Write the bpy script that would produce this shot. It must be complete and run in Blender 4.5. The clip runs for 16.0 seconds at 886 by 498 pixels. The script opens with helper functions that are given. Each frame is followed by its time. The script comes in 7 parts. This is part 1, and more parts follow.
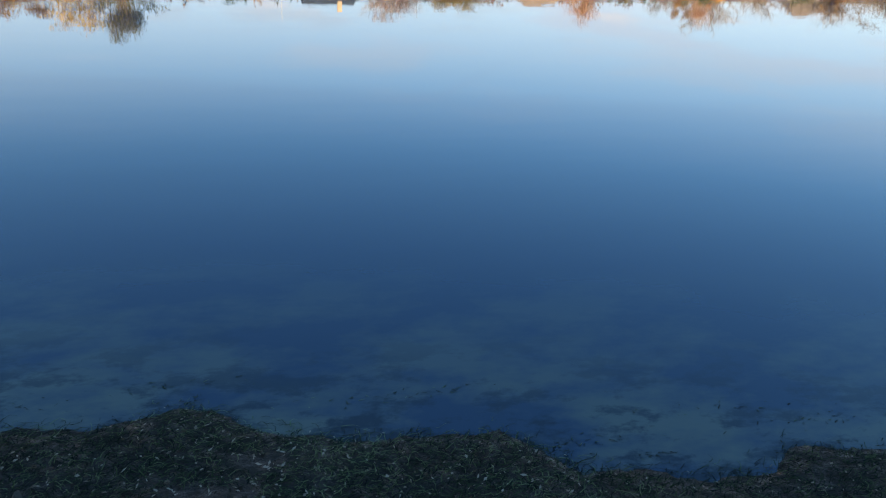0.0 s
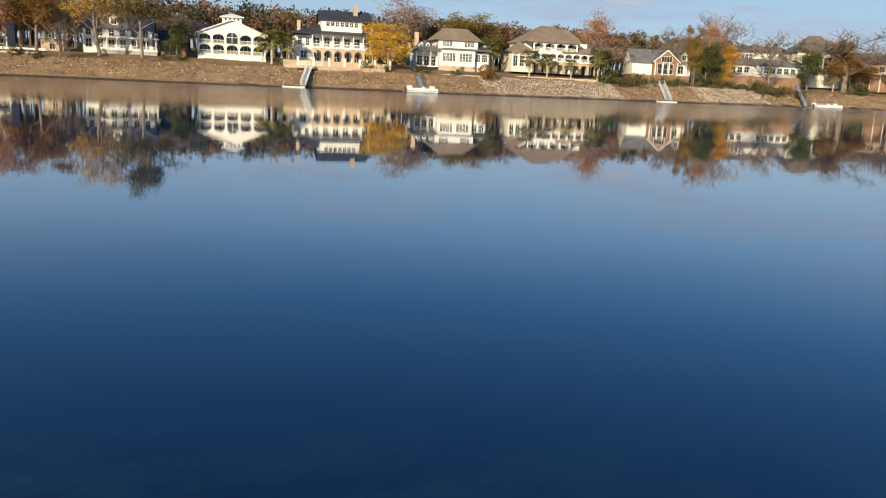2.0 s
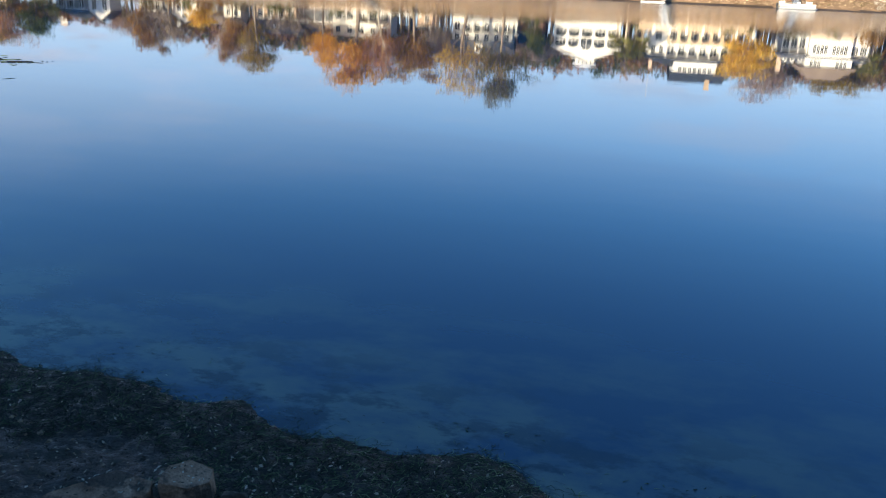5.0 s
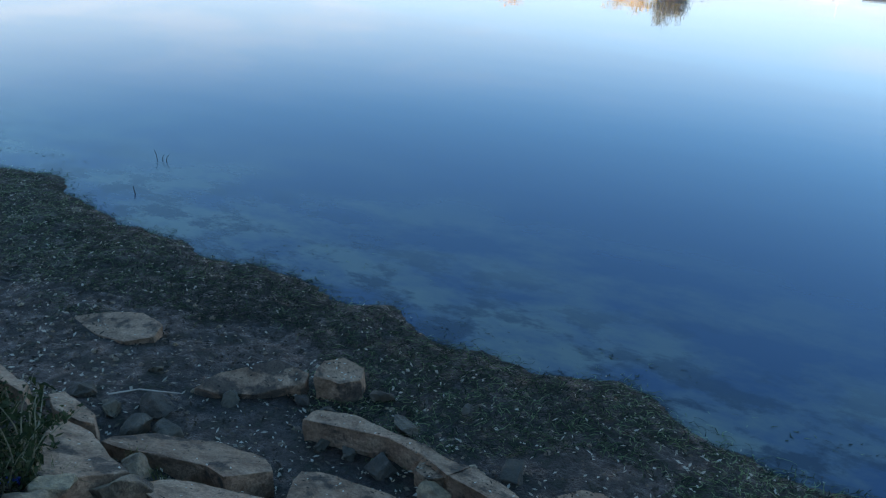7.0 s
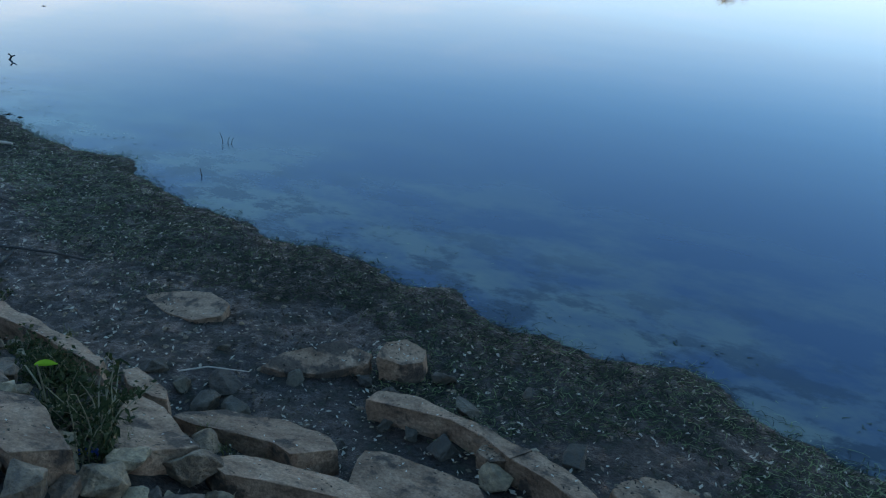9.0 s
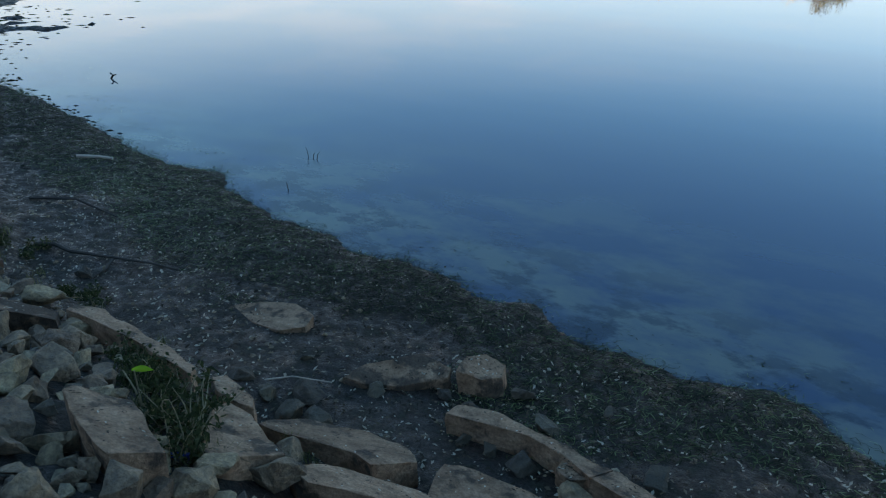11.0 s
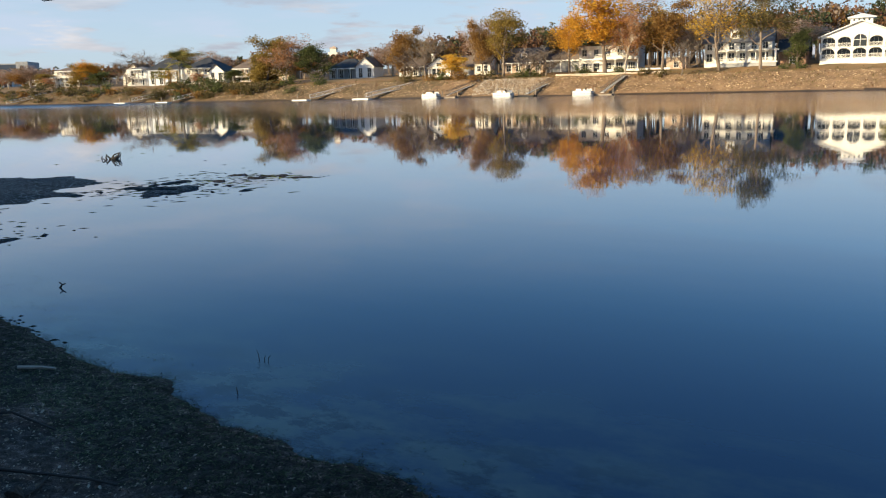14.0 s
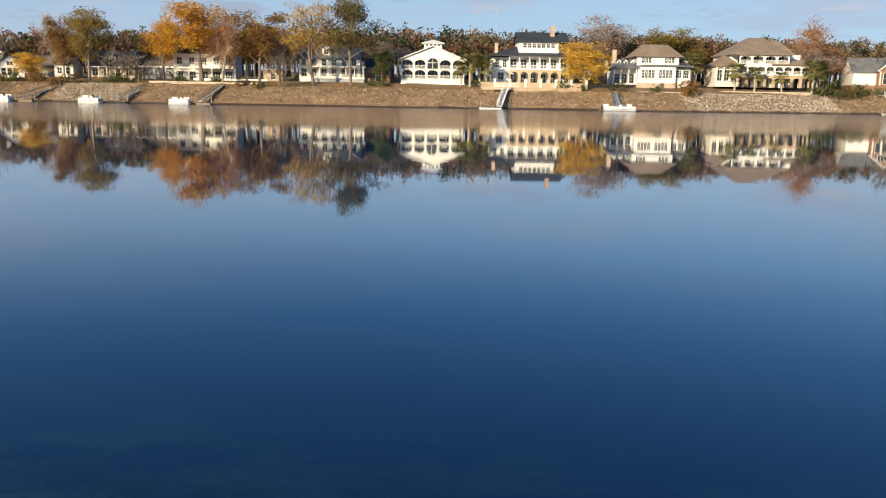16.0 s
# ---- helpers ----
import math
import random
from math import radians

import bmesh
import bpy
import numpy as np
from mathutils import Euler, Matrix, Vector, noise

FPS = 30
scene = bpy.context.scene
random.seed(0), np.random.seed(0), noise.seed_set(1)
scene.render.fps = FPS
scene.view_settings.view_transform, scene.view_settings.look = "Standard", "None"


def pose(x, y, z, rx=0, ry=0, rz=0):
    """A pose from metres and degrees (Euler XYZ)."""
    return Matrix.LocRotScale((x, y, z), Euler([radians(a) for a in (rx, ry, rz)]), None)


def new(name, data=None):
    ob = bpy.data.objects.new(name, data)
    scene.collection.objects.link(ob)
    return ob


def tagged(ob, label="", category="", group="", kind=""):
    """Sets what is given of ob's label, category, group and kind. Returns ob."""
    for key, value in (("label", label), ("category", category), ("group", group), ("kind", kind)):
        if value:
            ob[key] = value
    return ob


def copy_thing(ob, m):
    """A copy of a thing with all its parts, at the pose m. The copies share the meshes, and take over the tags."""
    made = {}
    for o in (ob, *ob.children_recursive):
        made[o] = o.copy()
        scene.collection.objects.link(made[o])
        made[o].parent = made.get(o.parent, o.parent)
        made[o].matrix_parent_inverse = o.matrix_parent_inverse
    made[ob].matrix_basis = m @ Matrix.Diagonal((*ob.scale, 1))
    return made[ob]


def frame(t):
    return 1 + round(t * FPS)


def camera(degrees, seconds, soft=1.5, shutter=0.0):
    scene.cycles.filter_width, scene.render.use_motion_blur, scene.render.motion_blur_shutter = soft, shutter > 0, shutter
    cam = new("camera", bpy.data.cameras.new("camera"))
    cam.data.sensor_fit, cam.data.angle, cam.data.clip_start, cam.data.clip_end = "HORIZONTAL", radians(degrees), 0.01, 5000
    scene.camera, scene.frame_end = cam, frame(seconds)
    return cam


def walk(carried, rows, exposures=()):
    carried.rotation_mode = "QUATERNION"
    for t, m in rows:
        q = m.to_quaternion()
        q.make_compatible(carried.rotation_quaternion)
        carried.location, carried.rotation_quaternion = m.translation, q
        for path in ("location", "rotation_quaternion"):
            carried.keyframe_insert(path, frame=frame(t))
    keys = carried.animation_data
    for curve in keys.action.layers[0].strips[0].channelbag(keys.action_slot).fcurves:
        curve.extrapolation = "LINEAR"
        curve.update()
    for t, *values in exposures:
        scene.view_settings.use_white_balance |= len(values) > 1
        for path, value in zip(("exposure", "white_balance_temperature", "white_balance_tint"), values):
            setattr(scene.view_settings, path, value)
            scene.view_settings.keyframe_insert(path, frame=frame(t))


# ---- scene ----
# Camera: held by hand at one spot on the near bank, panning and tilting.
cam = camera(57.5, 16.0, soft=1.15)
ROWS = [
    (0.0, pose(0.000, 0.000, 3.100, 67.634, -2.518, -14.532)),
    (0.5, pose(0.000, 0.000, 3.100, 72.307, -2.624, -14.558)),
    (1.0, pose(0.000, 0.000, 3.100, 74.870, -2.657, -14.508)),
    (1.5, pose(0.000, 0.000, 3.100, 76.755, -2.754, -14.303)),
    (2.0, pose(0.000, 0.000, 3.100, 78.287, -2.551, -13.913)),
    (2.5, pose(0.000, 0.000, 3.100, 79.279, -2.090, -12.002)),
    (3.0, pose(0.000, 0.000, 3.100, 79.412, -1.534, -8.448)),
    (3.5, pose(0.010, 0.002, 3.098, 79.354, -1.479, -5.237)),
    (4.0, pose(0.030, 0.008, 3.092, 79.176, -1.657, -0.249)),
    (4.5, pose(0.060, 0.016, 3.082, 76.337, -1.833, 5.335)),
    (5.0, pose(0.090, 0.025, 3.072, 71.573, -2.369, 10.352)),
    (5.2, pose(0.100, 0.029, 3.068, 70.480, -2.900, 11.509)),
    (7.3, pose(0.019, 0.033, 3.082, 64.810, -2.298, 22.444)),
    (7.5, pose(0.010, 0.030, 3.079, 64.598, -2.267, 22.741)),
    (8.0, pose(0.010, 0.028, 3.078, 64.075, -1.947, 23.431)),
    (8.5, pose(0.006, 0.025, 3.078, 63.985, -1.474, 24.699)),
    (10.8, pose(0.000, 0.005, 3.090, 63.519, 0.083, 28.690)),
    (11.0, pose(0.000, 0.000, 3.096, 64.797, 0.605, 30.791)),
    (11.5, pose(-0.005, -0.002, 3.100, 69.035, 0.767, 32.866)),
    (12.0, pose(-0.003, -0.004, 3.105, 73.336, 1.301, 32.760)),
    (12.5, pose(0.005, -0.010, 3.110, 75.923, 1.691, 32.539)),
    (13.0, pose(0.010, -0.012, 3.110, 77.374, 2.024, 32.352)),
    (13.5, pose(0.012, -0.012, 3.108, 78.854, 2.120, 32.014)),
    (14.0, pose(0.010, 0.000, 3.102, 78.649, 1.418, 27.072)),
    (14.5, pose(0.000, 0.010, 3.097, 78.594, 0.228, 20.790)),
    (15.0, pose(-0.003, 0.010, 3.094, 78.832, -0.235, 16.169)),
    (15.5, pose(0.000, 0.003, 3.098, 79.046, -0.726, 7.669)),
    (16.0, pose(0.005, 0.000, 3.100, 79.260, -0.944, -0.345)),
]
TINT = 9
EXPOSURES = [(t, e, k, TINT) for t, e, k in (
    (0.0, 1.2, 6850), (0.5, 1.05, 6450), (1.0, 0.72, 6000), (1.5, 0.3, 5950), (2.0, 0.15, 5900), (3.5, 0.05, 5900), (4.5, 0.48, 5800), (5.0, 0.95, 5700), (7.3, 1.85, 7000), (8.5, 1.85, 7050),
    (10.8, 1.8, 7650), (11.0, 1.65, 7650), (11.5, 1.3, 7350), (12.0, 1.32, 6900), (12.5, 0.82, 6500), (13.5, 0.53, 6350), (14.5, 0.57, 6180), (15.5, 0.5, 5950), (16.0, 0.25, 5900))]
walk(cam, ROWS, EXPOSURES)

# Light: a low sun behind the near bank and to the left, and a clear sky with thin cloud.
SUN_EL, SUN_AZ, SUN_POWER, SKY_POWER = 19.0, 215.0, 6.6, 0.115
world = bpy.data.worlds.new("sky")
scene.world = world
world.use_nodes = True
wn, wl = world.node_tree.nodes, world.node_tree.links
wn.clear()
sky = wn.new("ShaderNodeTexSky")
sky.sky_type, sky.sun_disc = "NISHITA", False
sky.sun_elevation, sky.sun_rotation = radians(SUN_EL), radians(SUN_AZ)
sky.air_density, sky.dust_density, sky.ozone_density = 1.0, 0.5, 3.0
way = wn.new("ShaderNodeTexCoord")
flat = wn.new("ShaderNodeMapping")
flat.inputs["Scale"].default_value = (3.0, 3.0, 17.0)
flat.inputs["Location"].default_value = (0.7, 0.3, 0.0)
cloud = wn.new("ShaderNodeTexNoise")
cloud.inputs["Scale"].default_value, cloud.inputs["Detail"].default_value, cloud.inputs["Roughness"].default_value = 1.7, 6.0, 0.55
edge = wn.new("ShaderNodeMapRange")
edge.interpolation_type = "SMOOTHSTEP"
edge.inputs["From Min"].default_value, edge.inputs["From Max"].default_value = 0.47, 0.66
edge.inputs["To Min"].default_value, edge.inputs["To Max"].default_value = 0.68, 0.97
rise = wn.new("ShaderNodeSeparateXYZ")
low = wn.new("ShaderNodeMapRange")
low.interpolation_type = "SMOOTHSTEP"
low.inputs["From Min"].default_value, low.inputs["From Max"].default_value = 0.09, 0.28
low.inputs["To Min"].default_value, low.inputs["To Max"].default_value = 1.0, 0.0
both = wn.new("ShaderNodeMath")
both.operation = "MULTIPLY"
blend = wn.new("ShaderNodeMixRGB")
blend.inputs["Color2"].default_value = (3.5, 4.05, 4.85, 1)
back = wn.new("ShaderNodeBackground")
back.inputs["Strength"].default_value = SKY_POWER
wout = wn.new("ShaderNodeOutputWorld")
wl.new(way.outputs["Generated"], flat.inputs["Vector"])
wl.new(flat.outputs["Vector"], cloud.inputs["Vector"])
wl.new(cloud.outputs["Fac"], edge.inputs["Value"])
wl.new(way.outputs["Generated"], rise.inputs[0])
wl.new(rise.outputs["Z"], low.inputs["Value"])
wl.new(edge.outputs["Result"], both.inputs[0])
wl.new(low.outputs["Result"], both.inputs[1])
wl.new(both.outputs[0], blend.inputs["Fac"])
deep = wn.new("ShaderNodeHueSaturation")
deep.inputs["Saturation"].default_value = 1.22
wl.new(sky.outputs["Color"], deep.inputs["Color"])
# a thin high veil evens the sky out, and a few flat clouds float low down
veil = wn.new("ShaderNodeMixRGB")
veil.inputs["Fac"].default_value, veil.inputs["Color2"].default_value = 0.20, (1.2, 2.6, 4.3, 1)
wl.new(deep.outputs["Color"], veil.inputs["Color1"])
wl.new(veil.outputs["Color"], blend.inputs["Color1"])
puff = wn.new("ShaderNodeTexNoise")
puff.inputs["Scale"].default_value, puff.inputs["Detail"].default_value, puff.inputs["Roughness"].default_value = 2.6, 6.0, 0.58
wl.new(flat.outputs["Vector"], puff.inputs["Vector"])
body = wn.new("ShaderNodeMapRange")
body.interpolation_type = "SMOOTHSTEP"
body.inputs["From Min"].default_value, body.inputs["From Max"].default_value = 0.53, 0.66
body.inputs["To Min"].default_value, body.inputs["To Max"].default_value = 0.0, 0.8
wl.new(puff.outputs["Fac"], body.inputs["Value"])
tone = wn.new("ShaderNodeMixRGB")
tone.inputs["Color1"].default_value, tone.inputs["Color2"].default_value = (2.9, 2.85, 3.2, 1), (4.9, 4.6, 4.5, 1)
shade = wn.new("ShaderNodeMapRange")
shade.inputs["From Min"].default_value, shade.inputs["From Max"].default_value = 0.42, 0.62
wl.new(cloud.outputs["Fac"], shade.inputs["Value"])
wl.new(shade.outputs["Result"], tone.inputs["Fac"])
final = wn.new("ShaderNodeMixRGB")
level = wn.new("ShaderNodeMapRange")
level.interpolation_type = "SMOOTHSTEP"
level.inputs["From Min"].default_value, level.inputs["From Max"].default_value = 0.07, 0.15
level.inputs["To Min"].default_value, level.inputs["To Max"].default_value = 1.0, 0.0
wl.new(rise.outputs["Z"], level.inputs["Value"])
drift = wn.new("ShaderNodeMath")
drift.operation = "MULTIPLY"
wl.new(body.outputs["Result"], drift.inputs[0])
wl.new(level.outputs["Result"], drift.inputs[1])
wl.new(drift.outputs[0], final.inputs["Fac"])
wl.new(blend.outputs["Color"], final.inputs["Color1"])
wl.new(tone.outputs["Color"], final.inputs["Color2"])
wl.new(final.outputs["Color"], back.inputs["Color"])
wl.new(back.outputs["Background"], wout.inputs["Surface"])

lamp = bpy.data.lights.new("sun", "SUN")
lamp.energy, lamp.angle, lamp.color = SUN_POWER, radians(0.6), (1.0, 0.78, 0.46)
sun = new("sun", lamp)
sun.rotation_euler = (radians(90 - SUN_EL), 0, radians(180 - SUN_AZ))


# ---- materials ----
def shader(name):
    m = bpy.data.materials.new(name)
    m.use_nodes = True
    n, l = m.node_tree.nodes, m.node_tree.links
    n.clear()
    out, b = n.new("ShaderNodeOutputMaterial"), n.new("ShaderNodeBsdfPrincipled")
    l.new(b.outputs["BSDF"], out.inputs["Surface"])
    return m, n, l, b


def noise_node(n, l, vector, scale, detail=5.0, rough=0.6):
    t = n.new("ShaderNodeTexNoise")
    t.inputs["Scale"].default_value, t.inputs["Detail"].default_value, t.inputs["Roughness"].default_value = scale, detail, rough
    l.new(vector, t.inputs["Vector"])
    return t.outputs["Fac"]


def ramp_node(n, l, fac, stops):
    r = n.new("ShaderNodeValToRGB")
    els = r.color_ramp.elements
    while len(els) < len(stops):
        els.new(0.5)
    for e, (p, c) in zip(els, stops):
        e.position, e.color = p, (*c, 1)
    l.new(fac, r.inputs["Fac"])
    return r.outputs["Color"]


def range_node(n, l, fac, a, b, c, d):
    r = n.new("ShaderNodeMapRange")
    for k, v in zip(("From Min", "From Max", "To Min", "To Max"), (a, b, c, d)):
        r.inputs[k].default_value = v
    l.new(fac, r.inputs["Value"])
    return r.outputs["Result"]


def mix_node(n, l, fac, a, b, kind="MIX"):
    m = n.new("ShaderNodeMixRGB")
    m.blend_type = kind
    for k, v in (("Fac", fac), ("Color1", a), ("Color2", b)):
        if hasattr(v, "is_linked"):
            l.new(v, m.inputs[k])
        else:
            m.inputs[k].default_value = v if k == "Fac" else (*v, 1)
    return m.outputs["Color"]


def surface(name, dark, light, big=0.6, fine=14.0, rough=(0.6, 0.9), bump=0.3, depth=0.02, own=0.0, metal=0.0, island=False, grit=0.25):
    """Two tones in broad patches, a fine grain over them, relief from the grain; own: how far each object strays in brightness."""
    m, n, l, b = shader(name)
    where = n.new("ShaderNodeNewGeometry")
    patch = noise_node(n, l, where.outputs["Position"], big, 4.0)
    grain = noise_node(n, l, where.outputs["Position"], fine, 6.0, 0.65)
    col = ramp_node(n, l, patch, [(0.32, dark), (0.68, light)])
    col = mix_node(n, l, 0.55, col, ramp_node(n, l, grain, [(0.5 - grit, (0.45, 0.45, 0.45)), (0.5 + grit, (1.3, 1.3, 1.3))]), "MULTIPLY")
    if own:
        if island:
            val = where.outputs["Random Per Island"]
        else:
            info = n.new("ShaderNodeObjectInfo")
            val = info.outputs["Random"]
        v = n.new("ShaderNodeHueSaturation")
        l.new(range_node(n, l, val, 0, 1, 1 - own, 1 + own), v.inputs["Value"])
        l.new(range_node(n, l, val, 0, 1, 0.5 - own * 0.03, 0.5 + own * 0.03), v.inputs["Hue"])
        l.new(col, v.inputs["Color"])
        col = v.outputs["Color"]
    l.new(col, b.inputs["Base Color"])
    l.new(range_node(n, l, grain, 0.3, 0.7, rough[0], rough[1]), b.inputs["Roughness"])
    b.inputs["Metallic"].default_value = metal
    if bump:
        bn = n.new("ShaderNodeBump")
        bn.inputs["Strength"].default_value, bn.inputs["Distance"].default_value = bump, depth
        l.new(grain, bn.inputs["Height"])
        l.new(bn.outputs["Normal"], b.inputs["Normal"])
    return m


def leafy(name, stops, stray=(-0.14, 0.22)):
    """Foliage: each leaf takes its own tone, with broader drifts of colour through the crown."""
    m, n, l, b = shader(name)
    where = n.new("ShaderNodeNewGeometry")
    drift = noise_node(n, l, where.outputs["Position"], 0.35, 3.0)
    add = n.new("ShaderNodeMath")
    add.operation = "MULTIPLY_ADD"
    l.new(drift, add.inputs[0])
    add.inputs[1].default_value = 0.9
    l.new(range_node(n, l, where.outputs["Random Per Island"], 0, 1, *stray), add.inputs[2])
    l.new(ramp_node(n, l, add.outputs[0], stops), b.inputs["Base Color"])
    b.inputs["Roughness"].default_value = 0.75
    b.inputs["Specular IOR Level"].default_value = 0.2
    # light comes through the thin blades
    glow, mixed = n.new("ShaderNodeBsdfTranslucent"), n.new("ShaderNodeMixShader")
    l.new(b.inputs["Base Color"].links[0].from_socket, glow.inputs["Color"])
    mixed.inputs["Fac"].default_value = 0.42
    l.new(b.outputs["BSDF"], mixed.inputs[1])
    l.new(glow.outputs["BSDF"], mixed.inputs[2])
    l.new(mixed.outputs["Shader"], [x for x in n if x.bl_idname == "ShaderNodeOutputMaterial"][0].inputs["Surface"])
    return m


def make_water():
    m, n, l, b = shader("river_water")
    where = n.new("ShaderNodeNewGeometry")
    sep = n.new("ShaderNodeSeparateXYZ")
    l.new(where.outputs["Position"], sep.inputs[0])
    # distance out from the near water's edge
    off = n.new("ShaderNodeMath")
    off.operation = "MULTIPLY_ADD"
    l.new(sep.outputs["X"], off.inputs[0])
    off.inputs[1].default_value = 0.26
    l.new(sep.outputs["Y"], off.inputs[2])
    near = range_node(n, l, off.outputs[0], 4.5, 7.6, 1.0, 0.0)
    # clouds of silt along the edge, with dark drowned weed between them close in
    stretch = n.new("ShaderNodeMapping")
    stretch.inputs["Rotation"].default_value = (0, 0, 0.25)
    stretch.inputs["Scale"].default_value = (0.85, 1.35, 1.0)
    l.new(where.outputs["Position"], stretch.inputs["Vector"])
    silt = noise_node(n, l, stretch.outputs["Vector"], 0.95, 6.0, 0.6)
    cloudy = n.new("ShaderNodeMath")
    cloudy.operation = "MULTIPLY"
    l.new(range_node(n, l, silt, 0.42, 0.60, 0.18, 1.0), cloudy.inputs[0])
    l.new(near, cloudy.inputs[1])
    body = mix_node(n, l, cloudy.outputs[0], (0.001, 0.028, 0.084), (0.100, 0.118, 0.104))
    weedy = n.new("ShaderNodeMath")
    weedy.operation = "MULTIPLY"
    drowned = noise_node(n, l, stretch.outputs["Vector"], 1.7, 7.0, 0.68)
    l.new(range_node(n, l, drowned, 0.50, 0.58, 0.0, 0.85), weedy.inputs[0])
    l.new(range_node(n, l, off.outputs[0], 4.7, 6.1, 1.0, 0.0), weedy.inputs[1])
    l.new(mix_node(n, l, weedy.outputs[0], body, (0.004, 0.014, 0.030)), b.inputs["Base Color"])
    b.inputs["IOR"].default_value = 1.27
    # a light breeze ruffles the far half of the river in long streaks
    streaky = n.new("ShaderNodeMapping")
    streaky.inputs["Scale"].default_value = (0.012, 0.05, 1.0)
    l.new(where.outputs["Position"], streaky.inputs["Vector"])
    breeze = n.new("ShaderNodeMath")
    breeze.operation = "MULTIPLY"
    l.new(range_node(n, l, sep.outputs["Y"], 52.0, 190.0, 0.0, 1.0), breeze.inputs[0])
    l.new(range_node(n, l, noise_node(n, l, streaky.outputs["Vector"], 1.0, 4.0), 0.3, 0.7, 0.75, 1.1), breeze.inputs[1])
    # an open ruffled reach up-river
    reach = n.new("ShaderNodeMath")
    reach.operation = "MULTIPLY"
    l.new(range_node(n, l, sep.outputs["X"], -175.0, -260.0, 0.0, 1.6), reach.inputs[0])
    l.new(range_node(n, l, sep.outputs["Y"], 135.0, 180.0, 0.0, 1.0), reach.inputs[1])
    total = n.new("ShaderNodeMath")
    l.new(breeze.outputs[0], total.inputs[0])
    l.new(reach.outputs[0], total.inputs[1])
    breeze = total
    l.new(range_node(n, l, breeze.outputs[0], 0.0, 3.0, 0.020, 0.44), b.inputs["Roughness"])
    # a second reflecting coat, added to brighten and smear reflections at low angles
    b.inputs["Coat Weight"].default_value, b.inputs["Coat IOR"].default_value = 0.5, 1.25
    l.new(range_node(n, l, breeze.outputs[0], 0.0, 3.0, 0.026, 0.46), b.inputs["Coat Roughness"])
    swell = n.new("ShaderNodeMapping")
    swell.inputs["Scale"].default_value = (0.35, 1.0, 1.0)
    l.new(where.outputs["Position"], swell.inputs["Vector"])
    wave = noise_node(n, l, swell.outputs["Vector"], 0.9, 3.0, 0.5)
    bn = n.new("ShaderNodeBump")
    bn.inputs["Strength"].default_value, bn.inputs["Distance"].default_value = 0.13, 0.018
    l.new(wave, bn.inputs["Height"])
    l.new(bn.outputs["Normal"], b.inputs["Normal"])
    return m


def make_mud():
    m, n, l, b = shader("wet_mud")
    where = n.new("ShaderNodeNewGeometry")
    p = where.outputs["Position"]
    patch, clod, grain = noise_node(n, l, p, 1.3, 4.0), noise_node(n, l, p, 9.0, 5.0, 0.65), noise_node(n, l, p, 55.0, 4.0, 0.7)
    col = ramp_node(n, l, patch, [(0.3, (0.0080, 0.0074, 0.0068)), (0.5, (0.021, 0.0150, 0.0125)), (0.72, (0.054, 0.0340, 0.0265))])
    col = mix_node(n, l, range_node(n, l, clod, 0.5, 0.72, 0.0, 0.75), col, (0.026, 0.032, 0.020))
    col = mix_node(n, l, 0.6, col, ramp_node(n, l, grain, [(0.38, (0.35, 0.35, 0.35)), (0.64, (1.8, 1.8, 1.8))]), "MULTIPLY")
    l.new(col, b.inputs["Base Color"])
    l.new(range_node(n, l, clod, 0.36, 0.6, 0.30, 0.9), b.inputs["Roughness"])
    b.inputs["Specular IOR Level"].default_value = 0.28
    mixh = n.new("ShaderNodeMath")
    mixh.operation = "MULTIPLY_ADD"
    l.new(grain, mixh.inputs[0])
    mixh.inputs[1].default_value = 0.35
    l.new(clod, mixh.inputs[2])
    bn = n.new("ShaderNodeBump")
    bn.inputs["Strength"].default_value, bn.inputs["Distance"].default_value = 1.0, 0.04
    l.new(mixh.outputs[0], bn.inputs["Height"])
    l.new(bn.outputs["Normal"], b.inputs["Normal"])
    return m


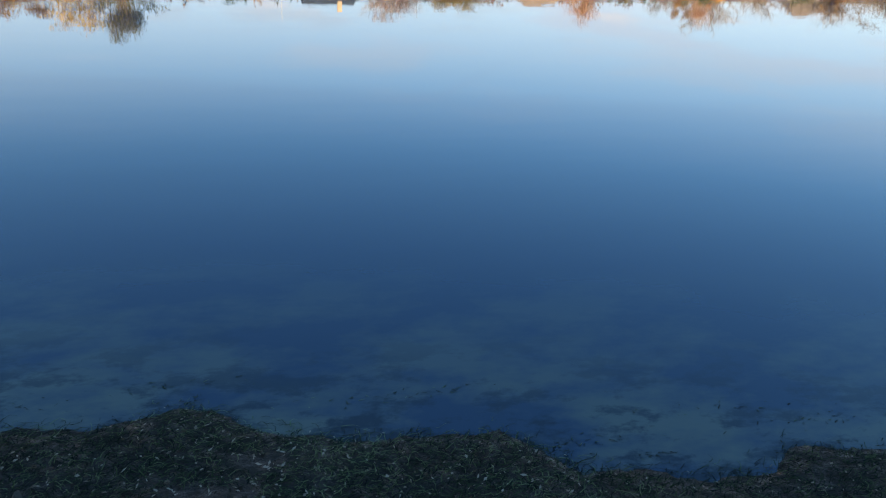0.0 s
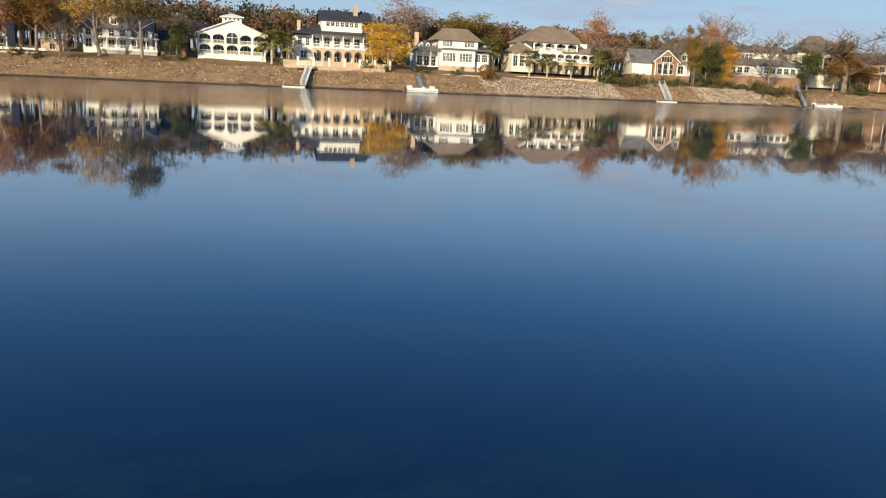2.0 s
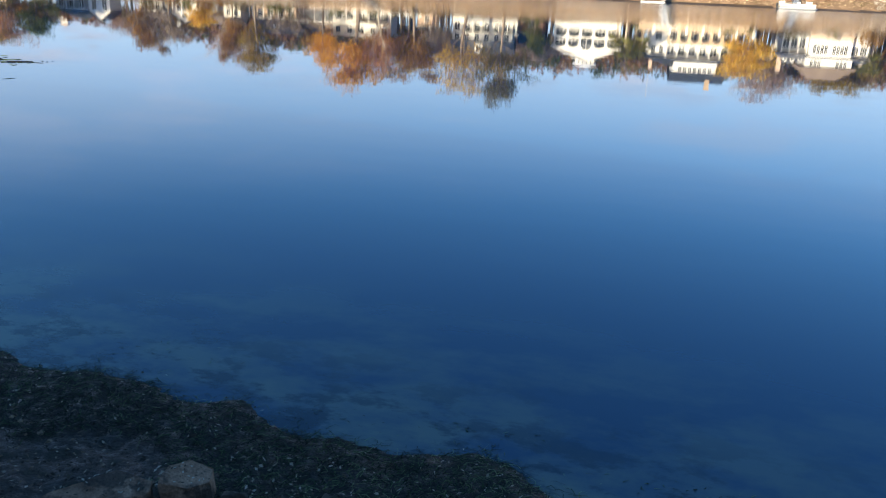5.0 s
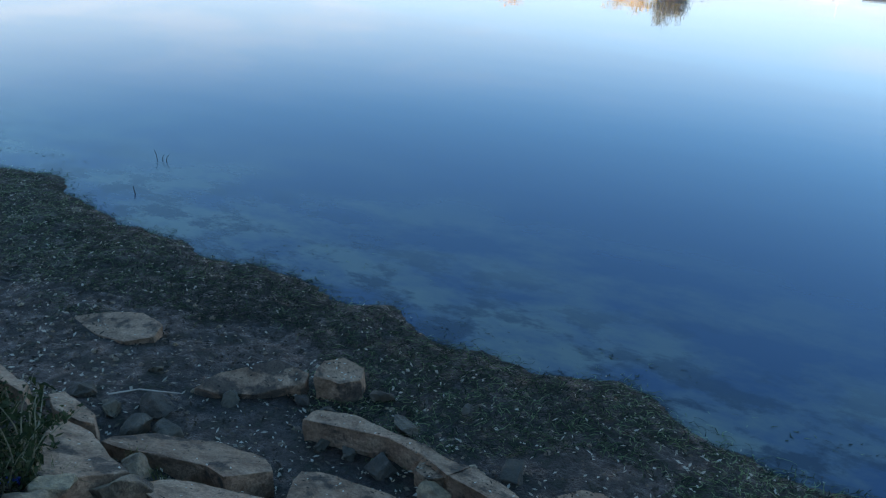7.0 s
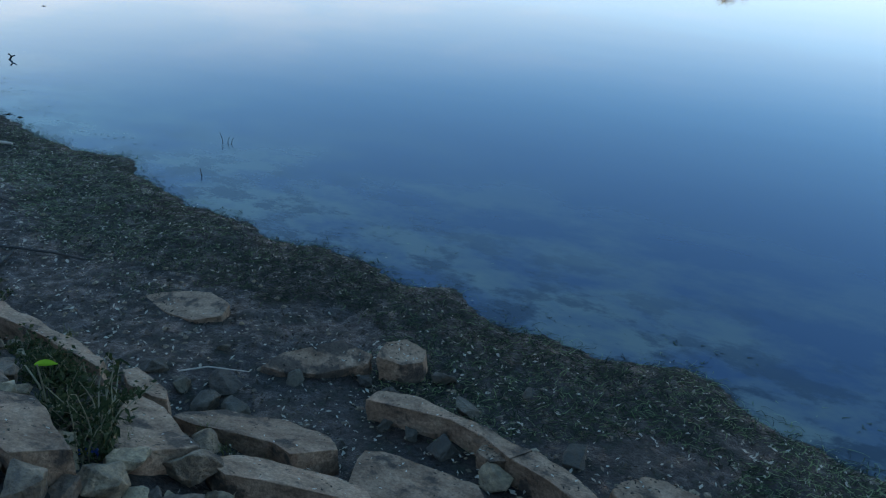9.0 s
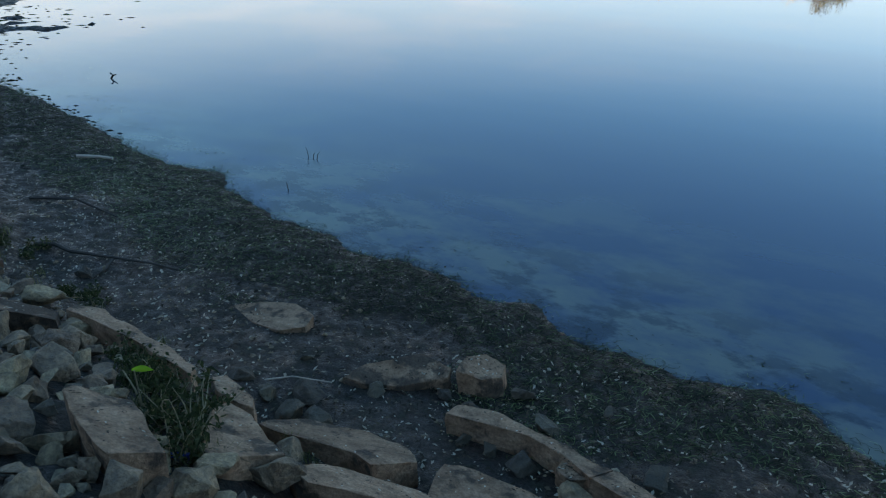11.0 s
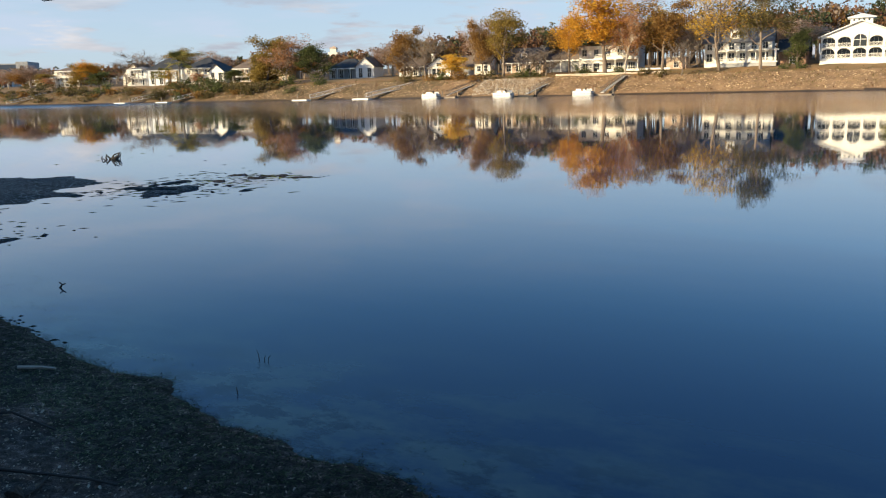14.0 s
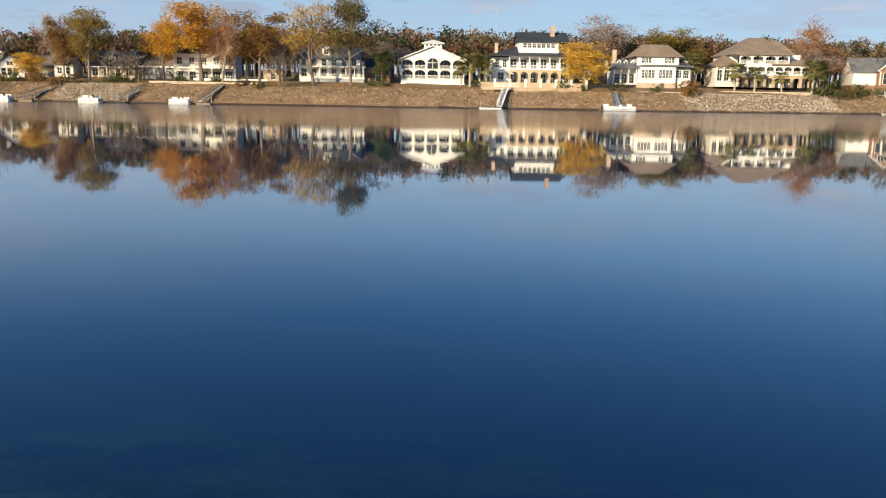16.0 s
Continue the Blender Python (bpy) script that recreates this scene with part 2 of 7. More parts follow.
def make_slab(name="broken_concrete", caked=0.60):
    """Old concrete: warm brown, streaked along its length, pitted, with mud in patches; caked: how little of it is clean."""
    m, n, l, b = shader(name)
    at, info = n.new("ShaderNodeTexCoord"), n.new("ShaderNodeObjectInfo")
    vary = n.new("ShaderNodeVectorMath")
    l.new(at.outputs["Object"], vary.inputs[0])
    l.new(info.outputs["Location"], vary.inputs[1])
    along = n.new("ShaderNodeMapping")
    along.inputs["Scale"].default_value = (4.0, 6.0, 6.0)
    l.new(vary.outputs["Vector"], along.inputs["Vector"])
    p = vary.outputs["Vector"]
    streak, patch, grain = noise_node(n, l, along.outputs["Vector"], 1.6, 5.0, 0.65), noise_node(n, l, p, 5.0, 5.0, 0.6), noise_node(n, l, p, 60.0, 5.0, 0.7)
    pit = n.new("ShaderNodeTexVoronoi")
    pit.inputs["Scale"].default_value = 34.0
    l.new(p, pit.inputs["Vector"])
    col = ramp_node(n, l, streak, [(0.28, (0.112, 0.063, 0.039)), (0.5, (0.245, 0.146, 0.092)), (0.75, (0.38, 0.240, 0.158))])
    col = mix_node(n, l, range_node(n, l, patch, caked - 0.05, caked + 0.03, 0.0, 0.8), col, (0.030, 0.025, 0.021))
    col = mix_node(n, l, range_node(n, l, pit.outputs["Distance"], 0.10, 0.22, 0.35, 0.0), col, (0.04, 0.03, 0.02))
    col = mix_node(n, l, 0.45, col, ramp_node(n, l, grain, [(0.40, (0.45, 0.45, 0.45)), (0.62, (1.4, 1.4, 1.4))]), "MULTIPLY")
    shade = n.new("ShaderNodeHueSaturation")
    l.new(range_node(n, l, info.outputs["Random"], 0, 1, 0.8, 1.25), shade.inputs["Value"])
    l.new(col, shade.inputs["Color"])
    l.new(shade.outputs["Color"], b.inputs["Base Color"])
    b.inputs["Roughness"].default_value = 0.85
    b.inputs["Specular IOR Level"].default_value = 0.25
    hill = n.new("ShaderNodeMath")
    hill.operation = "MULTIPLY_ADD"
    l.new(grain, hill.inputs[0])
    hill.inputs[1].default_value = 0.3
    l.new(streak, hill.inputs[2])
    bn = n.new("ShaderNodeBump")
    bn.inputs["Strength"].default_value, bn.inputs["Distance"].default_value = 1.0, 0.024
    l.new(hill.outputs[0], bn.inputs["Height"])
    l.new(bn.outputs["Normal"], b.inputs["Normal"])
    return m


def make_pane():
    m, n, l, b = shader("window_glass")
    b.inputs["Base Color"].default_value = (0.03, 0.035, 0.04, 1)
    b.inputs["Roughness"].default_value = 0.08
    return m


WATER, MUD, PANE = make_water(), make_mud(), make_pane()
BANK_EARTH = surface("bank_earth", (0.165, 0.104, 0.055), (0.34, 0.222, 0.122), 0.3, 4.0, bump=0.8, depth=0.15)
WET_EARTH = surface("wet_bank_foot", (0.035, 0.024, 0.016), (0.075, 0.052, 0.034), 0.4, 4.0, rough=(0.4, 0.7), bump=0.6, depth=0.08)
LAWN = surface("autumn_lawn", (0.13, 0.10, 0.042), (0.30, 0.17, 0.070), 0.12, 2.5, bump=0.5, depth=0.05)
WOOD_FLOOR = surface("woodland_floor", (0.07, 0.055, 0.03), (0.14, 0.09, 0.05), 0.03, 0.8)
SCRUB_BANK = surface("scrubby_bank", (0.085, 0.064, 0.030), (0.20, 0.135, 0.070), 0.25, 3.0, bump=0.8, depth=0.15)
UNSEEN_RISE = surface("unseen_rise_grass", (0.05, 0.06, 0.025), (0.10, 0.09, 0.04), 0.2, 5.0, bump=0.6, depth=0.05)
RIPRAP_FAR = surface("bank_stone", (0.26, 0.18, 0.108), (0.46, 0.33, 0.21), 0.25, 3.0, own=0.45, island=True)
RIPRAP_PALE = surface("pale_bank_stone", (0.32, 0.27, 0.21), (0.52, 0.45, 0.36), 0.25, 3.0, own=0.3, island=True)
ROCK = surface("grey_riprap", (0.086, 0.056, 0.033), (0.31, 0.208, 0.125), 8.0, 40.0, bump=1.0, depth=0.022, own=0.38, grit=0.09)
SLAB, CAKED_SLAB = make_slab(), make_slab("mud_caked_concrete", 0.47)
RUBBLE = surface("small_riprap", (0.060, 0.044, 0.029), (0.24, 0.176, 0.116), 8.0, 40.0, bump=1.0, depth=0.022, own=0.5, island=True, grit=0.09)
DARK_ROCK = surface("damp_stone", (0.028, 0.022, 0.015), (0.10, 0.076, 0.050), 6.0, 40.0, bump=1.0, depth=0.02, own=0.35, grit=0.1)
WHITE = surface("white_paint", (0.72, 0.71, 0.68), (0.82, 0.81, 0.78), 0.3, 6.0, rough=(0.45, 0.7), bump=0.05)
CREAM = surface("cream_stucco", (0.68, 0.64, 0.56), (0.77, 0.73, 0.65), 0.3, 5.0, bump=0.1)
TAN_BRICK = surface("tan_brick", (0.40, 0.30, 0.20), (0.52, 0.40, 0.28), 0.5, 8.0, bump=0.2)
BROWN_BRICK = surface("brown_brick", (0.20, 0.11, 0.07), (0.30, 0.18, 0.12), 0.5, 8.0, bump=0.2)
RED_BRICK = surface("red_brick", (0.24, 0.10, 0.07), (0.34, 0.15, 0.10), 0.5, 8.0, bump=0.2)
GREY_SIDING = surface("grey_siding", (0.30, 0.31, 0.33), (0.40, 0.41, 0.42), 0.4, 6.0, bump=0.1)
PINK_STUCCO = surface("pinkish_stucco", (0.48, 0.36, 0.27), (0.58, 0.44, 0.33), 0.4, 6.0, bump=0.1)
# pale siding with the bluish shade of its river front put into the colour
SHADE_BLUE = surface("shade_blue_siding", (0.52, 0.57, 0.65), (0.62, 0.67, 0.74), 0.4, 6.0, bump=0.1)
BLUE_PANEL = surface("dark_blue_panel", (0.035, 0.05, 0.08), (0.05, 0.07, 0.11), 0.05, 1.0, rough=(0.3, 0.5), bump=0.05)
SLATE = surface("dark_slate_roof", (0.022, 0.026, 0.034), (0.045, 0.05, 0.06), 0.4, 9.0, rough=(0.6, 0.85), bump=0.3)
TAN_ROOF = surface("tan_shingle_roof", (0.20, 0.145, 0.10), (0.28, 0.21, 0.15), 0.4, 9.0, bump=0.3)
BROWN_ROOF = surface("brown_shingle_roof", (0.11, 0.085, 0.07), (0.18, 0.14, 0.11), 0.4, 9.0, bump=0.3)
GREY_ROOF = surface("grey_shingle_roof", (0.11, 0.11, 0.115), (0.17, 0.17, 0.175), 0.4, 9.0, bump=0.3)
WHITE_ROOF = surface("pale_metal_roof", (0.66, 0.66, 0.66), (0.78, 0.78, 0.77), 0.3, 4.0, rough=(0.35, 0.5), bump=0.05)
RED_ROOF = surface("red_shingle_roof", (0.22, 0.09, 0.07), (0.32, 0.14, 0.10), 0.4, 9.0, bump=0.3)
METAL = surface("grey_aluminium", (0.42, 0.43, 0.44), (0.55, 0.56, 0.57), 1.0, 9.0, rough=(0.35, 0.5), bump=0.05, metal=0.6)
DARK_METAL = surface("dark_metal", (0.10, 0.10, 0.11), (0.18, 0.18, 0.19), 1.0, 9.0, rough=(0.4, 0.6), bump=0.05, metal=0.5)
DECK = surface("weathered_deck", (0.22, 0.18, 0.14), (0.36, 0.30, 0.24), 0.8, 12.0, bump=0.2)
VINYL = surface("white_vinyl", (0.74, 0.74, 0.74), (0.82, 0.82, 0.82), 0.6, 5.0, rough=(0.35, 0.5), bump=0.03)
DARK = surface("dark_canvas", (0.02, 0.022, 0.025), (0.045, 0.045, 0.05), 0.8, 12.0, bump=0.1)
BARK = surface("grey_bark", (0.13, 0.10, 0.08), (0.25, 0.20, 0.16), 0.6, 7.0, bump=0.6, depth=0.05)
PALE_BARK = surface("pale_bark", (0.30, 0.25, 0.20), (0.46, 0.40, 0.33), 0.5, 6.0, bump=0.5, depth=0.04)
DRIFTWOOD = surface("wet_driftwood", (0.014, 0.012, 0.010), (0.036, 0.030, 0.025), 3.0, 40.0, bump=0.5, depth=0.01)
LEAF = {
    "orange": leafy("orange_leaves", [(0.2, (0.38, 0.175, 0.022)), (0.45, (0.60, 0.31, 0.034)), (0.75, (0.74, 0.45, 0.06))]),
    "gold": leafy("golden_leaves", [(0.2, (0.439, 0.244, 0.037)), (0.5, (0.683, 0.439, 0.061)), (0.8, (0.800, 0.586, 0.122))]),
    "olive": leafy("olive_leaves", [(0.2, (0.145, 0.112, 0.034)), (0.5, (0.28, 0.20, 0.046)), (0.8, (0.43, 0.295, 0.075))]),
    "brown": leafy("russet_leaves", [(0.2, (0.14, 0.082, 0.028)), (0.5, (0.26, 0.145, 0.044)), (0.8, (0.42, 0.245, 0.075))]),
    "red": leafy("red_leaves", [(0.2, (0.30, 0.15, 0.08)), (0.5, (0.46, 0.245, 0.125)), (0.8, (0.58, 0.35, 0.18))]),
    "green": leafy("green_leaves", [(0.2, (0.049, 0.061, 0.024)), (0.5, (0.098, 0.116, 0.043)), (0.8, (0.183, 0.195, 0.061))]),
    "scrub": leafy("scrub_leaves", [(0.2, (0.06, 0.06, 0.025)), (0.5, (0.115, 0.10, 0.04)), (0.8, (0.22, 0.16, 0.06))]),
    # far pines: greens lightened, the haze of distance put into the colour
    "hazed_pine": leafy("hazed_pine_needles", [(0.2, (0.055, 0.067, 0.037)), (0.5, (0.098, 0.110, 0.055)), (0.8, (0.159, 0.159, 0.073))]),
    "pinkish": leafy("dry_twigs", [(0.2, (0.281, 0.189, 0.146)), (0.5, (0.415, 0.293, 0.232)), (0.8, (0.549, 0.403, 0.329))]),
    "palm": leafy("palm_fronds", [(0.2, (0.12, 0.125, 0.04)), (0.5, (0.24, 0.235, 0.075)), (0.8, (0.42, 0.37, 0.14))]),
    "dull_russet": leafy("dull_russet_leaves", [(0.2, (0.11, 0.058, 0.034)), (0.5, (0.20, 0.108, 0.062)), (0.8, (0.31, 0.18, 0.105))]),
    "dull_grey": leafy("bare_twig_haze", [(0.2, (0.15, 0.115, 0.09)), (0.5, (0.24, 0.185, 0.145)), (0.8, (0.34, 0.27, 0.215))]),
    "dull_olive": leafy("dull_olive_leaves", [(0.2, (0.085, 0.075, 0.032)), (0.5, (0.16, 0.135, 0.055)), (0.8, (0.25, 0.20, 0.08))]),
    "dark_pine": leafy("dark_pine_needles", [(0.2, (0.032, 0.045, 0.025)), (0.5, (0.062, 0.078, 0.040)), (0.8, (0.11, 0.12, 0.06))]),
}


# ---- small tools ----
def mesh_of(bm, name):
    me = bpy.data.meshes.new(name)
    bm.to_mesh(me)
    bm.free()
    return me


def part(name, bm, material, parent, label=""):
    """One mesh object under a thing or a part."""
    me = mesh_of(bm, name) if isinstance(bm, bmesh.types.BMesh) else bm
    if material and not me.materials:
        me.materials.append(material)
    ob = new(name, me)
    ob.parent = parent
    return tagged(ob, label)


def thing(name, m, label, category, group=""):
    ob = new(name)
    ob.empty_display_size = 0.3
    ob.matrix_basis = m
    return tagged(ob, label, category, group)


def box(bm, x0, x1, y0, y1, z0, z1):
    v = [bm.verts.new(c) for c in ((x0, y0, z0), (x1, y0, z0), (x1, y1, z0), (x0, y1, z0), (x0, y0, z1), (x1, y0, z1), (x1, y1, z1), (x0, y1, z1))]
    for f in ((3, 2, 1, 0), (4, 5, 6, 7), (0, 1, 5, 4), (1, 2, 6, 5), (2, 3, 7, 6), (3, 0, 4, 7)):
        bm.faces.new([v[i] for i in f])
    return bm


def boxes(*rows):
    bm = bmesh.new()
    for r in rows:
        box(bm, *r)
    return bm


def beam(bm, a, b, w, h=None, sides=4):
    """A straight bar from a to b; sides over 4 make it round; h, where given, is its radius at b."""
    a, b = Vector(a), Vector(b)
    d = (b - a).normalized()
    u = d.cross(Vector((0, 0, 1)) if abs(d.z) < 0.95 else Vector((1, 0, 0))).normalized()
    w2 = d.cross(u)
    rings = []
    for p, r in ((a, w), (b, w if h is None else h)):
        rings.append([bm.verts.new(p + (u * math.cos(k) + w2 * math.sin(k)) * r) for k in (2 * math.pi * (i + 0.5) / sides for i in range(sides))])
    for i in range(sides):
        j = (i + 1) % sides
        bm.faces.new((rings[0][i], rings[0][j], rings[1][j], rings[1][i]))
    bm.faces.new(rings[0][::-1])
    bm.faces.new(rings[1])


def grid_noise(x, y, scale, seed=0, octaves=4, fall=0.5):
    """Smooth value noise over arrays, about -1 to 1."""
    total, amp, norm = np.zeros(np.broadcast(x, y).shape), 1.0, 0.0
    for o in range(octaves):
        px, py = x / scale * 2**o + 37.1 * o + seed * 11.7, y / scale * 2**o + 91.3 * o + seed * 5.3
        ix, iy = np.floor(px), np.floor(py)
        fx, fy = px - ix, py - iy
        fx, fy = fx * fx * (3 - 2 * fx), fy * fy * (3 - 2 * fy)

        def h(a, b):
            return np.mod(np.sin(a * 127.1 + b * 311.7 + seed * 17.0) * 43758.5453, 1.0)

        v = (h(ix, iy) * (1 - fx) + h(ix + 1, iy) * fx) * (1 - fy) + (h(ix, iy + 1) * (1 - fx) + h(ix + 1, iy + 1) * fx) * fy
        total, norm, amp = total + amp * (2 * v - 1), norm + amp, amp * fall
    return total / norm


# ---- the lie of the land ----
EDGE_X = [-60, -30, -20, -15.2, -12, -10.1, -8.4, -7.36, -6.63, -6.18, -5.2, -4.66, -4.2, -3.65, -3.05, -2.7, -2.24, -1.93, -1.41, -0.97, -0.67, -0.41, -0.15, 0.08, 0.71, 1.64, 1.98, 2.68, 3.16, 3.41, 3.96, 6, 20, 60]
EDGE_Y = [20, 12.5, 9.6, 8.05, 7.3, 6.8, 6.3, 6.04, 6.17, 5.8, 5.4, 5.4, 5.15, 5.24, 5.2, 4.95, 5.03, 4.75, 4.74, 4.62, 4.7, 4.82, 4.66, 4.44, 4.24, 4.09, 3.7, 3.42, 3.44, 3.61, 3.44, 2.9, -0.5, -8]


def near_edge(x):
    return np.interp(x, EDGE_X, EDGE_Y)


def far_edge(x):
    return 207 + 0.27 * np.logaddexp(0, (x - 75) / 18) * 18 + 8 / (1 + np.exp((x + 190) / 25)) + 1.6 * grid_noise(x, 0 * x, 38, 5, 3)


def land(x, y):
    """Height of the ground over the water level."""
    x, y = np.broadcast_arrays(np.asarray(x, float), np.asarray(y, float))
    s = (near_edge(x) - y) * 0.97 + 0.075 * grid_noise(x, y, 0.35, 2, 4)
    # the climb to 11.5 m behind the camera is unseen, added to shade this bank
    near = np.interp(s, [-60, -12, -3, 0, 0.12, 1.2, 2.3, 4.3, 5.6, 20, 40, 120], [-3, -1.6, -0.35, 0, 0.05, 0.16, 0.30, 1.45, 1.55, 11.5, 12, 11])
    clods = 0.030 * grid_noise(x, y, 0.45, 1, 5, 0.6) + 0.012 * grid_noise(x, y, 0.09, 8, 2)
    near = near + clods * np.interp(s, [-1.0, -0.1, 0.15, 3.0, 6.0], [0.2, 0.55, 1, 1, 2])
    # mud bar to the left with its drowned, patchy fringe
    ragged = 2.2 * grid_noise(x, y, 2.2, 6, 5, 0.65)
    bar = np.minimum(np.minimum((x + 27.6) * 0.72 - (y - 22.1) * 0.69, -21.0 - 0.18 * (y - 11.3) - x), -(x + 22.1) * 0.65 - (y - 17.4) * 0.76)
    bar = np.minimum(bar, y - 11.0 + np.maximum(0, -22 - x)) + ragged
    bar = 0.055 * np.clip(bar, -6, 2.2) + 0.02 * grid_noise(x, y, 0.8, 12, 3)
    fringe = 0.95 * np.exp(-(((x + 20.6) / 3.0) ** 2 + ((y - 19.6) / 2.6) ** 2)) + 0.9 * np.exp(-(((x + 19.6) / 2.2) ** 2 + ((y - 23.9) / 0.8) ** 2))
    fringe = np.maximum(fringe, 0.88 * np.exp(-(((x + 18.6) / 3.0) ** 2 + ((y - 10.6) / 1.7) ** 2)))
    fringe = np.minimum(-0.75 + 0.735 * np.clip(fringe, 0, 1.0) ** 0.3 + 0.5 * grid_noise(x, y, 0.7, 4, 4, 0.65), 0.045)
    wet = np.maximum(np.maximum(near, np.where(y < 30, bar, -3)), np.where(y < 30, fringe, -3))
    f = y - far_edge(x)
    far = np.interp(f, [-80, -10, 0, 0.35, 0.7, 10.5, 13, 20, 60, 160, 420, 1300], [-3, -1.2, 0, 0.30, 0.42, 4.7, 5.2, 6.2, 8.0, 12, 17, 14])
    far = far + 0.30 * grid_noise(x, y, 5.0, 3, 4) * np.clip(f / 3, 0, 1) + np.clip(f - 90, 0, 200) * 0.02 * grid_noise(x, y, 160, 9, 3)
    return np.where(y < 90, wet, np.maximum(far, -3))


def lines(*spans):
    out = []
    for a, b, step in spans:
        out.extend(np.arange(a, b - step * 0.5, step))
    return np.array(out + [spans[-1][1]])


def build_ground():
    xs = lines((-1400, -500, 60), (-500, -130, 6), (-130, -44, 2.2), (-44, -14, 0.26), (-14, 5, 0.075), (5, 12, 0.35), (12, 260, 2.4), (260, 560, 12), (560, 1400, 70))
    ys = lines((-140, -14, 6), (-14, -4, 0.5), (-4, -1, 0.16), (-1, 8.6, 0.075), (8.6, 26, 0.2), (26, 60, 2), (60, 196, 8), (196, 224, 0.7), (224, 300, 3), (300, 600, 15), (600, 2400, 100))
    gx, gy = np.meshgrid(xs, ys)
    z = land(gx, gy)
    nx, ny = len(xs), len(ys)
    idx = np.arange(nx * ny).reshape(ny, nx)
    quads = np.stack([idx[:-1, :-1], idx[:-1, 1:], idx[1:, 1:], idx[1:, :-1]], -1).reshape(-1, 4)
    me = bpy.data.meshes.new("ground")
    me.from_pydata(np.stack([gx, gy, z], -1).reshape(-1, 3), [], quads.tolist())
    for m in (MUD, BANK_EARTH, LAWN, WOOD_FLOOR, UNSEEN_RISE, WET_EARTH, SCRUB_BANK):
        me.materials.append(m)
    cx, cy = (gx[:-1, :-1] + gx[1:, 1:]) / 2, (gy[:-1, :-1] + gy[1:, 1:]) / 2
    f = cy - far_edge(cx)
    kind = np.where(cy < 90, np.where(near_edge(cx) - cy + 0.9 * grid_noise(cx, cy, 1.6, 23, 3) > 5.2, 4, 0), np.where(f < 0.55, 5, np.where(f < 11, np.where(cx + 30 * grid_noise(cx, cy, 30, 31, 3) < -120, 6, 1), np.where(f < 75, 2, 3))))
    me.polygons.foreach_set("material_index", kind.ravel().astype(np.int32))
    me.polygons.foreach_set("use_smooth", np.ones(len(quads), bool))
    return tagged(new("ground", me), "dark wet mud bank, river bed and far grassy riverside", "ground", kind="structure")


ground = build_ground()
bm = bmesh.new()
bm.faces.new([bm.verts.new(c) for c in ((-1400, -30, 0), (1400, -30, 0), (1400, 420, 0), (-1400, 420, 0))])
water = new("water", mesh_of(bm, "water"))
water.data.materials.append(WATER)
tagged(water, "calm deep blue river reflecting sky and houses", "river", kind="structure")


def height(x, y):
    return float(land(np.array([x]), np.array([y]))[0])


# ---- the house kit: x to the right along the river front, y away from the river, z up from the house's base ----
SHARED = {}


def walls(h, x0, x1, y0, y1, z0, z1, mat=WHITE, name="wall", label=""):
    return part(name, boxes((x0, x1, y0, y1, z0, z1)), mat, h, label)


def gable(h, x0, x1, y0, y1, ze, zr, mat, wall=WHITE, along="x", over=0.5, t=0.22):
    """A pitched roof with its two gable walls; along: the way the ridge runs."""
    bm = bmesh.new()
    flip = along == "y"
    a0, a1, b0, b1 = (y0, y1, x0, x1) if flip else (x0, x1, y0, y1)
    mid = (b0 + b1) / 2
    drop = over * (zr - ze) / (mid - b0)

    def at(a, b, z):
        return (b, a, z) if flip else (a, b, z)

    for side in (-1, 1):
        eave = mid + side * ((b1 - b0) / 2 + over)
        low = [bm.verts.new(at(a, b, z)) for a, b, z in ((a0 - over, eave, ze - drop), (a1 + over, eave, ze - drop), (a1 + over, mid, zr), (a0 - over, mid, zr))]
        top = [bm.verts.new(v.co + Vector((0, 0, t))) for v in low]
        bm.faces.new(low)
        bm.faces.new(top[::-1])
        for i in range(4):
            j = (i + 1) % 4
            bm.faces.new((low[i], low[j], top[j], top[i]))
    for a, d in ((a0, 0.15), (a1, -0.15)):
        wm = bmesh.new()
        tri = [[wm.verts.new(at(c, b, z)) for b, z in ((b0, ze), (b1, ze), (mid, zr - 0.02))] for c in (a, a + d)]
        wm.faces.new(tri[0])
        wm.faces.new(tri[1][::-1])
        for i in range(3):
            j = (i + 1) % 3
            wm.faces.new((tri[0][i], tri[1][i], tri[1][j], tri[0][j]))
        bmesh.ops.recalc_face_normals(wm, faces=wm.faces)
        part("gable_wall", wm, wall, h)
    bmesh.ops.recalc_face_normals(bm, faces=bm.faces)
    part("roof", bm, mat, h)


def hip(h, x0, x1, y0, y1, ze, zr, mat, over=0.6, t=0.2, ridge=None, name="roof"):
    """A hipped roof; ridge: the ridge's two ends along x, or none for the usual length."""
    bm = bmesh.new()
    d = (y1 - y0) / 2
    r0, r1 = ridge or (min(x0 + d, (x0 + x1) / 2 - 0.1), max(x1 - d, (x0 + x1) / 2 + 0.1))
    mid, rim = (y0 + y1) / 2, []
    for z in (ze - t, ze):
        rim.append([bm.verts.new(c) for c in ((x0 - over, y0 - over, z), (x1 + over, y0 - over, z), (x1 + over, y1 + over, z), (x0 - over, y1 + over, z))])
    a, b = bm.verts.new((r0, mid, zr)), bm.verts.new((r1, mid, zr))
    lo, hi = rim
    bm.faces.new(lo[::-1])
    for i in range(4):
        bm.faces.new((lo[i], lo[(i + 1) % 4], hi[(i + 1) % 4], hi[i]))
    for f in ((hi[0], hi[1], b, a), (hi[1], hi[2], b), (hi[2], hi[3], a, b), (hi[3], hi[0], a)):
        bm.faces.new(f)
    return part(name, bm, mat, h)


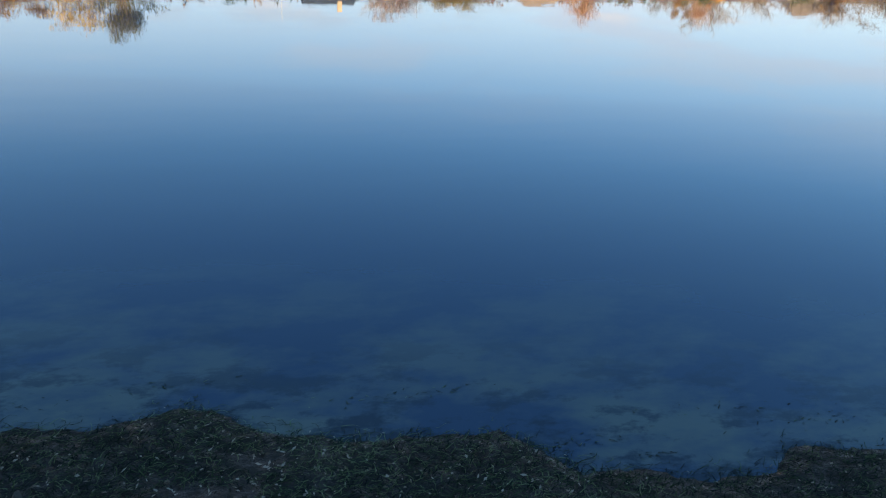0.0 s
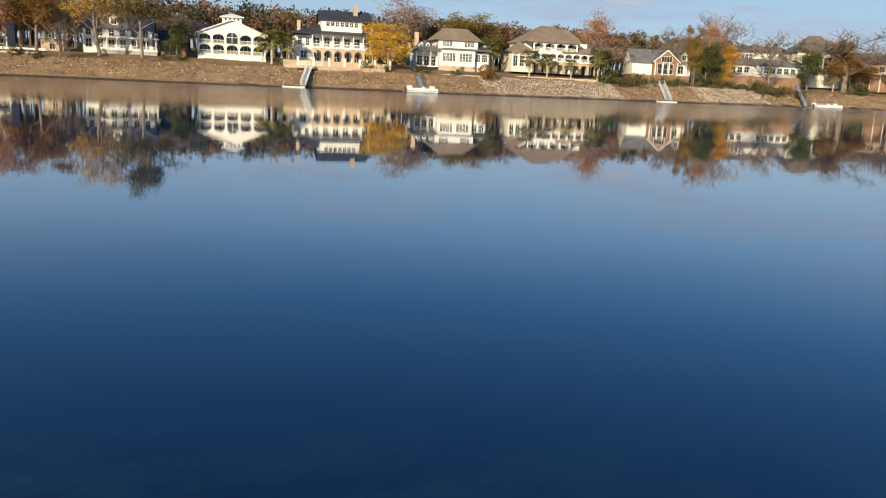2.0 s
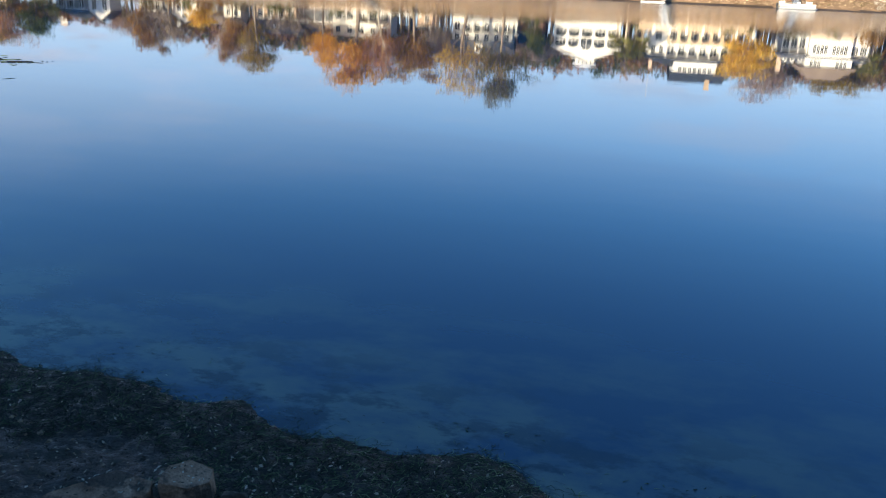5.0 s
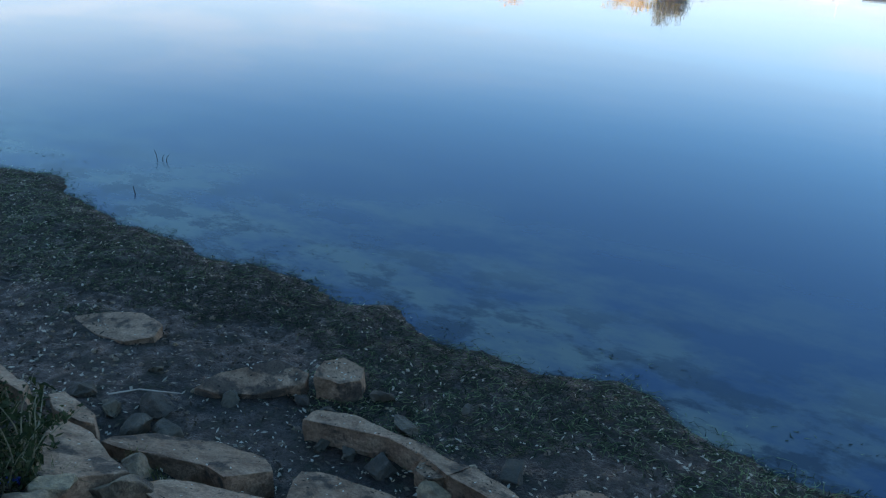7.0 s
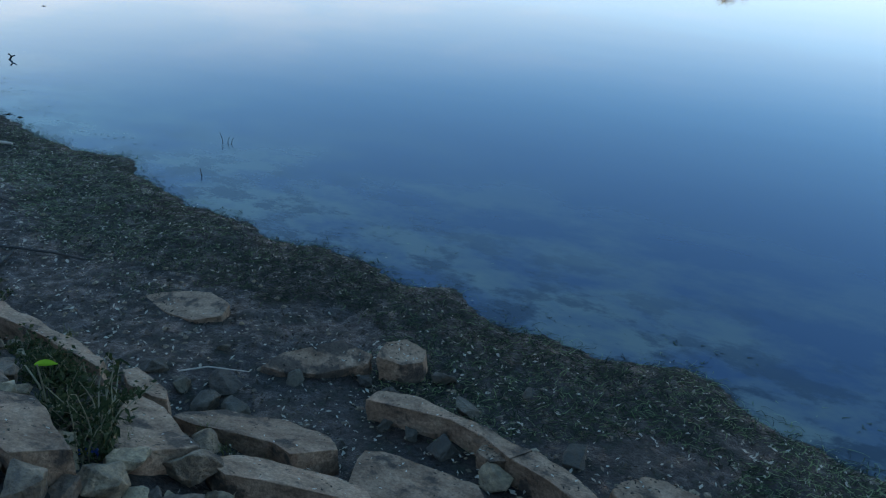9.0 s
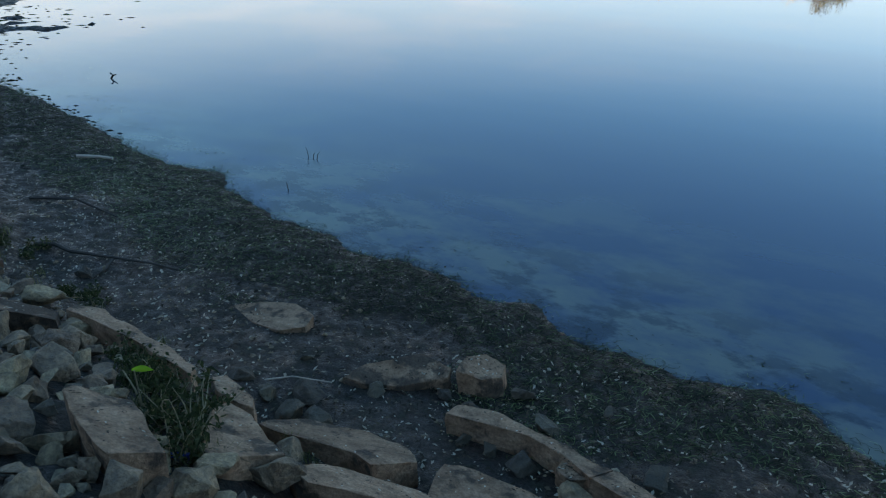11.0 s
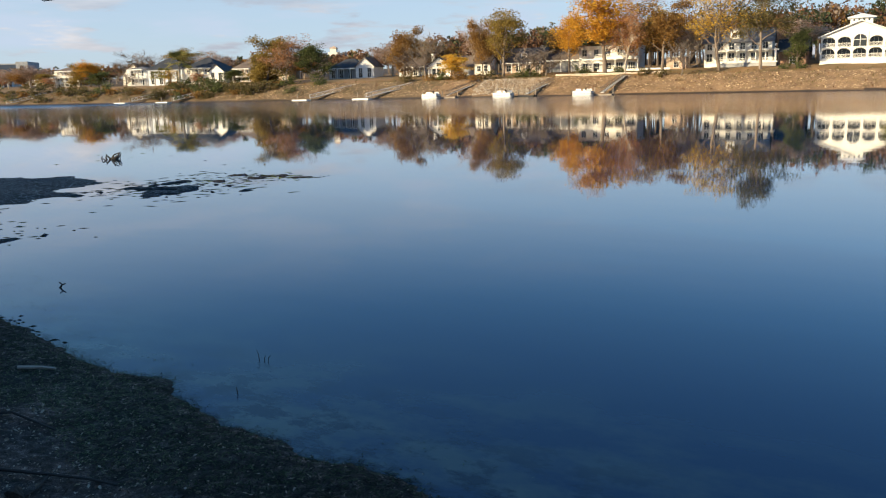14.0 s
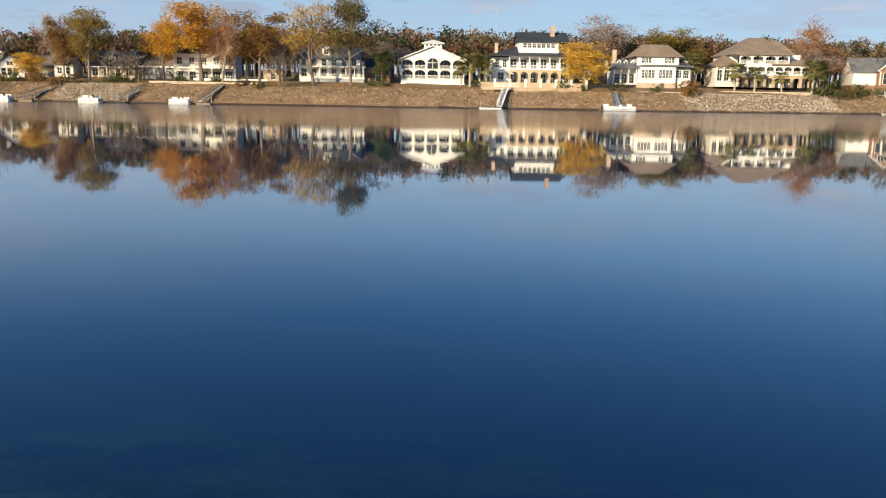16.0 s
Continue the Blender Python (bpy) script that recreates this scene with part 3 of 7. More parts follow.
def window(h, x, z, w, hh, y=0.0, cols=2, rows=2, frame=WHITE, name="window"):
    """A framed window on the wall plane y, its lower edge at z."""
    key = (w, hh, cols, rows, frame.name)
    if key not in SHARED:
        fm = bmesh.new()
        e = 0.11

        def cuts(half, n):
            c = [-half - e, -half]
            for i in range(1, n):
                c += [-half + 2 * half * i / n - 0.03, -half + 2 * half * i / n + 0.03]
            return c + [half, half + e]

        gx, gz = cuts(w / 2, cols), [c + hh / 2 for c in cuts(hh / 2, rows)]
        grid = [[fm.verts.new((x0, 0.02, z0)) for x0 in gx] for z0 in gz]
        for j in range(len(gz) - 1):
            for i in range(len(gx) - 1):
                if i % 2 == 0 or j % 2 == 0:
                    fm.faces.new((grid[j][i], grid[j][i + 1], grid[j + 1][i + 1], grid[j + 1][i]))
        out = bmesh.ops.extrude_face_region(fm, geom=list(fm.faces))
        for v in out["geom"]:
            if isinstance(v, bmesh.types.BMVert):
                v.co.y = -0.09
        bmesh.ops.recalc_face_normals(fm, faces=fm.faces)
        fm = mesh_of(fm, "window_frame")
        fm.materials.append(frame)
        pm = mesh_of(boxes((-w / 2, w / 2, -0.035, 0.02, 0, hh)), "pane")
        pm.materials.append(PANE)
        SHARED[key] = fm, pm
    fm, pm = SHARED[key]
    o = part(name, fm, None, h)
    o.location = (x, y, z)
    part("pane", pm, None, o)
    return o


def columns(h, xs, y, z0, z1, r=0.17, mat=WHITE):
    key = ("column", round(z1 - z0, 2), r, mat.name)
    if key not in SHARED:
        bm = bmesh.new()
        beam(bm, (0, 0, 0.12), (0, 0, z1 - z0 - 0.12), r, r * 0.85, 8)
        box(bm, -r * 1.35, r * 1.35, -r * 1.35, r * 1.35, 0, 0.14)
        box(bm, -r * 1.35, r * 1.35, -r * 1.35, r * 1.35, z1 - z0 - 0.16, z1 - z0)
        SHARED[key] = mesh_of(bm, "column")
        SHARED[key].materials.append(mat)
    for x in xs:
        part("column", SHARED[key], None, h).location = (x, y, z0)


def railing(h, x0, x1, y, z, mat=WHITE, high=0.95, gap=0.22):
    bm = boxes((x0, x1, y - 0.05, y + 0.05, z + high - 0.1, z + high), (x0, x1, y - 0.03, y + 0.03, z + 0.08, z + 0.16))
    n = max(2, int((x1 - x0) / gap))
    for i in range(n + 1):
        x = x0 + (x1 - x0) * i / n
        box(bm, x - 0.03, x + 0.03, y - 0.025, y + 0.025, z + 0.1, z + high - 0.05)
    return part("railing", bm, mat, h)


def arcade(h, x0, x1, n, y, z0, z1, spring, mat, pier=0.4, t=0.35, flatten=1.0):
    """A wall of n arches from floor z0 to z1; spring: where the arches begin."""
    bm = bmesh.new()
    bay = (x1 - x0) / n
    for i in range(n + 1):
        x = x0 + bay * i
        a, b = max(x0, x - pier / 2), min(x1, x + pier / 2)
        box(bm, a, b, y, y + t, z0, z1)
    for i in range(n):
        a, b = x0 + bay * i + pier / 2, x0 + bay * (i + 1) - pier / 2
        c, r = (a + b) / 2, (b - a) / 2
        steps = 10
        for k in range(steps):
            p = [(c - r * math.cos(math.pi * q / steps), spring + r * flatten * math.sin(math.pi * q / steps)) for q in (k, k + 1)]
            v = [[bm.verts.new((px, yy, pz)) for px, pz in (p[0], p[1], (p[1][0], z1), (p[0][0], z1))] for yy in (y, y + t)]
            bm.faces.new(v[0])
            bm.faces.new(v[1][::-1])
            bm.faces.new((v[0][1], v[0][0], v[1][0], v[1][1]))
    bmesh.ops.recalc_face_normals(bm, faces=bm.faces)
    return part("arcade", bm, mat, h)


def slab(h, x0, x1, y0, y1, z0, z1, mat=WHITE, name="porch_floor"):
    return part(name, boxes((x0, x1, y0, y1, z0, z1)), mat, h)


def chimney(h, x, y, z0, z1, w=0.9, mat=RED_BRICK):
    return part("chimney", boxes((x - w / 2, x + w / 2, y - w / 2, y + w / 2, z0, z1), (x - w / 2 - 0.1, x + w / 2 + 0.1, y - w / 2 - 0.1, y + w / 2 + 0.1, z1 - 0.35, z1 - 0.12)), mat, h)


def dormer(h, x, y, z, w, hh, roof, wall=WHITE, back=2.2):
    walls(h, x - w / 2, x + w / 2, y, y + back, z, z + hh, wall, "dormer")
    gable(h, x - w / 2, x + w / 2, y, y + back, z + hh, z + hh + w * 0.42, roof, wall, "y", 0.2, 0.12)
    window(h, x, z + 0.25, w * 0.55, hh * 0.75, y, 2, 2)


def house(x, y, z, label, turn=0.0):
    return thing("house", pose(x, y, z, 0, 0, turn), label, "house")


# White three-level house with arched porches and a lantern on its roof.
def arched_house():
    h = house(-1.6, 229.5, 5.5, "white three-level house with arched porches and rooftop lantern")
    w0, w1 = -8.8, 8.8
    walls(h, w0 + 0.2, w1 - 0.2, 3.0, 15, 0, 7.6)
    slab(h, w0, w1, 0, 3.0, 0, 1.9, WHITE, "lattice_base")
    for z in (1.9, 4.6):
        slab(h, w0, w1, -0.15, 3.0, z, z + 0.3)
    arcade(h, w0, w1, 5, 0.05, 2.2, 4.6, 3.45, WHITE, 0.5, 0.3, 0.75)
    arcade(h, w0, w1, 5, 0.05, 4.9, 7.5, 6.15, WHITE, 0.5, 0.3, 0.8)
    for z in (2.2, 4.9):
        railing(h, w0 + 0.2, w1 - 0.2, 0.0, z)
        for i in range(5):
            window(h, w0 + 3.52 * (i + 0.5), z + 0.05, 2.9, 2.25, 3.0, 3, 1)
    # front gable wall with its tall arched window
    gable(h, w0, w1, 0, 15, 7.5, 11.0, WHITE_ROOF, WHITE, "y", 0.7, 0.25)
    arcade(h, -1.76, 1.76, 1, -0.20, 4.9, 8.5, 6.6, WHITE, 0.6, 0.14, 0.85)
    part("tall_pane", boxes((-1.46, 1.46, -0.055, -0.02, 5.0, 8.0)), PANE, h)
    part("mullion", boxes((-0.06, 0.06, -0.09, -0.057, 5.0, 7.85), (-1.46, 1.46, -0.12, -0.092, 6.5, 6.62)), WHITE, h)
    walls(h, -2.5, 2.5, 1.6, 6.1, 8.6, 11.9, WHITE, "lantern")
    for i in range(4):
        window(h, -1.65 + 1.1 * i, 11.1, 0.45, 0.5, 1.6, 1, 1)
    hip(h, -2.5, 2.5, 1.6, 6.1, 12.0, 13.0, WHITE_ROOF, 0.7)
    part("skirting", boxes((w0 - 0.1, w1 + 0.1, -0.25, -0.15, 0.05, 1.0)), WHITE, h)
    return h


# Cream mansion with a black roof, a colonnade over brick arches and a riverside terrace.
def black_roof_mansion():
    h = house(27.7, 229.5, 7.1, "cream mansion with black roof, colonnade over tan brick arches")
    walls(h, -7.8, 8.6, 3.2, 16, 0, 7.3, WHITE)
    walls(h, -12.6, -7.8, 2.2, 13, 0, 6.9, WHITE, "wing")
    window(h, -11.3, 4.2, 1.0, 2.0, 2.2, 2, 3)
    window(h, -9.2, 4.2, 1.0, 2.0, 2.2, 2, 3)
    window(h, -10.2, 0.8, 1.6, 1.9, 2.2, 2, 2)
    arcade(h, -8.0, 8.8, 6, 0, 0, 3.45, 1.9, TAN_BRICK, 0.75, 0.45)
    slab(h, -8.2, 9.0, -0.2, 3.2, 3.45, 3.8)
    columns(h, [-8.0 + 2.8 * i for i in range(7)], 0.25, 3.8, 7.0)
    railing(h, -8.0, 8.8, 0.2, 3.8)
    slab(h, -8.2, 9.0, -0.1, 3.2, 7.0, 7.3, WHITE, "entablature")
    for i in range(6):
        window(h, -6.6 + 2.8 * i, 3.9, 1.5, 2.5, 3.2, 2, 3)
        window(h, -6.6 + 2.8 * i, 0.1, 1.4, 2.3, 3.2, 2, 2)
    hip(h, -13.0, 9.0, -0.1, 16, 7.35, 10.4, SLATE, 0.5, 0.2)
    walls(h, -5.4, 5.8, 1.8, 13, 8.0, 11.1, WHITE, "upper_storey")
    for i in range(7):
        window(h, -3.7 + 1.3 * i, 9.6, 0.9, 1.1, 1.8, 2, 2)
    gable(h, -5.6, 8.2, 1.8, 13, 11.1, 13.9, SLATE, SLATE, "x", 0.4, 0.25)
    chimney(h, 4.3, 5.5, 12.0, 15.7, 1.2, TAN_BRICK)
    chimney(h, -11.3, 7.0, 7.5, 11.0, 0.9, PINK_STUCCO)
    for i in range(3):
        part("patio_table", boxes((2.0 + 2.1 * i, 3.0 + 2.1 * i, -3.4, -2.4, 0.7, 0.78), (2.42 + 2.1 * i, 2.58 + 2.1 * i, -2.98, -2.82, 0, 0.7)), WHITE, h)
    return h


# White house with a tan roof, a row of small dormers and a glazed riverside wing.
def glazed_house():
    h = house(59.3, 231.0, 6.1, "white house with tan hip roof, three dormers and glazed wing")
    walls(h, -3.4, 7.2, 0, 11, 0, 6.2, WHITE)
    part("brick_base", boxes((-3.5, 7.3, -0.06, 0, 0, 1.5)), PINK_STUCCO, h)
    walls(h, -9.6, -3.4, 3.0, 12, 0, 5.9, WHITE, "wing")
    slab(h, -10.4, -3.4, 0.0, 3.0, 1.0, 1.3)
    columns(h, [-10.1, -8.0, -5.9, -3.8], 0.3, 1.3, 5.4)
    for i in range(3):
        window(h, -8.6 + 2.0 * i, 1.4, 1.5, 2.6, 3.0, 2, 3)
    hip(h, -10.2, -3.2, 0.0, 11, 5.6, 8.6, GREY_ROOF, 0.3)
    for i in range(3):
        dormer(h, -8.4 + 1.9 * i, 2.2, 6.0, 1.1, 1.5, GREY_ROOF)
    for x in (-2.0, -1.05, -0.1, 0.85, 2.9, 3.85, 4.8, 5.75):
        window(h, x, 2.9, 0.72, 2.2, 0, 2, 3)
    walls(h, 7.2, 11.8, 1.6, 9, 0, 5.7, WHITE, "side_wing")
    for i in range(2):
        window(h, 8.4 + 2.1 * i, 3.1, 1.5, 2.0, 1.6, 3, 3)
    hip(h, -3.4, 11.8, 0.0, 9, 6.2, 6.9, GREY_ROOF, 0.35)
    walls(h, -3.2, 8.6, 2.6, 13, 6.2, 9.0, WHITE, "upper_storey")
    for x in (-1.5, -0.55, 0.4, 5.0, 5.95, 6.9):
        window(h, x, 7.15, 0.72, 1.4, 2.6, 2, 2)
    hip(h, -3.6, 9.0, 2.4, 13.2, 9.0, 12.5, TAN_ROOF, 0.6, 0.2, (-0.6, 6.6))
    chimney(h, -8.0, 11.0, 7.0, 11.0, 1.1, PINK_STUCCO)
    part("basement_door", boxes((3.0, 4.1, -0.1, -0.062, 0.1, 1.5)), BROWN_ROOF, h)
    # garage wing behind, with a pale gable
    walls(h, 9.6, 15.6, 10.0, 18, 0, 6.0, CREAM, "garage")
    gable(h, 9.6, 15.6, 10.0, 18, 6.0, 9.2, SLATE, CREAM, "y", 0.3)
    return h


# Big cream house with a broad tan hip roof and two storeys of porches.
def tan_roof_mansion():
    h = house(93.4, 234.5, 7.0, "large cream house with broad tan hip roof and stacked porches")
    walls(h, -9.5, 10.5, 3.0, 18, 0, 9.2, WHITE)
    # low pavilion on one end, glazed between columns
    walls(h, -14.2, -8.0, 0.9, 9.0, 0, 5.6, CREAM, "pavilion")
    columns(h, [-14.1, -12.1, -10.1, -8.2], 0.3, 1.2, 5.4, 0.2)
    slab(h, -14.5, -7.9, 0.0, 0.9, 5.4, 5.7, WHITE, "entablature")
    slab(h, -14.4, -7.9, 0.0, 0.9, 0.0, 1.2, CREAM, "plinth")
    for i in range(3):
        window(h, -13.1 + 2.0 * i, 1.7, 1.2, 3.0, 0.9, 2, 3)
    hip(h, -14.3, -7.6, 0.0, 9.0, 5.9, 9.0, TAN_ROOF, 0.5, 0.25)
    arcade(h, -8.0, 12.5, 8, 0, 0, 3.3, 2.2, TAN_BRICK, 0.9, 0.4, 0.45)
    slab(h, -8.2, 12.7, -0.2, 3.0, 3.3, 3.6)
    arcade(h, -8.0, 12.5, 8, 0, 3.6, 6.3, 5.1, WHITE, 0.5, 0.3, 0.6)
    railing(h, -8.0, 12.5, -0.05, 3.6)
    slab(h, -8.2, 6.4, -0.1, 3.0, 6.3, 6.6)
    arcade(h, -8.0, 6.2, 4, 0, 6.6, 9.2, 8.1, WHITE, 0.7, 0.3, 0.35)
    railing(h, -8.0, 6.2, -0.05, 6.6)
    for i in range(8):
        window(h, -6.7 + 2.56 * i, 3.7, 1.4, 2.2, 3.0, 2, 2)
        window(h, -6.7 + 2.56 * i, 0.1, 1.4, 2.2, 3.0, 2, 2)
    for i in range(4):
        window(h, -6.2 + 3.55 * i, 6.65, 2.5, 2.2, 3.0, 3, 1)
    hip(h, -9.6, 6.6, -0.2, 18, 9.2, 14.3, TAN_ROOF, 0.6, 0.25, (-2.9, 1.6))
    hip(h, 1.5, 12.9, -0.2, 14, 6.4, 9.6, TAN_ROOF, 0.4, 0.2, (4.0, 7.0), "porch_roof")
    walls(h, 8.0, 12.5, 3.0, 17, 0, 6.5, CREAM, "wing")
    hip(h, 0.0, 12.3, 3.2, 19, 6.7, 13.7, TAN_ROOF, 0.5, 0.25, (2.0, 7.2))
    return h


# Low house with a grey roof and a brick gable full of glass.
def brick_gable_house():
    h = house(136.8, 248.0, 8.4, "low cream house with grey roof and glazed brick gable", -8)
    walls(h, -10.5, 9.6, 2.0, 12, 0, 4.2, WHITE)
    gable(h, -10.5, 9.6, 2.0, 12, 4.2, 8.2, GREY_ROOF, WHITE, "x", 0.6)
    walls(h, -3.8, 4.4, 0, 6, 0, 4.4, BROWN_BRICK, "brick_bay")
    gable(h, -3.8, 4.4, 0, 7, 4.4, 7.8, GREY_ROOF, BROWN_BRICK, "y", 0.5, 0.18)
    bm = bmesh.new()
    for a, b in (((-4.4, 4.1), (0.3, 8.0)), ((5.0, 4.1), (0.3, 8.0))):
        beam(bm, (a[0], -0.56, a[1]), (b[0], -0.56, b[1]), 0.2)
    part("bargeboard", bm, WHITE, h)
    window(h, 0.3, 4.3, 3.6, 1.7, -0.02, 4, 1)
    for i in range(3):
        window(h, -1.8 + 1.9 * i, 0.4, 1.4, 3.2, -0.02, 1, 2)
    columns(h, [-3.5, -0.9, 1.2, 4.0, 7.2], -0.5, 0, 4.1, 0.2)
    window(h, 6.2, 0.8, 1.6, 2.4, 2.0, 2, 2)
    dormer(h, 7.3, 2.6, 4.9, 2.2, 2.2, GREY_ROOF)
    slab(h, -4.2, 8.0, -1.6, 2.0, -3.0, 0.0, BROWN_BRICK, "terrace")
    part("foundation", boxes((-10.4, 9.4, 2.1, 11.9, -3.5, 0.0)), BROWN_BRICK, h)
    part("vent_pipe", boxes((-3.0, -2.8, 5.0, 5.2, 7.0, 8.4)), DARK, h)
    return h


def sunroom_house():
    h = house(181.7, 262.0, 9.6, "long white house with a windowed sunroom and upper storey", -12)
    walls(h, -15, 15, 1.5, 12, 0, 4.4, WHITE)
    for i in range(12):
        if i not in (5, 6):
            window(h, -13.6 + 2.45 * i, 1.6, 1.6, 1.9, 1.5, 2, 2)
    hip(h, -15.2, 15.2, 1.2, 12, 4.4, 7.6, GREY_ROOF, 0.5)
    walls(h, -8, 9, 5, 12, 5.5, 9.2, WHITE, "upper_storey")
    for i in range(4):
        window(h, -5.8 + 1.5 * i, 6.6, 1.1, 1.7, 5, 2, 2)
    gable(h, -8.3, 9.3, 4.6, 12.4, 9.2, 11.2, BROWN_ROOF, WHITE, "x", 0.5)
    slab(h, -15.4, 15.4, -1.6, 1.5, -4.5, 0.3, BROWN_BRICK, "terrace")
    part("foundation", boxes((-14.9, 14.9, 1.6, 11.9, -4.5, 0.0)), BROWN_BRICK, h)
    railing(h, -15.2, 15.2, -1.5, 0.3, DARK)
    return h


def tall_hip_house():
    h = house(214.0, 272.0, 11.2, "tall cream house with steep grey-brown hip roof", -14)
    walls(h, -8, 9, 0, 13, -4.0, 9.0, CREAM)
    hip(h, -8, 9, 0, 13, 9.0, 15.6, BROWN_ROOF, 0.6)
    for z in (1.0, 5.2):
        for i in range(3):
            window(h, -5.5 + 2.0 * i, z, 1.2, 2.2, 0, 2, 2)
    window(h, 3.6, 1.0, 2.6, 6.2, 0, 2, 4)
    dormer(h, 5.0, 1.0, 9.4, 2.0, 1.8, BROWN_ROOF)
    columns(h, [1.6, 5.6], -0.6, -4.0, 8.8, 0.22)
    return h


def shaded_brown_house():
    h = house(238.0, 272.0, 10.6, "brown house raised on piers behind a bare tree", -16)
    walls(h, -11, 14, 1.5, 12, 2.6, 6.8, PINK_STUCCO)
    columns(h, [-10 + 3.8 * i for i in range(7)], 1.8, -4.0, 2.6, 0.25, CREAM)
    part("basement", boxes((-10.5, 13.5, 3.0, 11.8, -4.0, 2.6)), BROWN_BRICK, h)
    hip(h, -11, 14, 1.5, 12, 6.8, 10.8, BROWN_ROOF, 0.7)
    for i in range(5):
        window(h, -8 + 4.4 * i, 3.6, 2.0, 2.0, 1.5, 2, 2)
    return h


# Row of houses up-river.
def gable_end_house():
    h = house(-117.5, 228.0, 6.0, "grey house with a white glazed gable and white chimney", 6)
    walls(h, -4.0, 3.6, 0, 10, 0, 3.6, WHITE)
    gable(h, -4.0, 3.6, 0, 10, 3.6, 6.0, SLATE, WHITE, "y", 0.5)
    for i in range(3):
        window(h, -1.9 + 1.6 * i, 0.7, 1.2, 2.0, 0, 1, 2)
    window(h, -0.2, 3.4, 1.6, 1.0, -0.02, 2, 1)
    walls(h, 3.6, 12, 3, 11, 0, 3.2, GREY_SIDING, "wing")
    gable(h, 3.6, 12, 3, 11, 3.2, 6.4, BROWN_ROOF, GREY_SIDING, "x", 0.5)
    chimney(h, -3.6, 4.0, 3.0, 7.4, 0.9, WHITE)
    return h


def small_cream_house():
    h = house(-102.0, 226.0, 6.4, "small cream cottage with paired white windows", 4)
    walls(h, -2.6, 2.4, 0, 7, 0, 3.4, CREAM)
    gable(h, -2.6, 2.4, 0, 7, 3.4, 5.4, BROWN_ROOF, CREAM, "x", 0.4)
    for x in (-1.2, 1.0):
        window(h, x, 1.0, 1.1, 1.6, 0, 2, 2)
    return h


def dormer_house():
    h = house(-90.5, 230.0, 6.6, "brown-roofed house with one white dormer", 4)
    walls(h, -6.5, 6.0, 0, 10, 0, 3.0, PINK_STUCCO)
    gable(h, -6.5, 6.0, 0, 10, 3.0, 7.2, BROWN_ROOF, PINK_STUCCO, "x", 0.6)
    dormer(h, -0.4, 1.6, 4.0, 1.9, 1.6, BROWN_ROOF)
    columns(h, [-5.5 + 2.2 * i for i in range(6)], -1.2, 0, 2.7, 0.13)
    slab(h, -6.3, 6.3, -1.4, 0.0, 2.7, 2.95, WHITE, "porch_beam")
    for i in range(4):
        window(h, -4.6 + 3.0 * i, 0.5, 1.4, 1.8, 0, 2, 2)
    chimney(h, 4.4, 5.0, 5.0, 8.0, 0.9, TAN_BRICK)
    return h


def pergola_house():
    h = house(-69.5, 230.5, 5.9, "white two-storey house with a long pergola and balcony", 3)
    walls(h, -4.6, 12.5, 2.2, 12, 0, 7.3, WHITE)
    part("flat_roof", boxes((-5.0, 12.9, 1.8, 12.4, 7.3, 7.6)), WHITE, h)
    walls(h, -15.5, -4.6, 3.5, 12, 0, 4.0, GREY_SIDING, "low_wing")
    gable(h, -15.5, -4.6, 3.5, 12, 4.0, 7.4, BROWN_ROOF, GREY_SIDING, "x", 0.5)
    for i in range(8):
        slab(h, -15.4 + 1.6 * i, -15.1 + 1.6 * i, -1.2, 3.4, 3.9, 4.1, WHITE, "rafter")
    slab(h, -15.8, 12.8, -1.3, -1.0, 3.6, 3.9, WHITE, "beam")
    columns(h, [-15.4 + 3.15 * i for i in range(10)], -1.15, 0, 3.6, 0.16)
    slab(h, 0.6, 12.8, -1.2, 2.2, 3.9, 4.2)
    railing(h, 0.8, 12.6, -1.1, 4.2)
    for i in range(5):
        window(h, -3.0 + 3.4 * i, 4.8, 1.3, 1.8, 2.2, 2, 2)
        window(h, -3.0 + 3.4 * i, 0.4, 1.9, 2.4, 2.2, 3, 2)
    part("garden_wall", boxes((2.0, 22.0, -3.3, -3.0, -0.6, 0.9)), WHITE, h)
    return h


def pink_outbuilding():
    h = thing("outbuilding", pose(-46.0, 230.0, 5.8, 0, 0, 2), "small pinkish stucco outbuilding with a flat roof", "outbuilding")
    walls(h, -2.6, 2.6, 0, 5, 0, 3.6, PINK_STUCCO)
    part("flat_roof", boxes((-2.9, 2.9, -0.3, 5.3, 3.6, 3.85)), CREAM, h)
    window(h, 0, 1.0, 1.2, 1.4, 0, 2, 2)
    return h


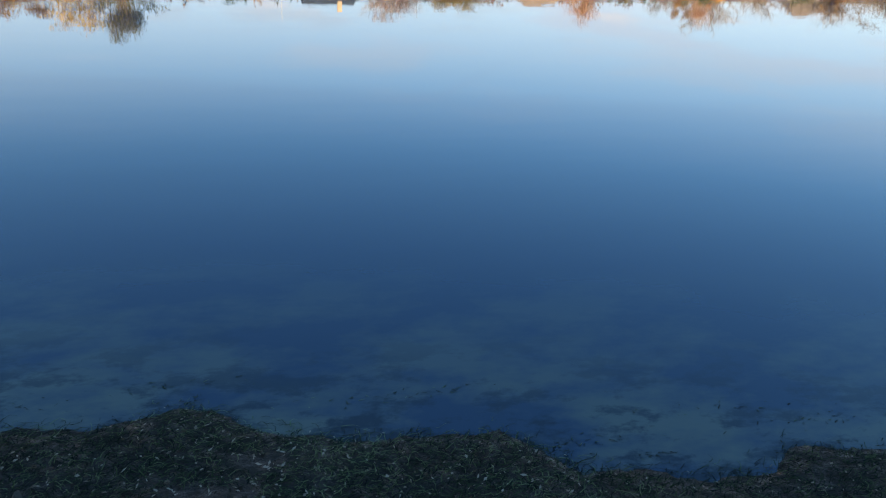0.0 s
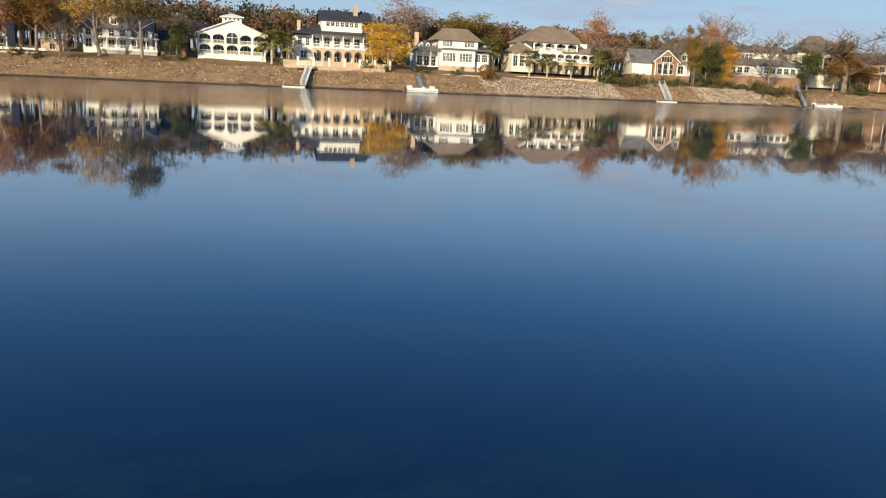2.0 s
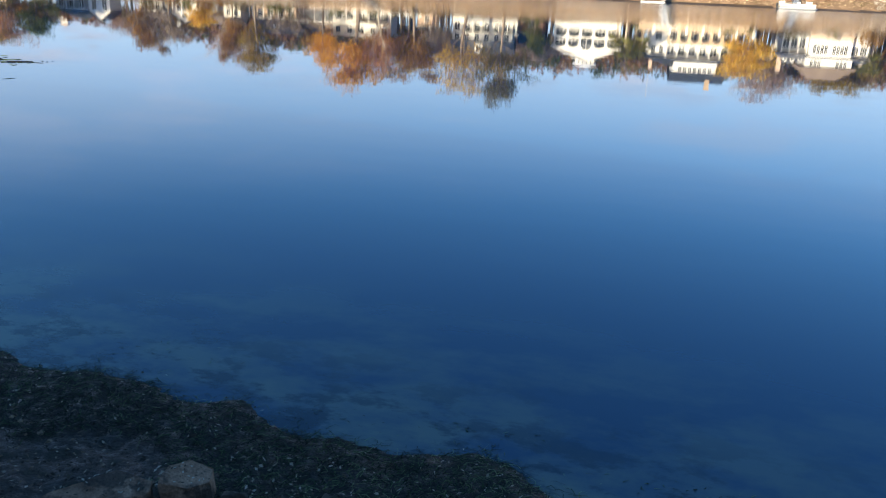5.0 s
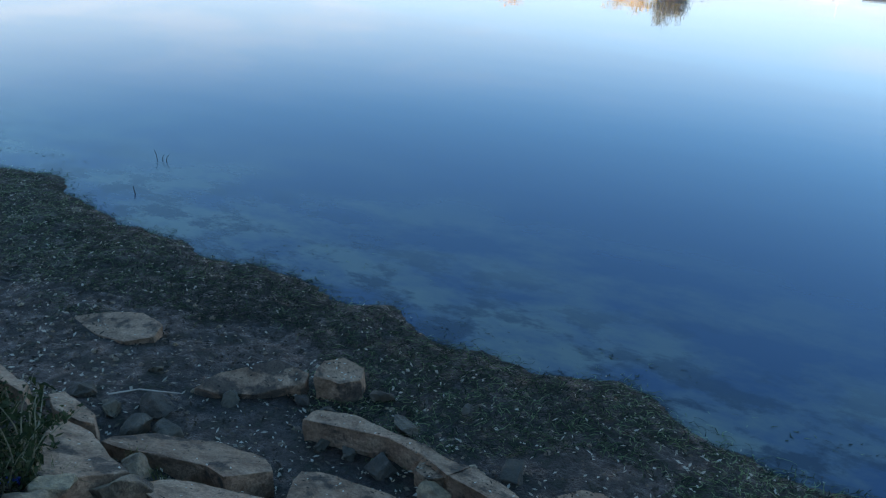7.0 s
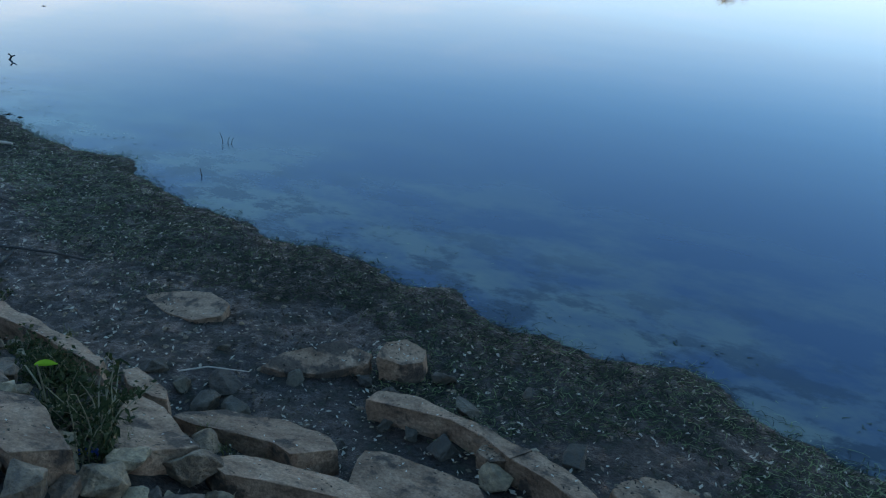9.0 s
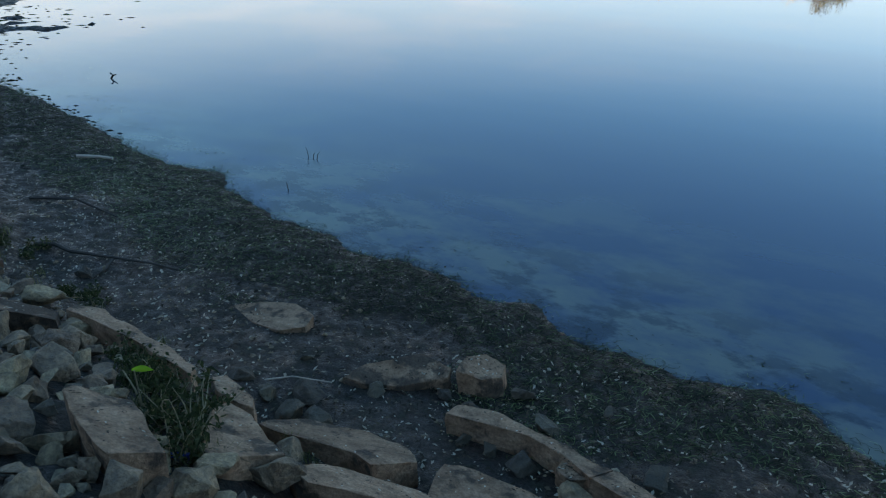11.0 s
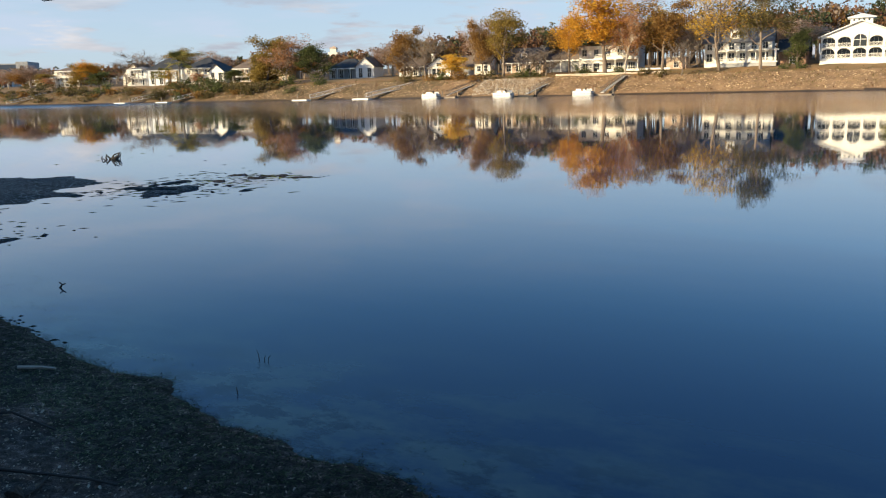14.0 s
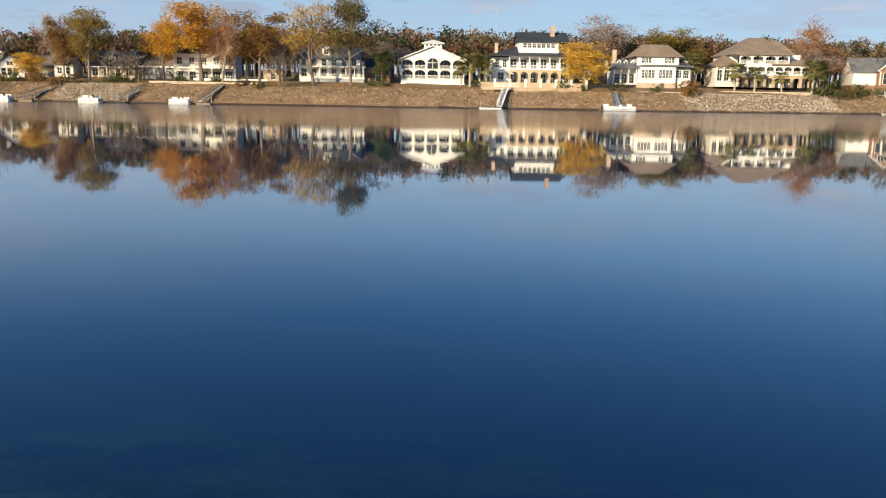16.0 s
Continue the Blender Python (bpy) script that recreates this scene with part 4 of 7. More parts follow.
def verandah_house():
    h = house(-30.5, 230.5, 5.4, "white two-storey house with a raised verandah behind trees", 2)
    walls(h, -8.5, 8.5, 2.5, 13, 0, 7.6, WHITE)
    slab(h, -5.0, 10.0, -1.0, 2.5, 1.9, 2.2)
    part("deck_skirt", boxes((-4.8, 9.8, -0.9, 2.4, 0, 1.9)), GREY_SIDING, h)
    columns(h, [-4.8 + 2.4 * i for i in range(7)], -0.8, 2.2, 5.0, 0.17)
    slab(h, -5.2, 10.2, -1.1, 2.5, 5.0, 5.3, WHITE, "porch_beam")
    railing(h, -4.8, 9.8, -0.8, 2.2)
    for i in range(6):
        window(h, -7.2 + 2.8 * i, 2.6, 1.4, 2.0, 2.5, 2, 2)
        window(h, -7.2 + 2.8 * i, 5.6, 1.2, 1.6, 2.5, 2, 2)
    gable(h, -8.5, 8.5, 2.5, 13, 7.6, 11.0, GREY_ROOF, WHITE, "x", 0.6)
    dormer(h, -1.0, 3.2, 8.4, 2.2, 1.8, GREY_ROOF)
    return h


def dark_cottage():
    h = house(-17.2, 236.0, 5.6, "small brown brick cottage with a slate roof under trees", 0)
    walls(h, -3.4, 3.6, 0, 8, 0, 4.6, BROWN_BRICK)
    gable(h, -3.4, 3.6, 0, 8, 4.6, 7.6, SLATE, BROWN_BRICK, "x", 0.5)
    window(h, 0, 1.2, 1.4, 1.6, 0, 2, 2)
    return h


def plain_house(x, y, z, wide, deep, tall, roof, roofmat, wall, label, turn=0.0, floors=2, porch=True, front_gable=False):
    """Up-river house seen from afar: walls, roof, rows of windows and a porch."""
    h = house(x, y, z, label, turn)
    w = wide / 2
    walls(h, -w, w, 0, deep, 0, tall, wall)
    if front_gable:
        gable(h, -w, w, 0, deep, tall, tall + roof, roofmat, wall, "y", 0.5)
    else:
        hip(h, -w, w, 0, deep, tall, tall + roof, roofmat, 0.6)
    n = max(2, int(wide / 3.2))
    step = tall / floors
    for k in range(floors):
        for i in range(n):
            window(h, -w + wide * (i + 0.5) / n, step * k + 0.8, 1.3, step - 1.5, 0, 2, 2)
        if porch:
            slab(h, -w * 0.75, w * 0.75, -2.2, 0, step * (k + 1) - 0.3, step * (k + 1))
            columns(h, [-w * 0.75 + w * 1.5 * i / 4 for i in range(5)], -2.0, step * k, step * (k + 1) - 0.3, 0.18, WHITE)
            railing(h, -w * 0.75, w * 0.75, -2.0, step * k)
    return h


for build in (arched_house, black_roof_mansion, glazed_house, tan_roof_mansion, brick_gable_house, sunroom_house, tall_hip_house, shaded_brown_house,
              gable_end_house, small_cream_house, dormer_house, pergola_house, pink_outbuilding, verandah_house, dark_cottage):
    build()
plain_house(-152.5, 240, 6.2, 6.5, 9, 4.6, 2.8, BROWN_ROOF, WHITE, "white house with a tall glazed front gable", 10, 1, False, True)
plain_house(-163.0, 244, 6.0, 13, 10, 4.4, 3.4, SLATE, GREY_SIDING, "blue-grey house with a dark hip roof", 10, 1, True)
plain_house(-211.0, 246, 6.2, 9, 12, 5.6, 3.6, BROWN_ROOF, PINK_STUCCO, "brown house with a shaded verandah", 12, 2, True)
plain_house(-199.0, 250, 6.4, 11, 10, 5.4, 3.8, GREY_ROOF, TAN_BRICK, "tan brick house with a grey hip roof", 12, 2, False)
plain_house(-228.5, 242, 6.0, 14, 12, 6.6, 4.0, SLATE, CREAM, "cream mansion with a steep dark roof and white porches", 14, 2, True)
plain_house(-219.0, 240, 5.8, 6, 8, 5.4, 2.4, SLATE, WHITE, "white gabled cottage beside the mansion", 14, 1, False, True)
plain_house(-247.5, 242, 6.2, 15, 12, 6.6, 4.4, SLATE, SHADE_BLUE, "pale house with shade-blue walls and a steep dark hip roof", 14, 1, False)
plain_house(-265.0, 244, 6.2, 9, 9, 7.0, 1.2, GREY_ROOF, WHITE, "white wing with stacked porches", 14, 2, True)
plain_house(-282.0, 258, 6.6, 12, 10, 5.0, 4.6, BROWN_ROOF, CREAM, "cream house with a steep brown gable roof", 10, 1, False, True)
plain_house(-378.0, 300, 6.4, 16, 12, 8.4, 2.0, BROWN_ROOF, CREAM, "three-storey house with stacked white porches", 20, 3, True)
plain_house(-434.0, 302, 8.0, 13, 11, 4.6, 3.4, RED_ROOF, WHITE, "white house with a red roof", 20, 1, False, True)
plain_house(-413.0, 306, 7.0, 15, 10, 6.2, 2.2, BROWN_ROOF, CREAM, "cream house with a brown roof", 20, 2, False)
plain_house(-483.0, 305, 7.6, 16, 11, 6.4, 4.0, BROWN_ROOF, WHITE, "white gabled house among autumn trees", 22, 2, True, True)
plain_house(-330.0, 262, 6.6, 12, 10, 8.0, 2.0, BROWN_ROOF, CREAM, "cream house with three stacked porches", 16, 3, True)
plain_house(-352.0, 276, 6.8, 12, 10, 5.4, 3.0, GREY_ROOF, TAN_BRICK, "tan house with a grey roof and porch", 16, 2, True)
plain_house(-135.0, 244, 6.2, 12, 9, 3.8, 3.0, BROWN_ROOF, GREY_SIDING, "low grey house with a brown roof", 8, 1, True)


def office_block():
    h = thing("office_building", pose(-622, 420, 11.0, 0, 0, 34), "long dark blue office building with pale end walls", "office building")
    walls(h, -18, 24, 0, 24, 0, 18, BLUE_PANEL)
    walls(h, -27, -18, -2, 22, 0, 19, CREAM, "end_block")
    walls(h, 24, 33, -3, 22, 0, 20, GREY_SIDING, "end_block")
    part("parapet", boxes((-16, 24, -0.4, 24.4, 18, 18.8)), GREY_SIDING, h)
    part("louvre", boxes((27, 30, -3.2, -3.02, 13, 17)), DARK, h)
    for i in range(8):
        window(h, -15 + 5.2 * i, 9, 4, 2.6, 0, 3, 1, GREY_SIDING)


def church_tower():
    h = thing("church", pose(-244, 360, 9.6, 0, 0, 20), "pale church with a square bell tower above the trees", "church")
    walls(h, -4, 14, 0, 16, 0, 10, CREAM)
    hip(h, -4, 14, 0, 16, 10, 13.5, PINK_STUCCO, 0.6)
    walls(h, -5.5, -0.5, -2, 3, 0, 12.5, CREAM, "tower")
    walls(h, -4.6, -1.4, -1.2, 2.2, 12.5, 14.7, CREAM, "belfry")
    hip(h, -4.6, -1.4, -1.2, 2.2, 14.7, 15.7, PINK_STUCCO, 0.3)
    window(h, -3.0, 9.0, 1.2, 2.2, -2, 1, 2)


office_block()
church_tower()


def terrace():
    t = thing("terrace_wall", pose(27.5, 218.6, 0), "tan brick retaining terrace with posts and white balustrade", "terrace")
    part("wall", boxes((-16, 10.6, 0, 0.5, 3.6, 5.7), (-16, 12.5, 2.4, 2.9, 5.0, 7.0)), TAN_BRICK, t)
    part("paving", boxes((-16, 12.5, 2.9, 11.0, 5.4, 6.95), (-16, 10.6, 0.5, 2.4, 4.6, 5.6)), CREAM, t)
    for i in range(7):
        part("post", boxes((-12.6 + 4.1 * i, -12.0 + 4.1 * i, 2.3, 3.0, 5.4, 7.9)), CREAM, t)
    railing(t, -12.6, -6.0, 0.2, 5.6, WHITE, 1.1, 0.3)
    part("landing", boxes((-12.8, -8.2, -1.8, 0, 4.85, 5.05)), DECK, t)
    railing(t, -12.6, -8.4, -1.7, 5.05, WHITE, 1.0, 0.4)


terrace()


# ---- trees ----
def limb(bm, path, r0, r1, sides=6):
    """A tapered, bent limb along a path of points."""
    rings = []
    for i, p in enumerate(path):
        d = (path[min(i + 1, len(path) - 1)] - path[max(i - 1, 0)]).normalized()
        u = d.cross(Vector((0.31, 0.95, 0.1))).normalized()
        w = d.cross(u)
        r = r0 + (r1 - r0) * i / (len(path) - 1)
        rings.append([bm.verts.new(p + (u * math.cos(2 * math.pi * k / sides) + w * math.sin(2 * math.pi * k / sides)) * r) for k in range(sides)])
    for a, b in zip(rings, rings[1:]):
        for k in range(sides):
            bm.faces.new((a[k], a[(k + 1) % sides], b[(k + 1) % sides], b[k]))
    bm.faces.new(rings[-1])


def bent(rng, a, d, length, steps, wander=0.18, lift=0.05):
    p, out = Vector(a), [Vector(a)]
    d = Vector(d).normalized()
    for _ in range(steps):
        d = (d + Vector((rng.gauss(0, wander), rng.gauss(0, wander), rng.gauss(lift, wander * 0.6)))).normalized()
        p = p + d * (length / steps)
        out.append(p.copy())
    return out


def leaf_quads(centres, g, per, spread, size, droop=0.0):
    """Corners of small leaf blades scattered in clumps round the given centres."""
    c = np.repeat(np.asarray([tuple(p) for p in centres], float), per, axis=0)
    n = len(c)
    s = np.asarray(spread, float)
    s = np.repeat(s, per)[:, None] if s.ndim else s
    o = g.normal(size=(n, 3))
    o *= 1.75 * g.uniform(0.02, 1, (n, 1)) ** 0.4 / np.linalg.norm(o, axis=1, keepdims=True)
    o = c + o * (1, 1, 0.75) * s
    a = g.normal(size=(n, 3)) * (1, 1, 0.8) - (0, 0, droop)
    a /= np.linalg.norm(a, axis=1, keepdims=True)
    b = np.cross(a, g.normal(size=(n, 3)))
    b /= np.linalg.norm(b, axis=1, keepdims=True)
    k = size * g.uniform(0.55, 1.3, (n, 1))
    return np.stack([o - a * k * 0.6, o + b * k * 0.42, o + a * k * 0.75, o - b * k * 0.42], 1).reshape(-1, 3)


def quad_mesh(name, v, mats, index=None):
    me = bpy.data.meshes.new(name)
    me.from_pydata(v, [], np.arange(len(v)).reshape(-1, 4).tolist())
    for m in mats:
        me.materials.append(m)
    if index is not None:
        me.polygons.foreach_set("material_index", index.astype(np.int32))
    return me


def leaf_mesh(name, centres, rng, per, spread, size, mat, droop=0.0):
    return quad_mesh(name, leaf_quads(centres, np.random.default_rng(rng.randrange(10**6)), per, spread, size, droop), [mat])


def make_tree(seed, label, kind="orange", bark=BARK, tall=20.0, wide=6.0, clear=0.25, per=26, clumps=115, size=0.42, bare=False, squat=0.5, twigs=3):
    """A broadleaf tree: trunk with limbs and branches, and a crown of leaf clumps with gaps."""
    rng = random.Random(seed)
    t = thing("tree", pose(0, 0, 0), label, "tree")
    bm, tips = bmesh.new(), []
    trunk = bent(rng, (0, 0, -0.4), (rng.gauss(0, 0.05), rng.gauss(0, 0.05), 1), tall * 0.78, 9, 0.05, 0.12)
    limb(bm, trunk, tall * (0.011 if bare else 0.016), tall * 0.003, 7)
    n = 11 if not bare else 15
    for i in range(n):
        f = clear + (0.93 - clear) * (i + 0.5) / n
        k = f * (len(trunk) - 1)
        a = trunk[int(k)].lerp(trunk[min(int(k) + 1, len(trunk) - 1)], k % 1)
        ang = i * 2.4 + rng.uniform(-0.4, 0.4)
        reach = wide * (1.0 - 0.55 * abs((f - clear) / (1 - clear) - 0.35)) * rng.uniform(0.7, 1.0)
        main = bent(rng, a, (math.cos(ang), math.sin(ang), (rng.uniform(0.9, 1.7) if bare else rng.uniform(0.35, 0.9)) + f * 0.5), reach * (1.35 if bare else 1.15), 6, 0.13 if bare else 0.16, 0.07)
        limb(bm, main, tall * (0.0045 if bare else 0.007) * (1.15 - f * 0.6), 0.03, 5)
        tips += main[3:]
        for j in range(5 if bare else 4):
            b = main[rng.randint(2, 5)]
            sub = bent(rng, b, (rng.gauss(0, 1), rng.gauss(0, 1), rng.uniform(1.2, 2.6) if bare else rng.uniform(0.1, 1.3)), reach * rng.uniform(0.35, 0.6), 4, 0.2, 0.06)
            limb(bm, sub, 0.045, 0.02, 4)
            tips += sub[2:]
            if bare:
                for _ in range(twigs):
                    limb(bm, bent(rng, sub[rng.randint(1, 4)], (rng.gauss(0, 1), rng.gauss(0, 1), rng.uniform(0.9, 2.4)), reach * rng.uniform(0.25, 0.5), 3, 0.16, 0.08), 0.026, 0.012, 3)
    tips += trunk[-3:]
    part("trunk", bm, bark, t)
    if clumps:
        cen = [rng.choice(tips) + Vector((rng.gauss(0, 0.5), rng.gauss(0, 0.5), rng.gauss(0, 0.5))) for _ in range(clumps)]
        part("crown", leaf_mesh("crown", cen, rng, per, wide * 0.15, size, LEAF[kind]), None, t)
    return t


def make_palm(seed):
    rng = random.Random(seed)
    t = thing("palm_tree", pose(0, 0, 0), "cabbage palm with a shaggy green-gold head of fronds", "palm tree", "palms by the houses")
    bm = bmesh.new()
    stem = bent(rng, (0, 0, -0.3), (0.02, 0.01, 1), 3.9, 6, 0.03, 0.1)
    limb(bm, stem, 0.2, 0.15, 8)
    part("trunk", bm, PALE_BARK, t)
    bm = bmesh.new()
    top = stem[-1]
    for i in range(46):
        ang, up = i * 2.4, rng.uniform(-0.7, 1.2)
        d = Vector((math.cos(ang), math.sin(ang), up)).normalized()
        side = d.cross(Vector((0, 0, 1))).normalized()
        tip = top + d * 1.35
        beam(bm, top, tip, 0.02)
        for k in range(9):
            a = (k - 4) * 0.28
            e = tip + (d * math.cos(a) + side * math.sin(a)) * rng.uniform(0.9, 1.25) + Vector((0, 0, -0.45 * rng.random()))
            mid = tip.lerp(e, 0.45)
            w = side.cross(e - tip).normalized().cross(e - tip).normalized() * 0.085
            v = [bm.verts.new(q) for q in (tip, mid + w, e, mid - w)]
            bm.faces.new(v)
    part("fronds", bm, LEAF["palm"], t)
    return t


def make_bush(seed, kind, label, rx=1.6, rz=1.2):
    rng = random.Random(seed)
    t = thing("bush", pose(0, 0, 0), label, "bush")
    bm, cen = bmesh.new(), []
    for i in range(9):
        p = bent(rng, (rng.gauss(0, rx * 0.25), rng.gauss(0, rx * 0.25), -0.2), (rng.gauss(0, 0.6), rng.gauss(0, 0.6), 1), rz * 1.5, 4, 0.15)
        limb(bm, p, 0.05, 0.015, 4)
        cen += p[1:]
    part("stem_tangle", bm, BARK, t)
    cen = [rng.choice(cen) + Vector((rng.gauss(0, rx * 0.35), rng.gauss(0, rx * 0.35), rng.gauss(0, rz * 0.2))) for _ in range(46)]
    cen = [Vector((c.x, c.y, max(c.z, 0.15))) for c in cen]
    part("foliage", leaf_mesh("foliage", cen, rng, 16, rx * 0.17, 0.215, LEAF[kind]), None, t)
    return t


PROTO = {
    "orange": make_tree(11, "tall broadleaf tree in full orange autumn leaf", "orange", BARK, 20, 6.6, 0.32, 45, 200, 0.275),
    "gold": make_tree(12, "rounded tree with dense golden-yellow leaves", "gold", PALE_BARK, 12, 4.6, 0.22, 45, 170, 0.25),
    "olive": make_tree(13, "broad tree with thinning olive and tan leaves", "olive", BARK, 20, 6.4, 0.28, 45, 200, 0.275),
    "dark_olive": make_tree(21, "broad tree with dense dark olive leaves", "dull_olive", BARK, 20, 6.4, 0.28, 50, 200, 0.275),
    "brown": make_tree(14, "dense tree with russet-brown leaves", "brown", BARK, 17, 5.6, 0.27, 45, 200, 0.265),
    "red": make_tree(15, "tree with thin red-brown autumn leaves", "red", PALE_BARK, 16, 5.0, 0.25, 40, 150, 0.21, True),
    "green": make_tree(16, "dense dark green evergreen tree", "green", BARK, 12, 4.2, 0.16, 50, 160, 0.235),
    "sparse": make_tree(17, "half-bare tree with a haze of yellow leaves", "gold", BARK, 21, 5.2, 0.25, 38, 110, 0.20, True),
    "bare": make_tree(18, "leafless grey tree with fine spreading twigs", "pinkish", BARK, 18, 6.2, 0.34, 0, 0, 0.3, True, 0.5, 7),
    "pinkish": make_tree(19, "pale pinkish-grey tree with dry seed heads", "pinkish", PALE_BARK, 16, 5.0, 0.3, 40, 130, 0.20, True),
    "low_olive": make_tree(22, "riverside tree with olive leaves down to its foot", "olive", BARK, 18, 5.6, 0.05, 45, 230, 0.275),
    "low_brown": make_tree(23, "rounded russet tree clothed to its foot", "brown", BARK, 16, 5.4, 0.06, 45, 220, 0.275),
    "sapling": make_tree(20, "small leafless tree on the stony bank", "pinkish", BARK, 9, 4.6, 0.2, 0, 0, 0.3, True, 0.5, 2),
}
USED, SPREAD = set(), {}


def put(kind, x, y, top, wide, turn=0.0, sink=0.0):
    """Plant a copy of a kind of tree: where it stands, the height of its top over the water, its crown's half width."""
    base = PROTO[kind]
    if kind not in SPREAD:
        ob = [c for c in base.children if c.name.startswith("crown")] or list(base.children)
        co = np.array([v.co for v in ob[0].data.vertices])
        SPREAD[kind] = np.percentile(co[:, 2], 98.5), np.percentile(np.abs(co[:, :2]), 93) * 1.2
    tall, half = SPREAD[kind]
    z = height(x, y) - 0.1 - sink
    m = Matrix.LocRotScale((x, y, z), Euler((0, 0, turn)), (wide / half, wide / half, (top - z) / tall))
    if kind in USED:
        return copy_thing(base, m)
    USED.add(kind)
    base.matrix_basis = m
    return base


# Along the middle reach, left to right.
for row in (
    ("pinkish", -105.5, 230, 22.5, 4.6, 1.0), ("olive", -94.0, 223, 23.8, 6.4, 2.2), ("brown", -101.5, 225, 21.5, 4.0, 4.0),
    ("orange", -75.0, 226, 21.5, 4.6, 1.3), ("brown", -83.0, 240, 18.0, 5.0, 0.2), ("orange", -64.0, 223.5, 28.5, 8.4, 0.0), ("red", -57.8, 221.5, 22.0, 4.6, 0.7),
    ("sparse", -53.5, 232, 23.0, 5.0, 2.0), ("brown", -48.5, 224, 24.0, 7.4, 0.9), ("pinkish", -42.0, 240, 19.0, 5.0, 3.0), ("sparse", -33.5, 221.5, 28.0, 5.6, 0.3), ("dark_olive", -23.6, 222.0, 28.4, 6.6, 3.7),
    ("brown", -36.0, 246, 18.0, 5.2, 5.0), ("pinkish", -16.5, 246, 17.5, 6.0, 2.4), ("brown", -28.0, 250, 20.0, 6.0, 1.4), ("gold", 39.5, 221.5, 17.2, 6.2, 0.5), ("pinkish", 52.5, 262, 27.0, 6.2, 1.1),
    ("red", 43.0, 262, 18.5, 5.5, 2.7), ("bare", 46.5, 266, 21.0, 5.5, 2.0), ("olive", 73.5, 264, 24.0, 7.0, 0.8), ("green", 69.0, 270, 21.0, 5.0, 2.1), ("red", 116.0, 262, 25.5, 4.2, 0.2), ("pinkish", 114.0, 252, 17.5, 6.5, 1.7),
    ("red", 125.0, 264, 20.0, 5.5, 4.0), ("bare", 140.5, 249, 30.0, 3.6, 0.9), ("brown", 146.5, 247, 24.5, 3.2, 2.9), ("bare", 163.0, 258, 39.0, 5.4, 0.4), ("olive", 143.0, 240, 17.0, 2.2, 0.4), ("green", 147.5, 240, 16.0, 2.6, 0.4), ("green", 151.5, 242, 14.0, 1.9, 2.4), ("green", -15.2, 225, 13.0, 1.8, 1.0), ("bare", 151.0, 262, 27.0, 3.2, 2.9), ("bare", 133.0, 270, 27.0, 3.4, 1.2),
    ("red", 155.0, 252, 25.0, 3.0, 1.3), ("orange", 164.0, 254, 21.5, 3.6, 3.3), ("gold", 155.0, 243, 12.4, 1.8, 2.1), ("bare", 177.0, 248, 30.5, 5.0, 1.9), ("green", 199.0, 257, 16.5, 3.2, 1.2), ("bare", 219.0, 262, 36.0, 9.5, 2.6), ("brown", 217.0, 261, 23.5, 6.0, 1.2),
    ("brown", 232.0, 268, 18.0, 5.0, 0.2), ("bare", 246.0, 266, 34.0, 8.0, 1.6), ("brown", 262.0, 280, 22.0, 7.0, 3.0),
    ("sapling", -42.0, 216.5, 13.4, 5.0, 0.0), ("sapling", -86.0, 221, 14.0, 3.6, 1.0), ("sapling", -80.5, 221, 13.0, 3.4, 2.0),
):
    put(*row)
